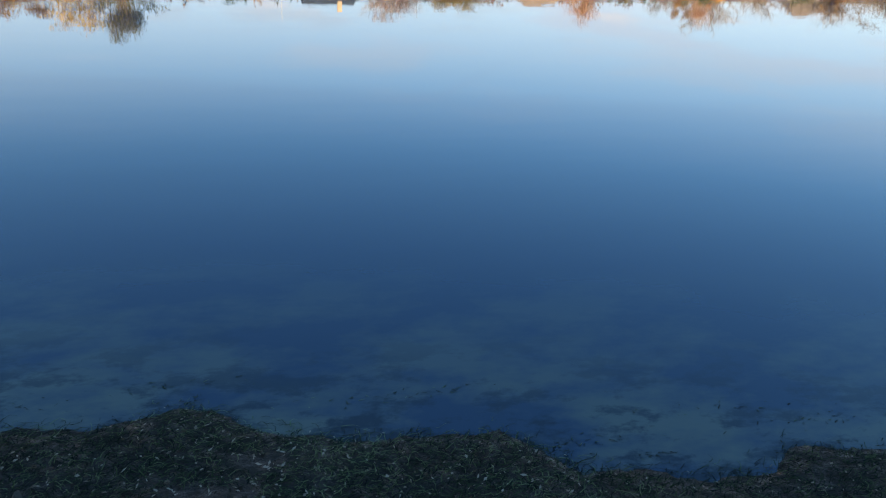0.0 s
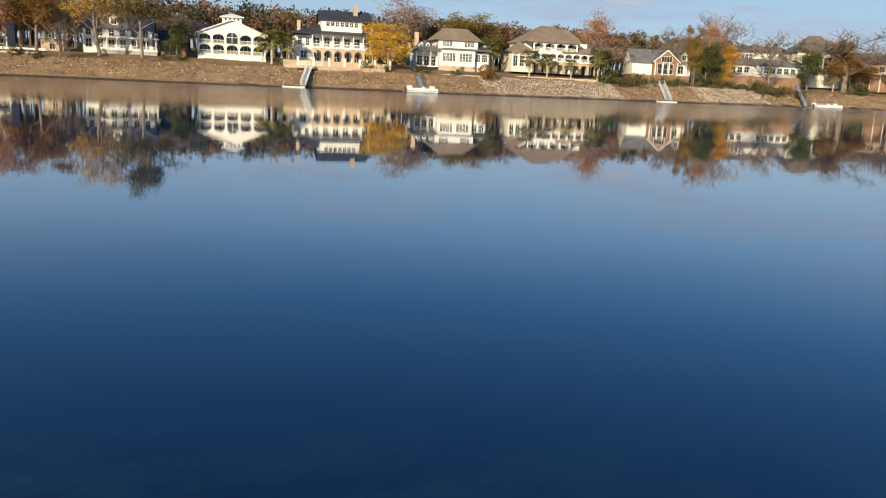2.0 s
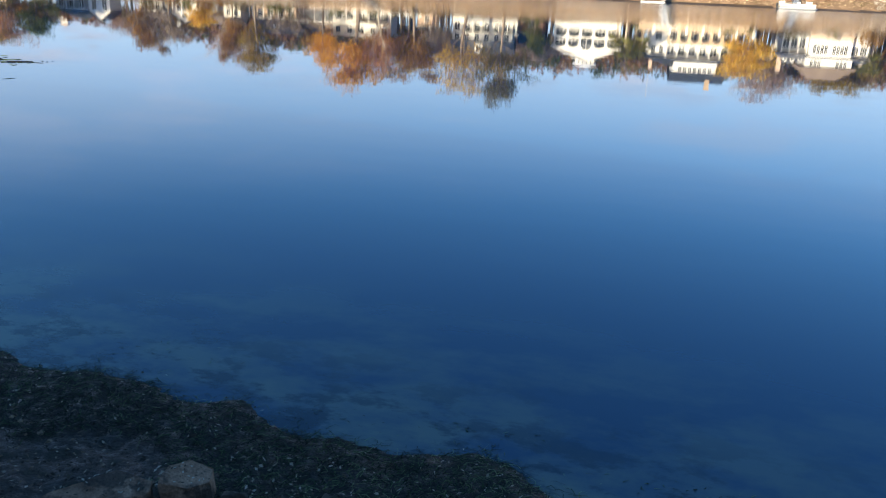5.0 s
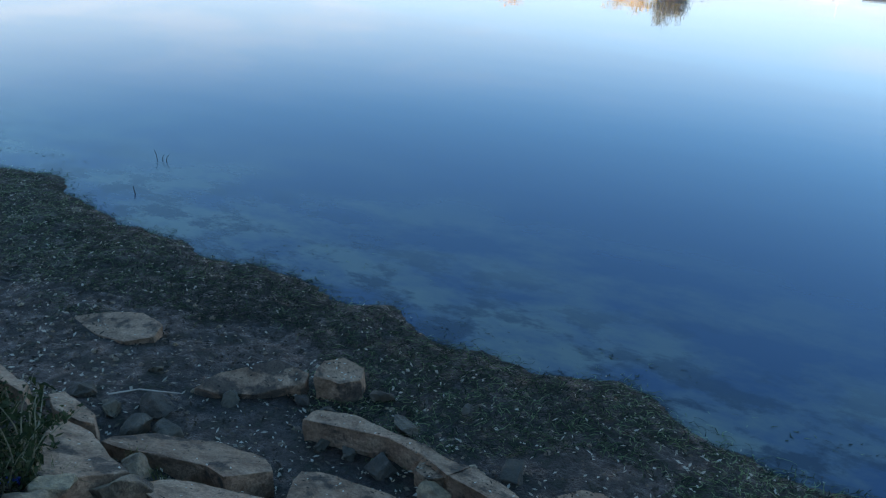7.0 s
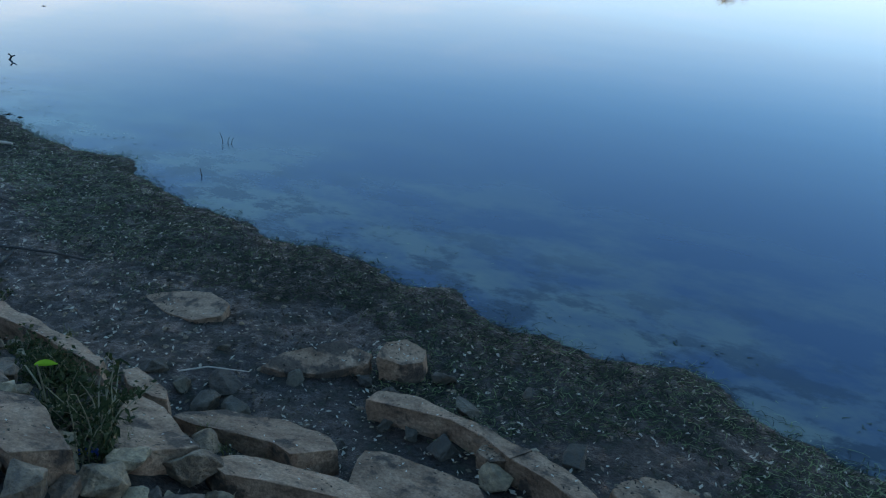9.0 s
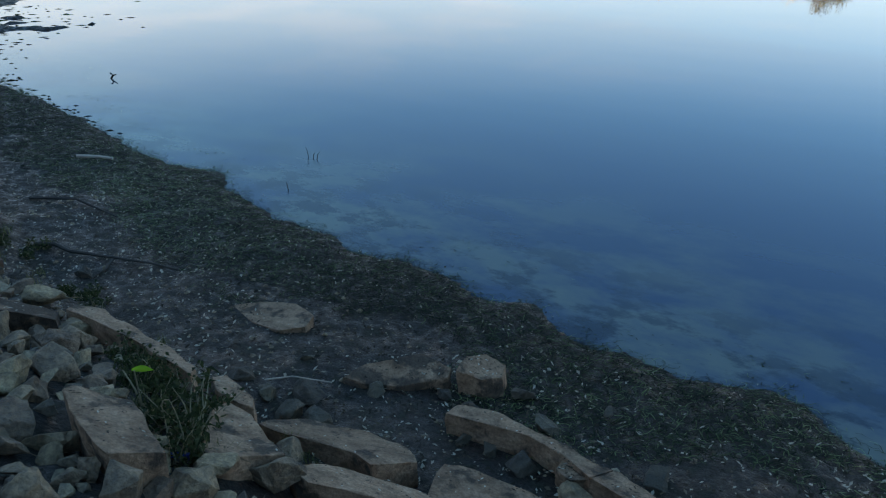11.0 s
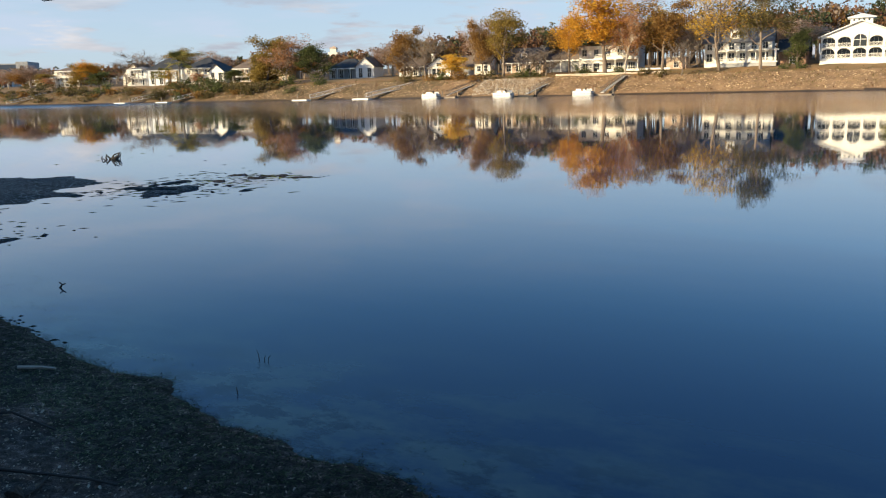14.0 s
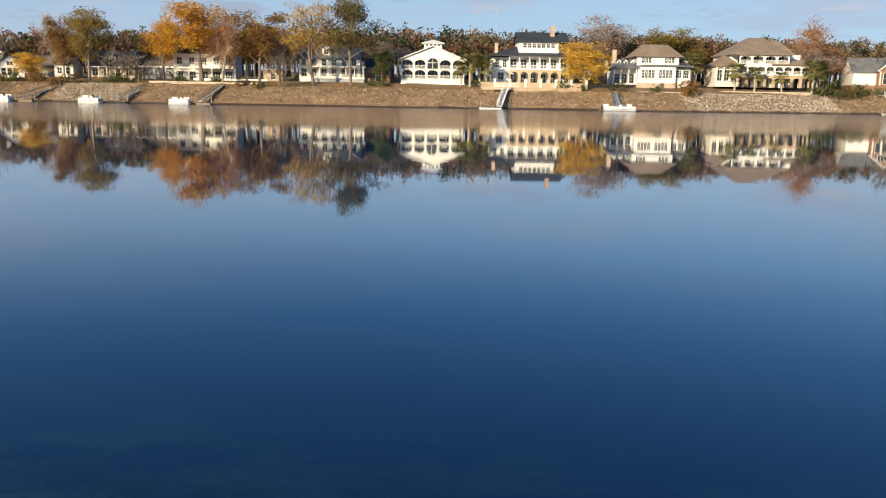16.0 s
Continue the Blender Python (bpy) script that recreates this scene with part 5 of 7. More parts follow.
# Up-river.
for row in (
    ("low_brown", -134.0, 234, 21.5, 5.6, 2.0), ("sapling", -128.0, 228, 14.5, 4.6, 0.0), ("bare", -121.5, 226, 24.0, 3.4, 1.0), ("gold", -110.5, 224, 12.0, 2.2, 0.0), ("green", -164.7, 226, 15.0, 3.4, 0.0),
    ("low_olive", -180.0, 221, 20.5, 7.4, 1.7), ("red", -174.0, 224, 19.0, 5.4, 2.4), ("low_olive", -185.0, 224, 15.0, 3.4, 0.4), ("orange", -300.0, 250, 18.6, 5.2, 0.4), ("low_olive", -303.0, 247, 16.0, 4.0, 2.0), ("green", -288.0, 244, 11.5, 3.4, 2.0), ("red", -328.0, 250, 11.0, 2.4, 0.6),
    ("bare", -283.0, 262, 26.5, 6.0, 1.2), ("bare", -294.5, 266, 21.5, 4.5, 2.2), ("bare", -272.0, 270, 20.0, 5.0, 0.1), ("pinkish", -350.0, 258, 17.0, 5.6, 0.4), ("low_brown", -359.0, 260, 15.5, 5.0, 0.4), ("low_olive", -340.0, 256, 13.0, 3.4, 0.4), ("low_brown", -398.0, 268, 15.5, 4.4, 1.1), ("low_olive", -436.0, 282, 21.0, 6.4, 2.1), ("low_brown", -444.0, 284, 20.0, 5.4, 0.7),
    ("low_brown", -486.0, 290, 21.5, 7.4, 0.0), ("low_olive", -500.0, 292, 22.0, 7.6, 2.7), ("low_olive", -474.0, 286, 17.0, 4.6, 1.7), ("pinkish", -372.0, 262, 16.0, 5.0, 1.2), ("pinkish", -240.0, 262, 19.0, 5.0, 0.3), ("olive", -262.0, 268, 21.0, 5.5, 0.1), ("pinkish", -148.0, 252, 18.0, 5.5, 0.2), ("bare", -247.0, 268, 21.5, 6.0, 1.9),
    ("brown", -190.0, 256, 15.0, 5.0, 0.9), ("brown", -126.0, 248, 16.0, 6.0, 1.8), ("pinkish", -202.0, 262, 17.0, 7.0, 2.9), ("sparse", -238.0, 236, 12.5, 2.4, 0.9), ("red", -221.0, 232, 10.0, 2.6, 0.2), ("green", -207.0, 236, 10.0, 2.8, 0.2), ("pinkish", -312.0, 256, 14.5, 5.0, 0.2), ("red", -384.0, 266, 13.0, 4.0, 1.2), ("sapling", -268.0, 240, 13.0, 3.4, 1.2),
):
    put(*row)
palm = make_palm(31)
palm.matrix_basis = pose(6.2, 226, height(6.2, 226)) @ Matrix.Scale(1.25, 4)
for x, y, s, turn in ((8.6, 224.5, 1.4, 60), (11.4, 226, 1.35, 140), (13.2, 225, 1.1, 200), (82.6, 229, 1.2, 20), (88.6, 230, 1.05, 80), (95.6, 228.5, 0.9, 150), (104.5, 229.5, 1.45, 10), (106.6, 231.5, 1.25, 250), (36.5, 226.5, 1.3, 33), (73.0, 236, 1.5, 190), (214.0, 262, 1.2, 0), (-231.3, 233, 2.0, 0), (-240, 234, 1.1, 90), (-246, 235, 0.9, 40)):
    copy_thing(palm, pose(x, y, height(x, y) - 0.1, 0, 0, turn) @ Matrix.Scale(s, 4))
BUSH = [make_bush(41, "green", "dense dark green bush on the bank"), make_bush(42, "scrub", "ragged olive-brown bush on the bank"), make_bush(43, "brown", "dry russet shrub on the bank")]
for b in BUSH:
    b.matrix_basis = pose(300 + 6 * BUSH.index(b), 290, height(300, 290))
for k, x, f, s in ((0, 106.8, 12, 2.3), (0, 108.4, 13, 1.9), (0, 117.5, 13, 1.6), (1, 112.5, 9, 1.3), (0, 128.5, 15, 1.3), (0, 135.0, 15, 1.3), (0, 121.0, 13, 1.7), (1, 115.5, 10, 1.5), (0, 132.0, 13, 1.5), (0, 139.0, 14, 1.2), (0, 145.0, 14, 1.5), (1, 152.0, 12, 1.4), (0, 160.0, 12, 1.6), (0, 165.0, 11, 1.8), (1, 168.0, 9, 1.8),
                    (0, 172.0, 10, 1.9), (1, 176.0, 7, 1.7), (2, 182.0, 9, 1.8), (1, 186.0, 6, 1.6), (0, 222.0, 13, 2.4), (0, 228.0, 14, 1.8), (2, 66.5, 9, 1.7), (2, 67.5, 12, 2.1), (0, 58.0, 13, 1.0), (1, 48.0, 13, 1.2), (0, 34.0, 13, 1.3), (0, 38.0, 12, 1.0), (0, 12.0, 15, 1.3),
                    (0, -14.0, 16, 1.0), (0, -18.0, 15, 0.9), (1, -52.0, 12, 1.1), (1, -47.0, 10, 1.0), (0, -60.0, 15, 1.2), (0, -70.0, 15, 1.5), (0, -84.0, 14, 1.5), (0, -88.0, 14, 1.4), (1, -97.0, 12, 1.4), (2, -101.0, 10, 1.3), (2, -106.0, 12, 1.6), (0, -112.0, 13, 1.4), (2, -116.0, 12, 1.3),
                    (1, -124.0, 11, 1.4), (0, -158.0, 12, 1.6), (1, -176.0, 8, 1.8), (1, -181.0, 6, 2.0), (1, -186.0, 5, 2.2), (1, -190.0, 6, 2.0), (1, -195.0, 7, 2.0), (0, -199.0, 8, 2.2), (0, -205.0, 9, 2.4), (0, -212.0, 9, 2.3), (1, -218.0, 8, 2.0), (0, -222.0, 10, 2.2), (2, -226.0, 12, 1.6),
                    (0, -262.0, 9, 2.2), (1, -280.0, 8, 2.2), (1, -300.0, 9, 2.6), (0, -330.0, 9, 2.4), (1, -345.0, 8, 2.4), (1, -390.0, 8, 3.0), (0, -420.0, 8, 3.0), (1, -455.0, 8, 3.0)):
    y = float(far_edge(np.array([x]))[0]) + f
    copy_thing(BUSH[k], pose(x, y, height(x, y) - 0.1, 0, 0, x * 37) @ Matrix.Diagonal((s, s, s * 0.95, 1)))

brush = random.Random(14)
for i in range(90):
    x = brush.uniform(-520, -165)
    y = float(far_edge(np.array([x]))[0]) + brush.uniform(1.8, 13.0)
    s = brush.uniform(0.9, 2.2)
    copy_thing(BUSH[brush.choice((1, 1, 2, 2, 0))], pose(x, y, height(x, y) - 0.1, 0, 0, i * 67) @ Matrix.Diagonal((s, s, s * 0.8, 1)))


def far_woods():
    """The wooded rise behind the houses: crowns of many colours, joined."""
    rng = random.Random(5)
    g = np.random.default_rng(5)
    kinds = ("dark_pine", "dull_russet", "dull_olive", "dull_grey", "brown", "hazed_pine")
    cen, spr, idx = [], [], []
    bm = bmesh.new()
    for i in range(1760):
        x = rng.uniform(-600, -140) if i >= 1500 else rng.uniform(-640, 420) if i % 4 == 0 else (rng.uniform(-150, 130) if i % 4 in (1, 2) else rng.uniform(60, 340))
        y = rng.uniform(264, 316) if i % 4 else rng.uniform(310, 430)
        y += max(0.0, x - 120) * 0.16 + max(0.0, -230 - x) * 0.22
        ground_z = height(x, y)
        rise = float(np.interp(x, [-620, -300, -200, -140, -30, 40, 90, 140, 260, 420], [8, 9, 10, 12.5, 17, 15, 15, 15.5, 15.5, 16]))
        tall = (rise + 1.6) * rng.uniform(0.74, 1.08)
        k = rng.choices(range(6), (24, 36, 10, 14, 10, 6))[0]
        rad = tall * (0.22 if k == 0 else 0.30)
        limb(bm, [Vector((x, y, ground_z - 0.5)), Vector((x + rng.gauss(0, 0.4), y, ground_z + tall * 0.45)), Vector((x + rng.gauss(0, 0.4), y, ground_z + tall * 0.75))], 0.28, 0.06, 4)
        mid = ground_z + tall * 0.60
        for c in range(24):
            lat, ang = math.asin(rng.uniform(-0.9, 1.0)), rng.uniform(0, 6.28)
            m = rng.uniform(0.45, 0.92)
            cen.append((x + math.cos(lat) * math.cos(ang) * rad * m, y + math.cos(lat) * math.sin(ang) * rad * m, mid + math.sin(lat) * tall * 0.37 * m))
            spr.append(rad * 0.17)
            idx.append(k)
    inner, outer = 7, 3
    v = np.concatenate([leaf_quads(cen, g, inner, spr, 0.82), leaf_quads(cen, g, outer, np.array(spr) * 1.3, 0.36)])
    me = quad_mesh("far_woods", v, [LEAF[k] for k in kinds], np.concatenate([np.repeat(np.array(idx), inner), np.repeat(np.array(idx), outer)]))
    tagged(new("far_woods", me), "mixed autumn woodland on the rise behind the houses", "woods", kind="stuff")
    st = new("far_trunks", mesh_of(bm, "far_trunks"))
    st.data.materials.append(BARK)
    tagged(st, "grey trunks of the woodland behind the houses", "woods", kind="stuff")


far_woods()


# ---- the far bank: stones, docks and boats ----
def bank_stones(name, spans, per_metre, mat, label, seed):
    rng = np.random.default_rng(seed)
    base = np.array([(1, 0, 0.1), (0.2, 0.9, 0), (-0.8, 0.5, 0.1), (-0.9, -0.4, 0), (-0.1, -1, 0.1), (0.75, -0.7, 0), (0.3, 0.1, 0.8), (-0.35, 0.1, 0.7)])
    tris = [(0, 1, 6), (1, 2, 7), (1, 7, 6), (2, 3, 7), (3, 4, 7), (4, 6, 7), (4, 5, 6), (5, 0, 6)]
    vs, fs = [], []
    for a, b in spans:
        n = int((b - a) * per_metre)
        x = rng.uniform(a, b, n)
        f = rng.uniform(0.9, 11.0, n)
        y = far_edge(x) + f
        z = land(x, y)
        size = 0.08 + 0.28 * rng.random(n) ** 2
        for i in range(n):
            c, s = math.cos(i * 1.7), math.sin(i * 1.7)
            p = base * rng.uniform(0.75, 1.25, (8, 3)) * size[i]
            q = np.stack([p[:, 0] * c - p[:, 1] * s + x[i], p[:, 0] * s + p[:, 1] * c + y[i], p[:, 2] + z[i] + 0.02], -1)
            o = len(vs)
            vs.extend(q.tolist())
            fs.extend([(t[0] + o, t[1] + o, t[2] + o) for t in tris])
    me = bpy.data.meshes.new(name)
    me.from_pydata(vs, [], fs)
    me.materials.append(mat)
    tagged(new(name, me), label, "stones", kind="stuff")


bank_stones("bank_stones", [(-130, 64), (104, 145), (168, 270), (-200, -130)], 36, RIPRAP_FAR, "loose brown riprap stones on the far bank", 3)
bank_stones("pale_bank_stones", [(64, 108), (138, 168), (-98, -78)], 80, RIPRAP_PALE, "pale grey riprap stones on the far bank", 4)


def dry_grass():
    """Tufts of dry grass and low brush over the far bank, past counting."""
    rng = random.Random(77)
    for name, kind, n, lo, hi, label in (("dry_grass", "dull_russet", 2300, 1.0, 12.5, "tufts of dry russet grass on the far bank"), ("pale_grass", "dull_olive", 3200, 1.6, 14.0, "tufts of tan and olive grass on the far bank")):
        cen = []
        for _ in range(n):
            x = rng.uniform(-520, 270) if rng.random() < 0.6 else rng.uniform(-520, -180)
            if 64 < x < 108 or 138 < x < 168 or -98 < x < -78:
                if rng.random() < 0.8:
                    continue
            y = float(far_edge(np.array([x]))[0]) + rng.uniform(lo, hi)
            cen.append(Vector((x, y, height(x, y) + 0.12)))
        me = leaf_mesh(name, cen, rng, 9, 0.42, 0.24, LEAF[kind], -0.6)
        tagged(new(name, me), label, "grass", kind="stuff")


dry_grass()


def gangway(x, top_x, top_z, run, label, float_x=None, wide=1.3, floor=VINYL):
    """A sloping aluminium gangway from a landing on the bank down to a floating dock."""
    e = float(far_edge(np.array([x]))[0])
    t = thing("floating_dock", pose(0, 0, 0), label, "dock", "docks along the far bank")
    a, b = Vector((x, e - 2.2, 0.75)), Vector((top_x, e + run, top_z))
    d = (b - a).normalized()
    side = d.cross(Vector((0, 0, 1))).normalized() * (wide / 2)
    bm = bmesh.new()
    n = 14
    for i in range(n):
        p, q = a.lerp(b, i / n), a.lerp(b, (i + 0.86) / n)
        v = [bm.verts.new(c) for c in (p - side, p + side, q + side, q - side)]
        w = [bm.verts.new(c.co - Vector((0, 0, 0.08))) for c in v]
        bm.faces.new(v)
        bm.faces.new(w[::-1])
        for k in range(4):
            bm.faces.new((w[k], w[(k + 1) % 4], v[(k + 1) % 4], v[k]))
    bmesh.ops.recalc_face_normals(bm, faces=bm.faces)
    part("ramp_deck", bm, METAL, t)
    for sgn in (-1, 1):
        bm = bmesh.new()
        up = Vector((0, 0, 1.05))
        beam(bm, a + side * sgn + up, b + side * sgn + up, 0.06)
        beam(bm, a + side * sgn, b + side * sgn, 0.08)
        for i in range(9):
            p = a.lerp(b, i / 8) + side * sgn
            beam(bm, p, p + up, 0.035)
            if i < 8:
                beam(bm, p, a.lerp(b, (i + 1) / 8) + side * sgn + up, 0.025)
        part("rail", bm, WHITE if floor is VINYL else DARK_METAL, t)
    fx = x if float_x is None else float_x
    part("float", boxes((fx - 3.0, fx + 2.4, e - 4.2, e - 1.9, 0.03, 0.3), (fx - 3.1, fx + 2.5, e - 4.3, e - 1.8, 0.3, 0.38)), floor, t)
    for px in (fx - 2.7, fx + 2.1):
        bm = bmesh.new()
        beam(bm, (px, e - 1.7, -1), (px, e - 1.7, 2.0), 0.13, 0.13, 8)
        part("pile", bm, DECK, t)
    part("landing", boxes((b.x - 1.4, b.x + 1.4, b.y, b.y + 2.6, b.z - 0.25, b.z), (b.x - 1.2, b.x - 1.0, b.y + 0.2, b.y + 0.4, b.z - 3.2, b.z - 0.25), (b.x + 1.0, b.x + 1.2, b.y + 0.2, b.y + 0.4, b.z - 3.2, b.z - 0.25)), DECK, t)
    return t


gangway(15.4, 17.9, 5.2, 9.5, "white floating dock with a steep gangway below the terrace", 13.4)
gangway(45.4, 46.4, 4.4, 9.0, "floating dock with a short steep gangway behind a boat", 45.4, 1.6, DECK)
gangway(122.6, 126.2, 5.4, 9.5, "white floating dock with a plank gangway on the pale stones", 122.0, 1.6)
gangway(181.5, 186.5, 7.2, 10.5, "floating dock with a dark-railed gangway", 184.5, 1.3, DECK)
gangway(-59.2, -56.5, 4.9, 10.0, "floating dock with a long slanting gangway", -58.6, 1.1, DECK)
gangway(-79.6, -76.6, 3.8, 9.0, "dark floating dock with a slanting gangway", -79.4, 1.1, DARK)
gangway(-103.6, -99.5, 3.9, 9.0, "floating dock with a pale slanting gangway", -102.6, 1.1, DECK)
for x, fx in ((-130.5, -131.0), (-151.0, -153.5), (-213.0, -216.5), (-234.0, -238.0), (-305.0, -312.0), (-340.0, -348.0), (-372.0, -380.0), (-400.0, -408.0)):
    gangway(x, x + 9.0, 3.6, 9.5, "small white floating dock with a slanting gangway", fx)


def pontoon_boat(x, out, long, label, top=True, turn=0.0):
    e = float(far_edge(np.array([x]))[0])
    t = thing("pontoon_boat", pose(x, e - out, 0, 0, 0, turn), label, "boat", "moored boats")
    w, l = 1.25, long / 2
    for s in (-1, 1):
        bm = bmesh.new()
        beam(bm, (-l, s * 0.85, 0.18), (l - 0.6, s * 0.85, 0.18), 0.33, 0.33, 10)
        beam(bm, (l - 0.6, s * 0.85, 0.18), (l, s * 0.85, 0.34), 0.33, 0.05, 10)
        part("pontoon", bm, METAL, t)
    part("deck", boxes((-l, l - 0.3, -w, w, 0.5, 0.62)), DECK, t)
    for y in (-w, w - 0.06):
        part("side_panel", boxes((-l + 0.1, l - 0.5, y, y + 0.06, 0.30, 1.20)), VINYL, t)
        bm = bmesh.new()
        beam(bm, (-l + 0.2, y + 0.03, 1.48), (l - 1.6, y + 0.03, 1.48), 0.022)
        for i in range(6):
            px = -l + 0.2 + (2 * l - 1.8) * i / 5
            beam(bm, (px, y + 0.03, 1.18), (px, y + 0.03, 1.48), 0.018)
        part("rail", bm, METAL, t)
    part("bow_panel", boxes((l - 0.56, l - 0.5, -w, w, 0.30, 1.20)), VINYL, t)
    part("stern_panel", boxes((-l + 0.1, -l + 0.16, -w, w, 0.30, 1.20)), VINYL, t)
    for x0 in (-l + 0.3, l - 2.2):
        part("seat", boxes((x0, x0 + 1.3, w - 0.7, w - 0.1, 0.62, 1.15), (x0, x0 + 1.3, w - 0.24, w - 0.1, 1.15, 1.75)), VINYL, t)
    part("console", boxes((-0.1, 0.5, -0.4, 0.4, 0.62, 1.65)), VINYL, t)
    part("windscreen", boxes((0.5, 0.56, -0.4, 0.4, 1.5, 2.0)), DARK, t)
    part("outboard_motor", boxes((-l - 0.45, -l - 0.05, -0.2, 0.2, 0.5, 1.35), (-l - 0.3, -l - 0.15, -0.08, 0.08, -0.4, 0.5)), DARK, t)
    if top:
        bm = bmesh.new()
        for y in (-w + 0.1, w - 0.1):
            beam(bm, (-0.6, y, 1.3), (-1.4, y, 2.35), 0.025)
            beam(bm, (-0.6, y, 1.3), (0.9, y, 2.35), 0.025)
        part("canopy_frame", bm, METAL, t)
        part("folded_canopy", boxes((-1.5, 1.0, -w + 0.05, w - 0.05, 2.33, 2.42)), DARK, t)
    return t


pontoon_boat(45.0, 5.0, 8.4, "white covered pontoon boat tied to a floating dock", False)
pontoon_boat(-63.2, 5.0, 5.4, "white pontoon boat with low rails and a raised frame", False)
pontoon_boat(-85.0, 5.0, 5.6, "white pontoon boat with a folded dark canopy", True)
pontoon_boat(-107.0, 5.0, 5.2, "white pontoon boat with upright rails", False)
pontoon_boat(188.0, 6.5, 11.0, "long white boat with a dark window band", True, 4)


def mast(x, y, z, tall, label, lights=False):
    t = thing("lattice_mast", pose(x, y, z), label, "mast")
    bm = bmesh.new()
    for a in (0, 2.1, 4.2):
        beam(bm, (0.5 * math.cos(a), 0.5 * math.sin(a), 0), (0.12 * math.cos(a), 0.12 * math.sin(a), tall), 0.09, 0.05)
    for i in range(int(tall / 3)):
        beam(bm, (-0.4, 0, 3 * i), (0.4, 0, 3 * i + 1.5), 0.04)
    part("pole", bm, METAL, t)
    if lights:
        part("floodlight_bank", boxes((-2.6, 2.6, -0.3, 0.3, tall - 1.0, tall + 1.0)), DARK_METAL, t)


mast(32.0, 470, 15, 40, "slender pale lattice mast above the woods")
mast(-719, 420, 8, 25, "tall floodlight mast with a bank of lamps", True)
mast(-640, 432, 12, 22, "thin roof-high aerial mast", False)


def garden_walls():
    for x, w, z0, z1, f, m, lab in ((57.0, 17.0, 4.0, 5.0, 12.5, CREAM, "low cream retaining wall along the lawn"), (-62.0, 30.0, 4.6, 5.6, 13.0, PINK_STUCCO, "low tan garden wall along the bank top"), (90.0, 26.0, 4.9, 5.5, 13.4, TAN_BRICK, "low stone wall above the pale riprap")):
        e = float(far_edge(np.array([x]))[0])
        t = thing("garden_wall", pose(x, e + f, 0), lab, "wall")
        part("wall", boxes((-w / 2, w / 2, 0, 0.4, z0 - 0.8, z1)), m, t)
        part("coping", boxes((-w / 2 - 0.05, w / 2 + 0.05, -0.06, 0.46, z1, z1 + 0.12)), CREAM, t)


garden_walls()


# ---- the near bank ----
def hull_rock(name, seed, sx=1.0, sy=0.8, sz=0.6, n=11, passes=2):
    """An angular quarried stone: a faceted hull with softened edges."""
    rng = random.Random(seed)
    bm = bmesh.new()
    for _ in range(n):
        v = Vector((rng.gauss(0, 1), rng.gauss(0, 1), rng.gauss(0, 1))).normalized() * rng.uniform(0.82, 1.05)
        bm.verts.new((max(-0.8, min(0.8, v.x)) * sx, max(-0.8, min(0.8, v.y)) * sy, max(-0.75, min(0.75, v.z)) * sz))
    got = bmesh.ops.convex_hull(bm, input=bm.verts)
    bmesh.ops.delete(bm, geom=[v for v in bm.verts if not v.link_faces], context="VERTS")
    bmesh.ops.dissolve_limit(bm, angle_limit=radians(14), verts=bm.verts, edges=bm.edges)
    bmesh.ops.bevel(bm, geom=list(bm.edges), offset=0.03, segments=1, affect="EDGES", profile=0.6)
    bmesh.ops.triangulate(bm, faces=bm.faces)
    for _ in range(passes):
        bmesh.ops.subdivide_edges(bm, edges=[e for e in bm.edges if e.calc_length() > 0.26], cuts=1)
        bmesh.ops.triangulate(bm, faces=bm.faces)
    for v in bm.verts:
        v.co += v.co.normalized() * (0.09 * noise.noise(v.co * 2.6 + Vector((seed, 0, 0))) + 0.05 * noise.noise(v.co * 7 + Vector((seed, 3, 0))))
    bmesh.ops.recalc_face_normals(bm, faces=bm.faces)
    return mesh_of(bm, name)


def broken_solid(bm, seed, fine, rough, bevel):
    """Chips the edges of a plain solid, cuts it into small facets and roughens them."""
    off = Vector((seed * 3.7, seed * 1.3, seed * 0.7))
    bmesh.ops.recalc_face_normals(bm, faces=bm.faces)
    bmesh.ops.bevel(bm, geom=list(bm.edges), offset=bevel, segments=1, affect="EDGES", profile=0.5)
    bmesh.ops.triangulate(bm, faces=bm.faces)
    for _ in range(5):
        long = [e for e in bm.edges if e.calc_length() > fine]
        if not long:
            break
        bmesh.ops.subdivide_edges(bm, edges=long, cuts=1)
        bmesh.ops.triangulate(bm, faces=bm.faces)
    bm.normal_update()
    move = {}
    for v in bm.verts:
        side = 1.0 - abs(v.normal.z)
        # ledges split along the grain, hollows, and a fine tooth
        ledge = noise.noise(Vector((v.co.x * 2.6, v.co.y * 5.2, v.co.z * 9)) + off)
        d = rough * (noise.noise(v.co * 5 + off) + 0.45 * noise.noise(v.co * 17 + off) - 1.1 * max(0.0, ledge - 0.1) + 0.8 * side * noise.noise(v.co * 9 - off))
        move[v] = v.normal * d + Vector((noise.noise(v.co * 6 - off), noise.noise(v.co * 6 + 2 * off), 0)) * rough * 0.7 * side
    for v, d in move.items():
        v.co += d
    bmesh.ops.recalc_face_normals(bm, faces=bm.faces)


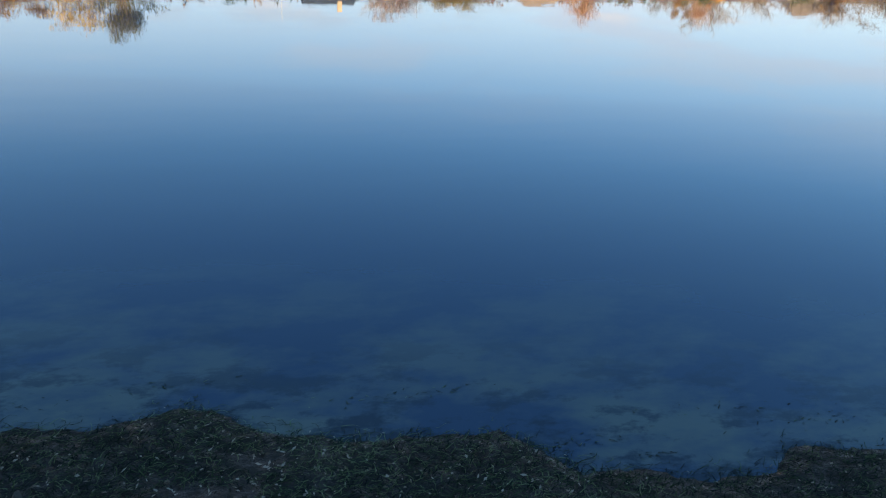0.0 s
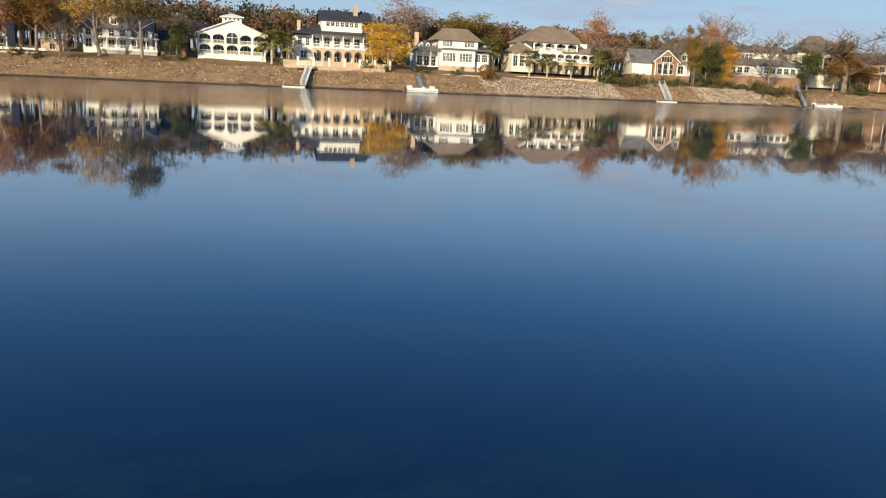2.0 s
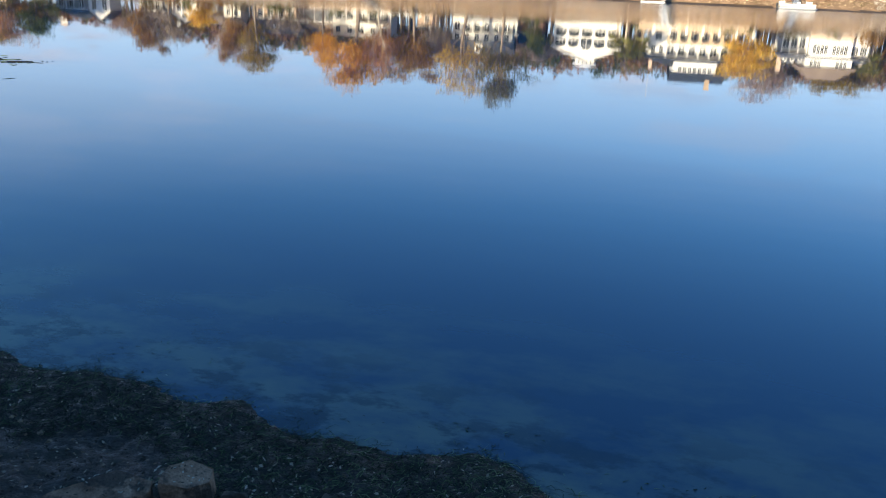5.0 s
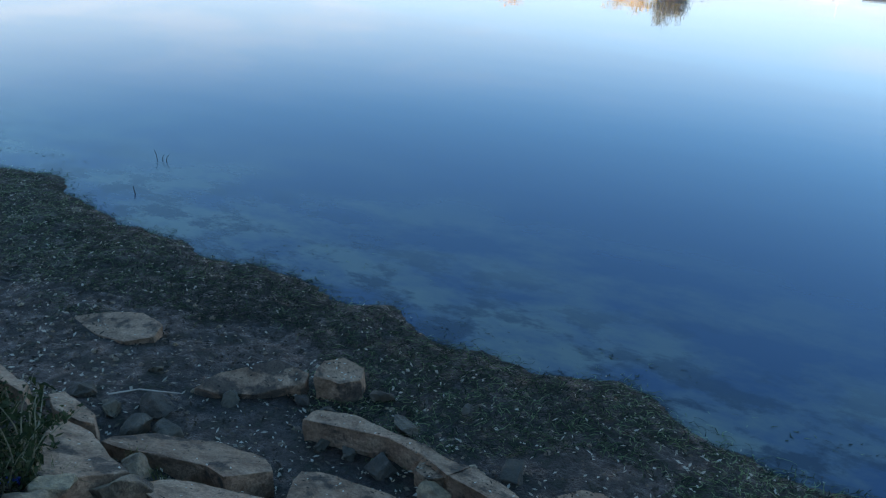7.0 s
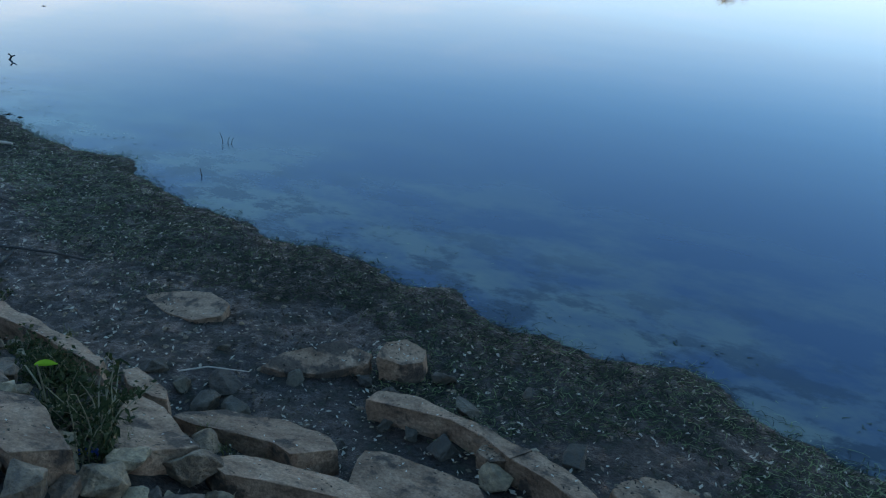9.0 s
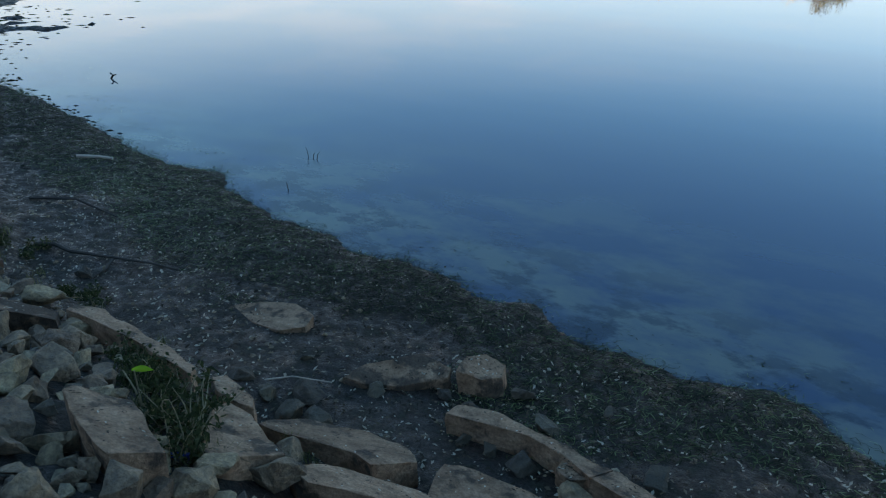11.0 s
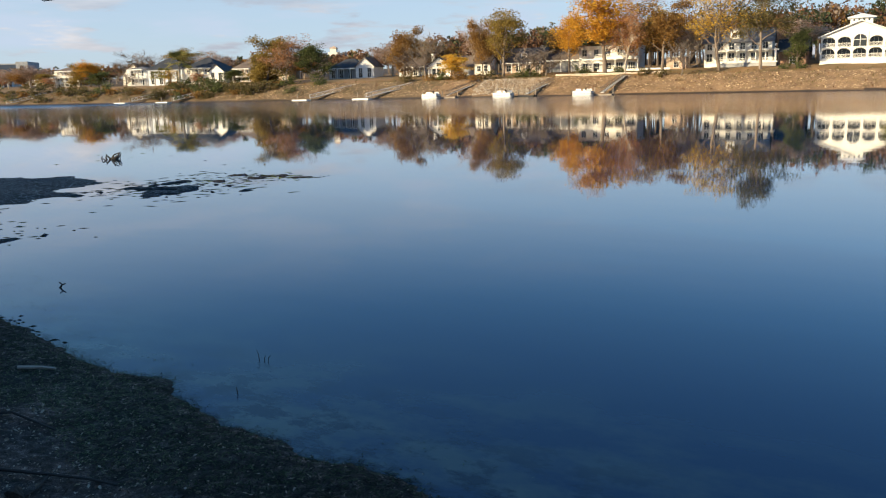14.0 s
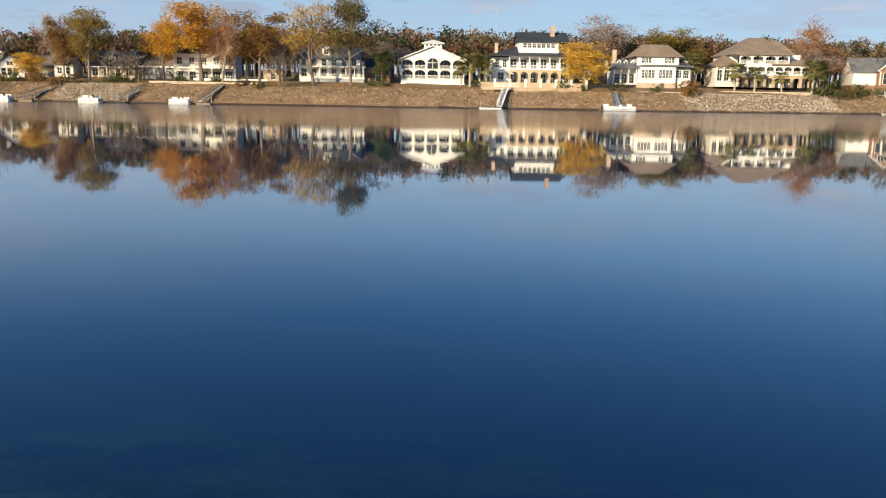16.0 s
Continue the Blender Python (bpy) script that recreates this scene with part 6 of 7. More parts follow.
def lay_slab(seed, place, slope, thick, corners, label="broken slab of tan concrete lying on the mud", mat=None, name="concrete_slab"):
    """A broken slab: the middle of its top, the top's slope along x and y, its thickness and the corners of its outline about that middle."""
    bm = bmesh.new()
    top = [bm.verts.new((x, y, slope[0] * x + slope[1] * y)) for x, y in corners]
    foot = [bm.verts.new((x * 1.01, y * 1.01, slope[0] * x + slope[1] * y - thick)) for x, y in corners]
    bm.faces.new(top)
    bm.faces.new(foot[::-1])
    for i in range(len(top)):
        j = (i + 1) % len(top)
        bm.faces.new((top[i], foot[i], foot[j], top[j]))
    broken_solid(bm, seed, 0.038, 0.014, 0.0025)
    ob = new(name, mesh_of(bm, name))
    ob.data.materials.append(mat or SLAB)
    ob.matrix_basis = pose(*place)
    TOPS.append((place, slope, corners))
    return tagged(ob, label, "slab", "rubble on the bank")


TOPS = []
TILT = "tilted slab of broken tan concrete among riprap"
lay_slab(4, (-3.60, 3.63, 0.238), (0.10, 0.05), 0.16, [(-0.42, 0.04), (-0.26, 0.17), (0.03, 0.22), (0.27, 0.13), (0.32, -0.01), (0.17, -0.13), (-0.10, -0.10)], "half-buried pale slab in dark mud")
lay_slab(5, (-2.42, 3.46, 0.27), (-0.20, 0.35), 0.13, [(-0.29, -0.20), (-0.21, -0.05), (0.06, 0.19), (0.27, 0.19), (0.28, 0.13), (0.05, -0.08), (-0.15, -0.17)], "tilted slab of mud-stained concrete", CAKED_SLAB)
lay_slab(6, (-1.46, 3.22, 0.34), (-0.01, -0.11), 0.22, [(-0.44, -0.06), (-0.43, 0.05), (-0.36, 0.11), (-0.16, 0.11), (0.22, 0.04), (0.53, -0.03), (0.45, -0.16), (0.26, -0.05), (0.05, 0.0), (-0.12, -0.02)], "long concrete beam lying on the mud")
lay_slab(13, (-0.75, 3.03, 0.36), (-0.03, -0.19), 0.24, [(-0.25, 0.02), (-0.17, 0.17), (0.06, 0.07), (0.26, -0.08), (0.16, -0.14), (-0.06, -0.04)], "pale-edged end of a broken concrete beam")
lay_slab(7, (-2.21, 2.56, 0.46), (0.02, -0.40), 0.24, [(-0.36, -0.15), (-0.37, -0.07), (-0.28, 0.11), (0.05, 0.23), (0.31, 0.21), (0.45, 0.09), (0.32, -0.12), (0.17, -0.06), (-0.03, -0.10), (-0.26, -0.15)], "long slab of stained concrete, its near edge undercut")
lay_slab(8, (-1.74, 2.25, 0.59), (-0.07, -0.39), 0.28, [(-0.35, -0.15), (-0.32, -0.03), (-0.16, 0.07), (0.09, 0.14), (0.28, 0.17), (0.36, 0.08), (0.29, 0.01), (-0.03, -0.10), (-0.20, -0.20)], TILT)
lay_slab(9, (-1.41, 2.68, 0.38), (-0.07, -0.18), 0.22, [(-0.18, -0.21), (-0.25, -0.02), (-0.27, 0.09), (-0.09, 0.13), (0.14, 0.15), (0.32, 0.16), (0.43, 0.03), (-0.10, -0.34)], "rough-topped slab of brown concrete in the mud")
lay_slab(2, (-2.37, 2.08, 0.76), (-0.05, -0.40), 0.28, [(0.04, -0.24), (-0.22, 0.04), (-0.32, 0.25), (-0.15, 0.22), (0.07, 0.10), (0.27, 0.02), (0.19, -0.16), (0.14, -0.27)], "pale tilted slab half hidden behind a leafy weed")
lay_slab(1, (-2.55, 1.60, 1.08), (-0.09, -0.39), 0.30, [(-0.32, 0.02), (-0.34, 0.07), (-0.13, 0.20), (0.04, 0.12), (0.25, 0.01), (0.33, -0.01), (0.22, -0.19), (0.12, -0.17), (-0.17, -0.07)], "smooth-topped tilted slab of tan concrete among riprap")
lay_slab(3, (-3.73, 2.57, 0.62), (-0.04, -0.40), 0.26, [(-0.55, -0.02), (-0.60, 0.07), (-0.46, 0.18), (0.10, 0.08), (0.57, -0.02), (0.68, -0.15), (0.47, -0.11), (0.10, -0.04), (-0.31, -0.01)], "long concrete beam along the foot of the riprap")
lay_slab(12, (-2.91, 2.57, 0.50), (-0.13, -0.38), 0.22, [(-0.19, 0.03), (-0.18, 0.12), (0.11, 0.04), (0.19, -0.05), (0.12, -0.08), (-0.06, -0.06)], "short broken end of a concrete beam")
lay_slab(10, (-4.38, 2.34, 0.73), (-0.09, -0.39), 0.24, [(-0.24, -0.06), (-0.12, 0.07), (0.11, 0.16), (0.23, 0.06), (0.06, -0.07), (-0.04, -0.17)], "dark damp slab under the riprap", CAKED_SLAB)
lay_slab(11, (-0.36, 3.27, 0.25), (-0.13, -0.02), 0.16, [(-0.14, -0.10), (-0.12, -0.02), (-0.02, 0.08), (0.08, 0.12), (0.30, 0.09), (-0.09, -0.17)])

ROCKS = [hull_rock("riprap_stone", 100 + i, 1.0, random.Random(i).uniform(0.65, 0.95), random.Random(i + 50).uniform(0.5, 0.8)) for i in range(14)]
for me in ROCKS:
    me.materials.append(ROCK)


SMALL = [hull_rock("small_stone", 300 + i, 1.0, 0.8, 0.65, 10, 0) for i in range(8)]
DAMP = []
for me in ROCKS:
    DAMP.append(me.copy())
    DAMP[-1].materials[0] = DARK_ROCK


def stone(i, x, y, r, up=0.25, label="angular grey riprap stone", damp=False):
    ob = new("riprap_stone", (DAMP if damp else ROCKS)[i % len(ROCKS)])
    ob.matrix_basis = pose(x, y, height(x, y) + r * up, (i * 47) % 50 - 25, (i * 31) % 40 - 20, (i * 73) % 360) @ Matrix.Scale(r * 1.25, 4)
    return tagged(ob, label, "stone", "riprap stones")


LOOSE = ((-3.18, 2.88, 0.080), (-2.92, 2.84, 0.069), (-2.73, 2.98, 0.115), (-2.71, 2.79, 0.092), (-2.54, 2.84, 0.096), (-3.03, 3.32, 0.046), (-2.46, 3.28, 0.070), (-2.11, 3.50, 0.056), (-1.78, 3.14, 0.055),
         (-1.61, 3.13, 0.057), (-1.38, 3.10, 0.095), (-1.46, 3.54, 0.080), (-1.71, 3.77, 0.080), (-0.75, 3.40, 0.079), (-1.92, 3.46, 0.060), (-5.27, 3.36, 0.07), (-1.2, 3.9, 0.05))
for i, (x, y, r) in enumerate(LOOSE):
    stone(i + 3, x, y, r * 1.05, 0.3, "dark loose stone lying on the mud", True)
stone(5, -1.05, 3.0, 0.10, 0.5, "rounded tan stone wedged under a broken beam")
block = lay_slab(78, (-1.96, 3.71, 0.31), (-0.30, 0.10), 0.18, [(-0.11, -0.12), (-0.13, 0.02), (-0.04, 0.12), (0.10, 0.14), (0.13, 0.03), (0.04, -0.09)], "angular brown stone block with one bright edge", None, "stone_block")
tagged(block, category="stone")
lay_slab(79, (-1.10, 3.10, 0.31), (0.05, -0.10), 0.16, [(-0.10, -0.01), (-0.10, 0.09), (0.08, -0.02), (0.0, -0.07)], "pale triangular shard of concrete beside a beam")
SLOPE = ((-2.12, 2.02, 0.133), (-2.22, 1.81, 0.115), (-2.48, 1.71, 0.110), (-2.19, 1.64, 0.111), (-4.17, 2.51, 0.150), (-4.15, 2.27, 0.103), (-3.87, 1.99, 0.095), (-3.38, 1.92, 0.165), (-2.79, 1.47, 0.120), (-2.66, 1.37, 0.077), (-2.45, 1.40, 0.068),
         (-2.43, 1.30, 0.067), (-2.22, 1.38, 0.118), (-2.33, 1.12, 0.102), (-2.93, 1.42, 0.108), (-2.76, 1.28, 0.077), (-2.2, 1.50, 0.073), (-3.16, 1.92, 0.085), (-3.12, 1.62, 0.086), (-3.20, 1.74, 0.081), (-3.38, 1.68, 0.106))
for i, (x, y, r) in enumerate(SLOPE):
    stone(i, x, y, r, 0.40)

# the riprap slope: stones packed over the bank, thinning out on the mud
rng = random.Random(21)
taken = [(-2.80, 1.68, 0.24), (-2.55, 1.62, 0.24), (-2.30, 1.52, 0.20), (-2.58, 2.28, 0.22), (-2.38, 2.08, 0.24), (-2.22, 1.92, 0.2), (-2.45, 2.52, 0.24), (-2.12, 2.60, 0.26), (-1.86, 2.66, 0.22), (-1.95, 2.18, 0.2), (-1.6, 2.30, 0.24), (-1.41, 2.68, 0.34),
         (-4.2, 2.60, 0.18), (-3.9, 2.62, 0.18), (-3.6, 2.60, 0.18), (-3.3, 2.50, 0.18), (-2.91, 2.57, 0.18), (-4.38, 2.34, 0.2), (-3.35, 2.26, 0.2), (-3.05, 2.18, 0.18), (-2.48, 1.86, 0.14), *SLOPE]
laid, rubble = 0, []
for i in range(30000):
    x, y = rng.uniform(-6.8, -0.6), rng.uniform(0.3, 3.3)
    s = float(near_edge(np.array([x]))[0]) - y
    if s < 2.62 + 0.25 * rng.random() or s > 3.9 + 0.5 * rng.random() or (x > -1.9 and rng.random() > (-0.5 - x) / 1.4) or x * x + y * y < 0.35 or (x > -1.5 and s < 3.0):
        continue
    r = rng.choice((0.055, 0.07, 0.085, 0.10, 0.12, 0.145)) if i < 5000 else rng.choice((0.04, 0.05, 0.06))
    if any((x - a) ** 2 + (y - b) ** 2 < (r * 0.70 + c * 0.68) ** 2 for a, b, c in taken):
        continue
    taken.append((x, y, r))
    lift = rng.uniform(0.15, 0.5)
    laid += 1
    if laid <= 265:
        stone(i, x, y, r, lift)
    else:
        rubble.append((SMALL[i % len(SMALL)], pose(x, y, height(x, y) + r * lift, i % 50 - 25, i % 37 - 18, i * 73 % 360) @ Matrix.Scale(r * 1.25, 4)))
    if laid >= 560:
        break
vs, fs = [], []
for me, m in rubble:
    o = len(vs)
    vs.extend(tuple(m @ v.co) for v in me.vertices)
    fs.extend([tuple(o + k for k in f.vertices) for f in me.polygons])
me = bpy.data.meshes.new("riprap_rubble")
me.from_pydata(vs, [], fs)
me.materials.append(RUBBLE)
tagged(new("riprap_rubble", me), "small grey-brown stones filling the riprap", "stones", kind="stuff")


def strips(name, rows, mat, label, category):
    """Thin bent strips lying about, joined: rows of points and half width."""
    vs, fs = [], []
    for pts, w in rows:
        n = len(vs)
        for k, p in enumerate(pts):
            d = (pts[min(k + 1, len(pts) - 1)] - pts[max(k - 1, 0)])
            u = Vector((-d.y, d.x, 0)).normalized() * w * (1 - 0.7 * k / (len(pts) - 1))
            vs += [tuple(p - u), tuple(p + u)]
        for k in range(len(pts) - 1):
            fs.append((n + 2 * k, n + 2 * k + 1, n + 2 * k + 3, n + 2 * k + 2))
    me = bpy.data.meshes.new(name)
    me.from_pydata(vs, [], fs)
    me.materials.append(mat)
    return tagged(new(name, me), label, category, kind="stuff")


WEED = leafy("stranded_weed", [(0.30, (0.006, 0.009, 0.006)), (0.52, (0.018, 0.029, 0.013)), (0.70, (0.062, 0.095, 0.040)), (0.86, (0.20, 0.26, 0.13))], (-0.26, 0.40))
LITTER = leafy("leaf_litter", [(0.2, (0.022, 0.019, 0.015)), (0.45, (0.040, 0.033, 0.024)), (0.58, (0.12, 0.10, 0.07)), (0.70, (0.46, 0.42, 0.34))], (-0.24, 0.34))


def scatter(n, seed, smin, smax, xr=(-13.5, 4.5)):
    r = np.random.default_rng(seed)
    x = r.uniform(*xr, n) if seed % 2 else np.clip(r.normal(-2.2, 4.0, n), *xr)
    s = r.uniform(smin, smax, n) + 0.08 * r.normal(size=n)
    y = near_edge(x) - s
    return x, y, np.maximum(land(x, y), 0.0), r


def stranded_weed():
    x, y, z, r = scatter(48000, 51, -0.02, 1.45)
    thick = grid_noise(x, y, 0.7, 14, 3)
    heap = np.clip(grid_noise(x, y, 0.3, 17, 2) + 0.15, 0, 1) * np.interp(near_edge(x) - y, [-0.05, 0.05, 0.35, 0.9], [0.3, 1.0, 0.7, 0.15])
    keep = (thick > np.interp(near_edge(x) - y, [0.5, 1.3], [-0.75, -0.10])) | (heap > 0.4)
    rows = []
    for px, py, pz, up in zip(x[keep], y[keep], z[keep], heap[keep]):
        a = r.normal(-0.25, 0.9)
        l = r.uniform(0.03, 0.13)
        c = r.normal(0, 0.6)
        pz = pz + 0.05 * up * r.random()
        pts = []
        for k in range(4):
            pts.append(Vector((px, py, pz + 0.004 + (0.018 * r.random() if k in (1, 2) else 0.002))))
            px, py, a = px + math.cos(a) * l / 3, py + math.sin(a) * l / 3, a + c
        rows.append((pts, r.uniform(0.0012, 0.0038)))
    strips("stranded_weed", rows, WEED, "matted dark green water weed stranded on the mud", "water weed")


def litter():
    vs, fs = [], []
    for n, seed, lo, hi, size in ((15000, 61, 0.0, 2.9, 0.012), (5200, 62, 0.3, 2.8, 0.017), (700, 64, 0.1, 4.2, 0.022)):
        x, y, z, r = scatter(n, seed, lo, hi)
        for px, py, pz in zip(x, y, z):
            a, s = r.uniform(0, 6.28), size * r.uniform(0.5, 1.4)
            u = Vector((math.cos(a), math.sin(a), r.normal(0, 0.25))) * s
            v = Vector((-math.sin(a), math.cos(a), r.normal(0, 0.25))) * s * r.uniform(0.25, 0.6)
            o = Vector((px, py, pz + 0.008 + 0.006 * r.random()))
            k = len(vs)
            vs += [tuple(o - u), tuple(o + v + Vector((0, 0, 0.003))), tuple(o + u), tuple(o - v)]
            fs.append((k, k + 1, k + 2, k + 3))
    # fallen leaves on the slabs
    r = np.random.default_rng(66)
    for (cx, cy, cz), (gx, gy), corners in TOPS:
        for _ in range(34):
            i, f = r.integers(len(corners)), r.random()
            (ax, ay), (bx, by) = corners[i], corners[(i + 1) % len(corners)]
            m = 0.92 * math.sqrt(r.random())
            px, py = (ax + (bx - ax) * f) * m, (ay + (by - ay) * f) * m
            a, q = r.uniform(0, 6.28), r.uniform(0.005, 0.014)
            u, v = Vector((math.cos(a), math.sin(a), gx * math.cos(a) + gy * math.sin(a))) * q, Vector((-math.sin(a), math.cos(a), gy * math.cos(a) - gx * math.sin(a))) * q * 0.4
            o = Vector((cx + px, cy + py, cz + gx * px + gy * py + 0.012))
            k = len(vs)
            vs += [tuple(o - u), tuple(o + v), tuple(o + u), tuple(o - v)]
            fs.append((k, k + 1, k + 2, k + 3))
    me = bpy.data.meshes.new("leaf_litter")
    me.from_pydata(vs, [], fs)
    me.materials.append(LITTER)
    tagged(new("leaf_litter", me), "scattered pale and brown leaf and shell litter on mud", "litter", kind="stuff")


stranded_weed()
litter()


def stick(points, r0, r1, label, name="driftwood_branch", mat=DRIFTWOOD):
    bm = bmesh.new()
    limb(bm, [Vector(p) for p in points], r0, r1, 6)
    ob = new(name, mesh_of(bm, name))
    ob.data.materials.append(mat)
    return tagged(ob, label, "branch")


def on_mud(x, y, up=0.02):
    return (x, y, max(height(x, y), 0) + up)


stick([on_mud(-6.02, 3.46, 0.03), on_mud(-5.9, 3.56, 0.05), on_mud(-5.72, 3.56, 0.05), on_mud(-5.5, 3.66, 0.03), on_mud(-5.3, 3.66, 0.045), on_mud(-5.05, 3.82, 0.03), on_mud(-4.85, 3.90, 0.01)], 0.020, 0.008, "long dark fallen branch on the mud")
stick([on_mud(-5.3, 3.65, 0.03), on_mud(-5.22, 3.5, 0.03), on_mud(-5.2, 3.36, 0.01)], 0.012, 0.006, "short dark twig on the mud")
stick([on_mud(-7.2, 4.2, 0.02), on_mud(-6.7, 4.35, 0.05), on_mud(-6.2, 4.40, 0.02)], 0.018, 0.008, "dark fallen twig on the mud")
stick([on_mud(-2.95, 2.85, 0.10), on_mud(-2.82, 2.95, 0.13), on_mud(-2.62, 3.06, 0.13)], 0.005, 0.003, "thin pale stick among stones", "stick", PALE_BARK)
stick([on_mud(-8.2, 5.45, 0.03), on_mud(-8.0, 5.6, 0.03), on_mud(-7.85, 5.66, 0.02)], 0.022, 0.016, "pale broken stick on the mud", "stick", PALE_BARK)
stick([(-11.62, 8.62, -0.03), (-11.58, 8.66, 0.055), (-11.62, 8.64, 0.09)], 0.018, 0.012, "dark bent twig standing out of the water", "twig")
stick([(-11.58, 8.66, 0.05), (-11.50, 8.66, 0.075)], 0.013, 0.008, "dark bent twig standing out of the water", "twig")
for dx, dz, lean in ((0, 0.12, -0.04), (0.06, 0.08, 0.04), (0.11, 0.09, 0.06)):
    stick([(-6.1 + dx, 7.05, -0.05), (-6.1 + dx + lean * 0.4, 7.05, dz * 0.6), (-6.1 + dx + lean, 7.05, dz)], 0.005, 0.002, "thin dead reed standing in shallow water", "reed")
stick([(-5.6, 6.1, -0.03), (-5.62, 6.1, 0.08)], 0.006, 0.003, "thin dead reed standing in shallow water", "reed")


def snag():
    t = thing("snag", pose(-32.7, 28.1, 0), "dark tangled snag of dead branches standing in the river", "dead branch")
    rng = random.Random(8)
    for i in range(17):
        bm = bmesh.new()
        limb(bm, bent(rng, (rng.gauss(0, 0.2), rng.gauss(0, 0.12), -0.3), (rng.gauss(0.25, 0.6), rng.gauss(0, 0.4), 0.8), rng.uniform(0.5, 1.0), 5, 0.35), 0.085, 0.02, 5)
        part("branch", bm, DRIFTWOOD, t)


snag()


# plants rooted between the slabs
GREEN = leafy("weed_leaves", [(0.2, (0.014, 0.022, 0.008)), (0.5, (0.034, 0.046, 0.016)), (0.8, (0.095, 0.09, 0.038))])
LIME = leafy("fresh_leaf", [(0.2, (0.16, 0.34, 0.02)), (0.5, (0.24, 0.45, 0.03)), (0.8, (0.34, 0.55, 0.05))])
STRAW = surface("dry_stems", (0.12, 0.10, 0.06), (0.24, 0.20, 0.12), 6.0, 60.0, bump=0.2)


def weed_plant(x, y, seed, tall, stems, label, leaf=0.022, z=None, per=7, lean=(0.0, 0.0)):
    rng = random.Random(seed)
    t = thing("weed_plant", pose(x, y, height(x, y) if z is None else z), label, "plant")
    sm, cen = bmesh.new(), []
    for i in range(stems):
        p = bent(rng, (rng.gauss(0, 0.05), rng.gauss(0, 0.05), -0.03), (rng.gauss(lean[0], 0.45), rng.gauss(lean[1], 0.45), 1), tall * rng.uniform(0.6, 1.1), 6, 0.18, 0.0)
        limb(sm, p, 0.005, 0.002, 4)
        cen += p[2:]
    tagged(part("stalk_tangle", sm, STRAW, t), kind="stuff")
    tagged(part("foliage", leaf_mesh("foliage", cen, rng, per, 0.030, leaf, GREEN, 0.4), None, t), kind="stuff")
    return t


def drooping_weed(x, y, seed, tall, stems, label, lean):
    """A tall weed whose long pointed leaves hang folded along its stems."""
    rng = random.Random(seed)
    t = thing("weed_plant", pose(x, y, height(x, y)), label, "plant")
    sm, lm = bmesh.new(), bmesh.new()
    for i in range(stems):
        p = bent(rng, (rng.gauss(0, 0.03), rng.gauss(0, 0.03), -0.03), (rng.gauss(lean[0], 0.22), rng.gauss(lean[1], 0.22), 1), tall * rng.uniform(0.75, 1.1), 7, 0.12, -0.03)
        limb(sm, p, 0.006, 0.002, 5)
        for q in p[2:]:
            for _ in range(2):
                a, l = rng.uniform(0, 6.28), rng.uniform(0.040, 0.085)
                d = Vector((math.cos(a), math.sin(a), rng.uniform(-1.5, 0.1))).normalized()
                u = d.cross(Vector((0, 0, 1))).normalized() * l * rng.uniform(0.14, 0.22)
                sag, r = Vector((0, 0, -0.25 * l)), Vector((0, 0, 0.10 * l))
                o = q + Vector((rng.gauss(0, 0.01), rng.gauss(0, 0.01), rng.gauss(0, 0.02)))
                root, tip = lm.verts.new(o), lm.verts.new(o + d * l + sag)
                m = [lm.verts.new(o + d * l * 0.45 + k) for k in (u + r, -u + r, sag * 0.2)]
                lm.faces.new((root, m[0], m[2]))
                lm.faces.new((root, m[2], m[1]))
                lm.faces.new((m[0], tip, m[2]))
                lm.faces.new((m[2], tip, m[1]))
    tagged(part("stalk_tangle", sm, STRAW, t), kind="stuff")
    tagged(part("foliage", lm, GREEN, t), kind="stuff")


LEAFY = "leafy dark green weed growing between concrete slabs"
drooping_weed(-2.52, 1.92, 70, 0.46, 6, "tall wilting weed with drooping leaves between slabs", (-0.15, 0.2))
drooping_weed(-2.44, 1.84, 77, 0.34, 4, "wilting weed with hanging leaves over a slab", (0.25, 0.25))
weed_plant(-2.62, 2.0, 71, 0.36, 12, LEAFY, 0.026, None, 3)
weed_plant(-2.74, 2.06, 72, 0.32, 12, LEAFY, 0.028, None, 4)
LOW = "low tangle of green weed behind a beam"
for i, (x, y, tall, n) in enumerate(((-2.96, 2.14, 0.20, 20), (-3.10, 2.24, 0.18, 20), (-3.26, 2.30, 0.17, 18), (-3.42, 2.36, 0.16, 18), (-3.58, 2.42, 0.14, 16), (-2.86, 2.28, 0.20, 16), (-3.20, 2.14, 0.16, 14))):
    weed_plant(x, y, 73 + 11 * i, tall * 0.8, n, LOW, 0.020, None, 5)
weed_plant(-2.40, 1.78, 76, 0.30, 10, "drying green weed with straw stems", 0.020)
for i, (x, y) in enumerate(((-5.1, 3.05), (-4.9, 3.1), (-4.75, 3.0), (-5.9, 3.3), (-6.1, 3.2), (-6.0, 3.45))):
    weed_plant(x, y, 80 + i, 0.10, 10, "low patch of green weed on the mud", leaf=0.018)


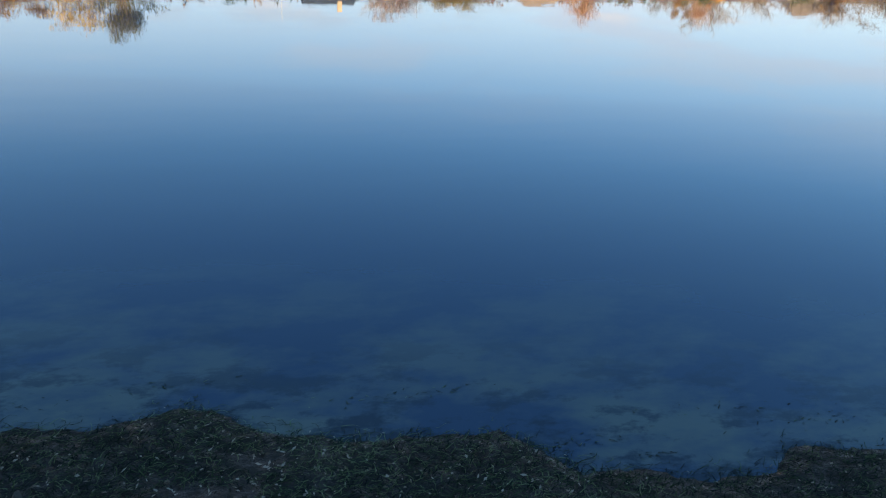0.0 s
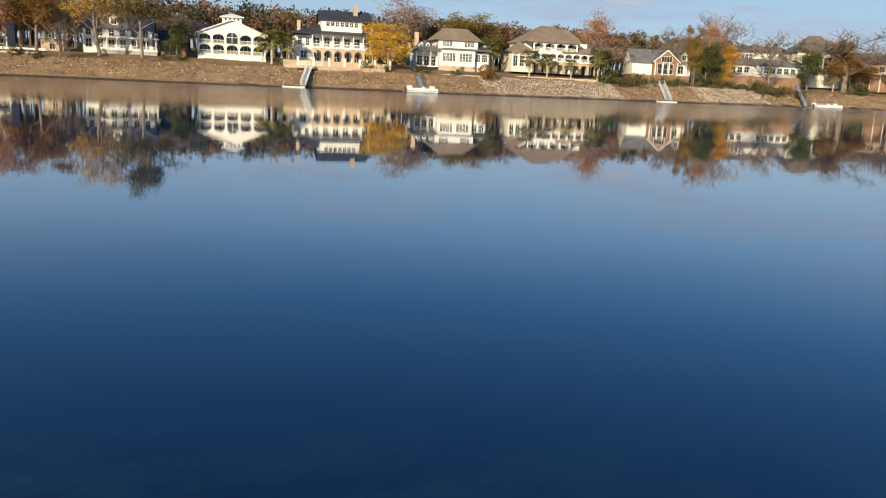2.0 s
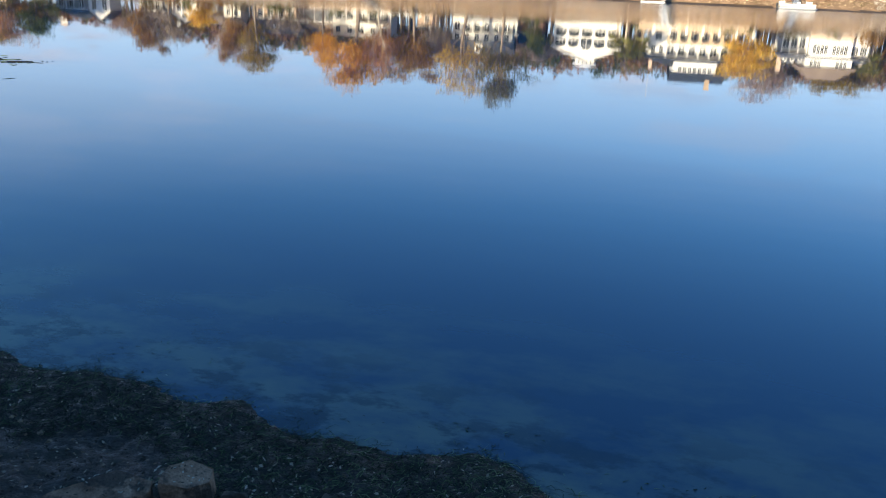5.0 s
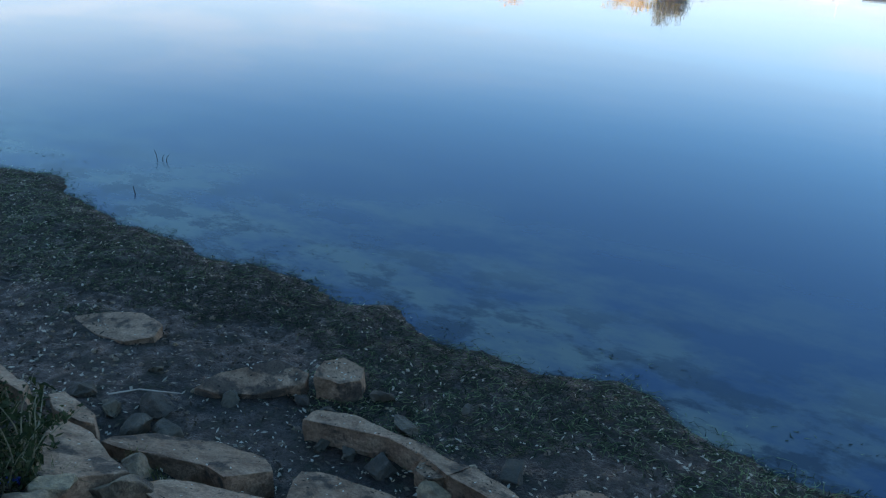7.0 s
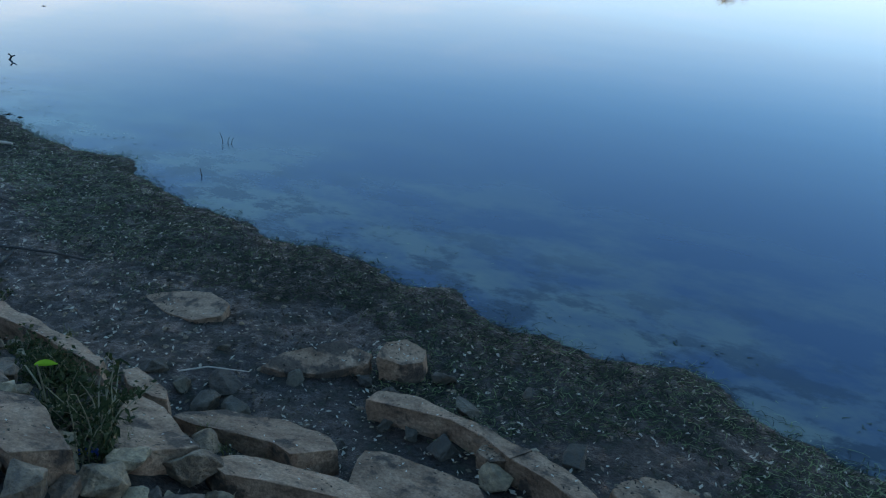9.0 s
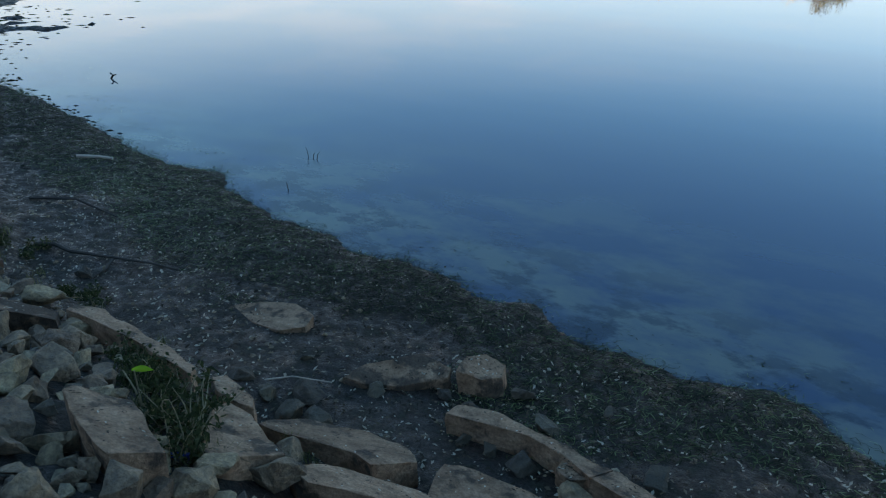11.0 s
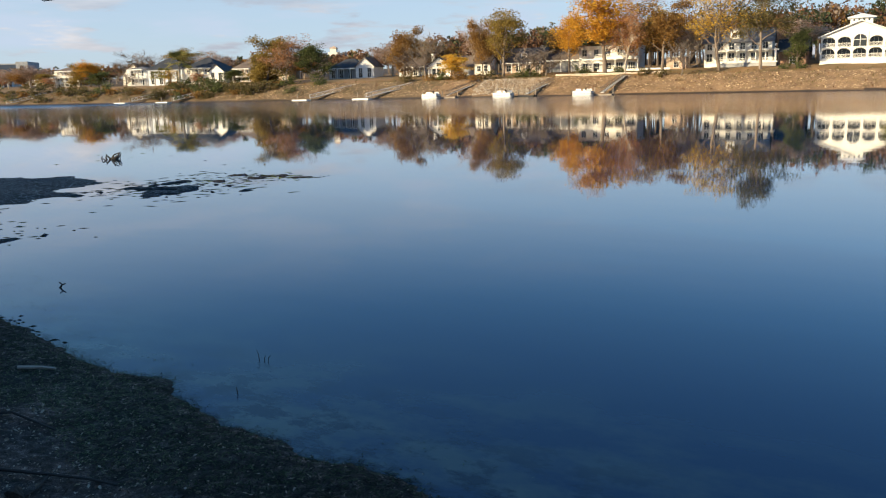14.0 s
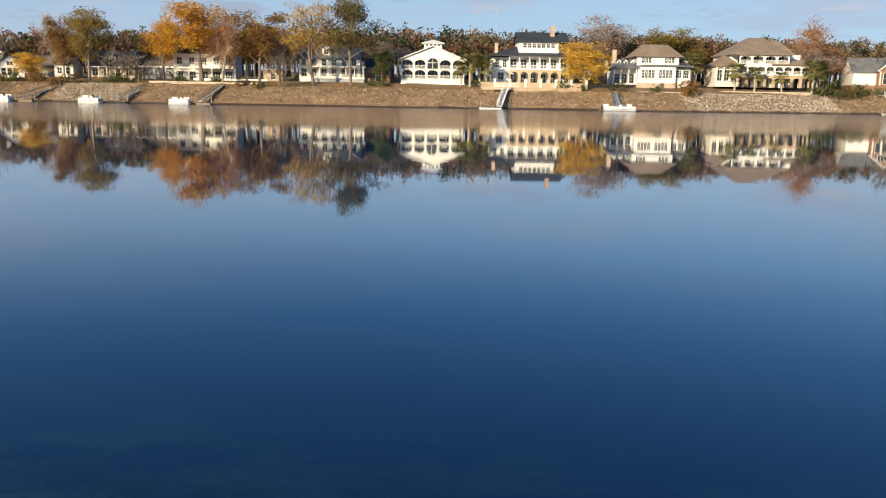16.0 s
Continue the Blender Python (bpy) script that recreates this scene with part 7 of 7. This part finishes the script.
def broad_leaf():
    t = thing("leaf_plant", pose(-2.92, 2.00, height(-2.92, 2.00) - 0.02), "young plant with one bright lime-green leaf", "plant")
    sm = bmesh.new()
    for p in ([(0, 0, 0), (-0.01, 0.01, 0.12), (0.0, 0.0, 0.26)], [(0, 0, 0), (-0.05, 0.02, 0.12), (-0.13, 0.03, 0.20)]):
        limb(sm, [Vector(q) for q in p], 0.006, 0.004, 5)
    part("stem", sm, STRAW, t)
    bm = bmesh.new()
    n = 7
    rows = []
    for i in range(n + 1):
        f = i / n
        w = 0.018 * math.sin(math.pi * (0.08 + 0.92 * f) ** 0.8) if f < 1 else 0.0005
        c = Vector((-0.02 + 0.14 * f, 0.02 * f, 0.255 + 0.055 * f - 0.02 * f * f))
        rows.append([bm.verts.new(c + Vector((0.2 * w, w * 0.6, w * s))) if s else bm.verts.new(c) for s in (-1, 0, 1)])
    for a, b in zip(rows, rows[1:]):
        for k in range(2):
            bm.faces.new((a[k], a[k + 1], b[k + 1], b[k]))
    part("leaf", bm, LIME, t)


broad_leaf()


def weed_clumps():
    """Small dark rafts of weed and twigs afloat near the edge."""
    r = np.random.default_rng(91)
    rows = []
    for cx, cy, n, sp in ((1.9, 3.95, 60, 0.16), (2.5, 3.75, 24, 0.08), (1.3, 4.7, 40, 0.14), (3.9, 3.9, 60, 0.2), (-0.5, 5.1, 40, 0.2), (-1.6, 5.05, 50, 0.2), (0.6, 4.75, 40, 0.18), (-9.0, 6.9, 60, 0.25), (-11.0, 7.6, 70, 0.3), (-12.5, 8.4, 90, 0.5), (-14.0, 9.0, 120, 0.7), (-10.2, 7.4, 50, 0.3), (-7.4, 6.6, 40, 0.25), (-3.0, 5.7, 40, 0.4), (3.2, 4.1, 40, 0.25)):
        for _ in range(n // 2):
            px, py = r.normal(cx, sp * 1.6), r.normal(cy, sp * 0.3)
            a, l = r.normal(0, 0.9), r.uniform(0.015, 0.055)
            pts = [Vector((px + math.cos(a) * l * k / 2, py + math.sin(a) * l * k / 2, 0.003 + 0.003 * r.random())) for k in range(3)]
            rows.append((pts, r.uniform(0.002, 0.005)))
    strips("floating_weed", rows, WEED, "small dark rafts of weed and twigs floating at the edge", "water weed")


weed_clumps()


def bank_tree():
    """A slender bare tree up the bank, one limb of which hangs out over the mud."""
    rng = random.Random(17)
    x, y = -5.8, 0.7
    t = thing("tree", pose(x, y, height(x, y)), "slender bare tree on the bank with one hanging limb", "tree")
    bm = bmesh.new()
    limb(bm, [Vector(p) for p in ((0, 0, -0.3), (0.1, 0.1, 1.6), (0.3, 0.4, 3.4), (0.5, 0.8, 5.0), (0.5, 0.9, 6.6))], 0.11, 0.03, 8)
    part("trunk", bm, BARK, t)
    bm = bmesh.new()
    base = Vector((x, y, height(x, y)))
    reach = [Vector(p) - base for p in ((-5.5, 1.2, 5.4), (-5.1, 1.8, 5.2), (-4.65, 2.4, 4.6), (-4.22, 2.70, 4.05), (-4.09, 2.84, 3.77), (-4.02, 2.93, 3.74), (-3.96, 3.00, 3.76))]
    limb(bm, reach, 0.03, 0.006, 6)
    # fine twigs hang in curls from the limb's end
    for i in range(22):
        p = reach[4].lerp(reach[6], i / 21) + Vector((0, 0, -0.02))
        turn, drop = rng.choice((-1, 1)), rng.uniform(0.07, 0.14)
        curl = [p + Vector((turn * drop * 0.55 * (1 - math.cos(a)) + rng.gauss(0, 0.006), turn * drop * 0.5 * (1 - math.cos(a)), -drop * math.sin(a) + rng.gauss(0, 0.005))) for a in (0, 0.5, 1.0, 1.5, 2.0, 2.5)]
        limb(bm, curl, 0.0035, 0.0018, 4)
        for q in curl[2:5:2]:
            limb(bm, [q, q + Vector((rng.gauss(0, 0.02), rng.gauss(0, 0.02), rng.gauss(0, 0.02)))], 0.004, 0.002, 4)
    part("limb", bm, DRIFTWOOD, t)


bank_tree()


def weed_mats():
    """Flat rafts of drowned weed that break the surface in the shallows up-river, too many to count."""
    r = np.random.default_rng(97)
    vs, fs = [], []

    def mat(x, y, w, d, a):
        n, k = len(vs), 13
        for i in range(k):
            q = 2 * math.pi * i / k
            m = r.uniform(0.35, 1.2)
            u, v = math.cos(q) * w * m, math.sin(q) * d * m
            vs.append((x + u * math.cos(a) - v * math.sin(a), y + u * math.sin(a) + v * math.cos(a), -0.01))
        vs.append((x, y, 0.014))
        fs.extend([(n + i, n + (i + 1) % k, n + k) for i in range(k)])

    for _ in range(300):
        x = -8.6 - 13.5 * r.random() ** 0.6
        off = abs(r.normal(0, 0.10 + max(0.0, -12.5 - x) * 0.20))
        y = near_edge(x) + 0.03 + off
        if y < 13:
            s = r.uniform(0.012, 0.04) + 0.006 * max(0.0, -10 - x)
            mat(x, y, s * r.uniform(1.2, 3.4), s * r.uniform(0.3, 0.7), r.normal(0.6, 0.25))
    for _ in range(260):
        x, y = r.normal(-20.6, 1.7), r.normal(20.6, 1.9)
        s = r.uniform(0.04, 0.17)
        mat(x, y, s * r.uniform(1.2, 3.8), s * r.uniform(0.2, 0.55), r.normal(0.65, 0.2))
    for _ in range(240):
        x, y = r.uniform(-22.5, -15.0), r.uniform(9.0, 13.2)
        if y > near_edge(x) + 0.2 and r.random() < (-15.0 - x) / 5:
            s = r.uniform(0.02, 0.09)
            mat(x, y, s * r.uniform(1.2, 3.8), s * r.uniform(0.2, 0.6), r.normal(0.6, 0.2))
    for _ in range(90):
        f = r.random()
        s = r.uniform(0.05, 0.16) * (1.1 - 0.6 * f)
        mat(-20.6 + 3.4 * f + r.normal(0, 0.25), 23.6 + 0.1 * f + r.normal(0, 0.35), s * r.uniform(1.2, 3.0), s * r.uniform(0.4, 0.9), r.normal(0.5, 0.25))
    for _ in range(14):
        mat(r.uniform(-36, -24), r.uniform(25, 38), r.uniform(0.15, 0.4), r.uniform(0.03, 0.07), 0.7)
    me = bpy.data.meshes.new("weed_mats")
    me.from_pydata(vs, [], fs)
    me.materials.append(WEED)
    tagged(new("weed_mats", me), "dark rafts of drowned weed breaking the still surface", "water weed", kind="stuff")


weed_mats()


# ---- small finds on the near bank ----
BLUE_FILM = surface("blue_plastic_film", (0.01, 0.03, 0.22), (0.03, 0.08, 0.42), 30.0, 90.0, rough=(0.25, 0.45), bump=0.2, depth=0.004)
BLADE = leafy("grass_blades", [(0.2, (0.03, 0.04, 0.015)), (0.5, (0.09, 0.10, 0.035)), (0.8, (0.24, 0.21, 0.10))])


def wrapper(x, y):
    """A crumpled scrap of plastic film."""
    rng = random.Random(3)
    bm = bmesh.new()
    n = 7
    v = [[bm.verts.new((0.10 * (i / n - 0.5), 0.06 * (j / n - 0.5), 0.02 + 0.022 * noise.noise(Vector((i * 0.9, j * 0.9, 4))) + rng.uniform(0, 0.006))) for i in range(n)] for j in range(n)]
    for j in range(n - 1):
        for i in range(n - 1):
            bm.faces.new((v[j][i], v[j][i + 1], v[j + 1][i + 1], v[j + 1][i]))
    bmesh.ops.solidify(bm, geom=bm.faces[:], thickness=0.0015)
    ob = new("plastic_wrapper", mesh_of(bm, "plastic_wrapper"))
    ob.data.materials.append(BLUE_FILM)
    ob.matrix_basis = pose(x, y, height(x, y) + 0.03, -14, 4, 35)
    tagged(ob, "crumpled scrap of blue plastic film between stones", "wrapper")


wrapper(-2.42, 1.80)


def grass_tuft(x, y, seed, tall, label):
    """Thin blades fanning out of one root."""
    r = random.Random(seed)
    vs, fs = [], []
    for _ in range(34):
        a, lean, t = r.uniform(0, 6.28), r.uniform(0.1, 0.75), tall * r.uniform(0.5, 1.1)
        d, w = Vector((math.cos(a), math.sin(a), 0)), r.uniform(0.0015, 0.0035)
        s = Vector((-d.y, d.x, 0)) * w
        root = Vector((r.gauss(0, 0.025), r.gauss(0, 0.025), -0.01))
        for k in range(4):
            f = k / 3
            p = root + d * t * lean * f * f + Vector((0, 0, t * f * (1 - 0.35 * lean * f)))
            vs += [tuple(p - s * (1 - f * 0.85)), tuple(p + s * (1 - f * 0.85))]
        n = len(vs) - 8
        fs += [(n + 2 * k, n + 2 * k + 1, n + 2 * k + 3, n + 2 * k + 2) for k in range(3)]
    me = bpy.data.meshes.new("grass_tuft")
    me.from_pydata(vs, [], fs)
    me.materials.append(BLADE)
    ob = new("grass_tuft", me)
    ob.matrix_basis = pose(x, y, height(x, y))
    tagged(ob, label, "grass")


for i, (x, y, t) in enumerate(((-2.38, 2.40, 0.14), (-2.20, 2.36, 0.11), (-2.05, 2.38, 0.10), (-2.34, 1.84, 0.20), (-2.28, 1.90, 0.16), (-3.32, 2.38, 0.16), (-3.14, 2.20, 0.15), (-3.95, 2.95, 0.09), (-4.6, 2.9, 0.10), (-5.3, 2.95, 0.12), (-5.5, 3.15, 0.12), (-5.75, 3.0, 0.14), (-6.3, 3.4, 0.12), (-2.95, 2.0, 0.15))):
    grass_tuft(x, y, 200 + i, t, "tuft of green and straw grass between stones" if y < 2.6 else "small grass tuft rooted in the mud")


def pebbles():
    """Small stones and shell bits pressed into the mud, past counting."""
    r = np.random.default_rng(33)
    base = np.array([(1, 0, 0), (0.2, 0.9, 0.1), (-0.8, 0.5, 0), (-0.9, -0.4, 0.1), (-0.1, -1, 0), (0.75, -0.7, 0.1), (0.3, 0.1, 0.7), (-0.35, 0.1, 0.6)])
    tris = [(0, 1, 6), (1, 2, 7), (1, 7, 6), (2, 3, 7), (3, 4, 7), (4, 6, 7), (4, 5, 6), (5, 0, 6)]
    vs, fs = [], []
    x = r.uniform(-7.0, 1.5, 900)
    y = near_edge(x) - r.uniform(0.9, 2.7, 900)
    z = land(x, y)
    for i in range(900):
        s = 0.008 + 0.022 * r.random() ** 3
        c, q = math.cos(i * 2.1), math.sin(i * 2.1)
        p = base * r.uniform(0.75, 1.25, (8, 3)) * s
        o = len(vs)
        vs.extend(np.stack([p[:, 0] * c - p[:, 1] * q + x[i], p[:, 0] * q + p[:, 1] * c + y[i], p[:, 2] + z[i] + 0.003], -1).tolist())
        fs.extend([(a + o, b + o, d + o) for a, b, d in tris])
    me = bpy.data.meshes.new("pebbles")
    me.from_pydata(vs, [], fs)
    me.materials.append(RUBBLE)
    tagged(new("pebbles", me), "small brown pebbles pressed into dark mud", "stones", kind="stuff")


pebbles()
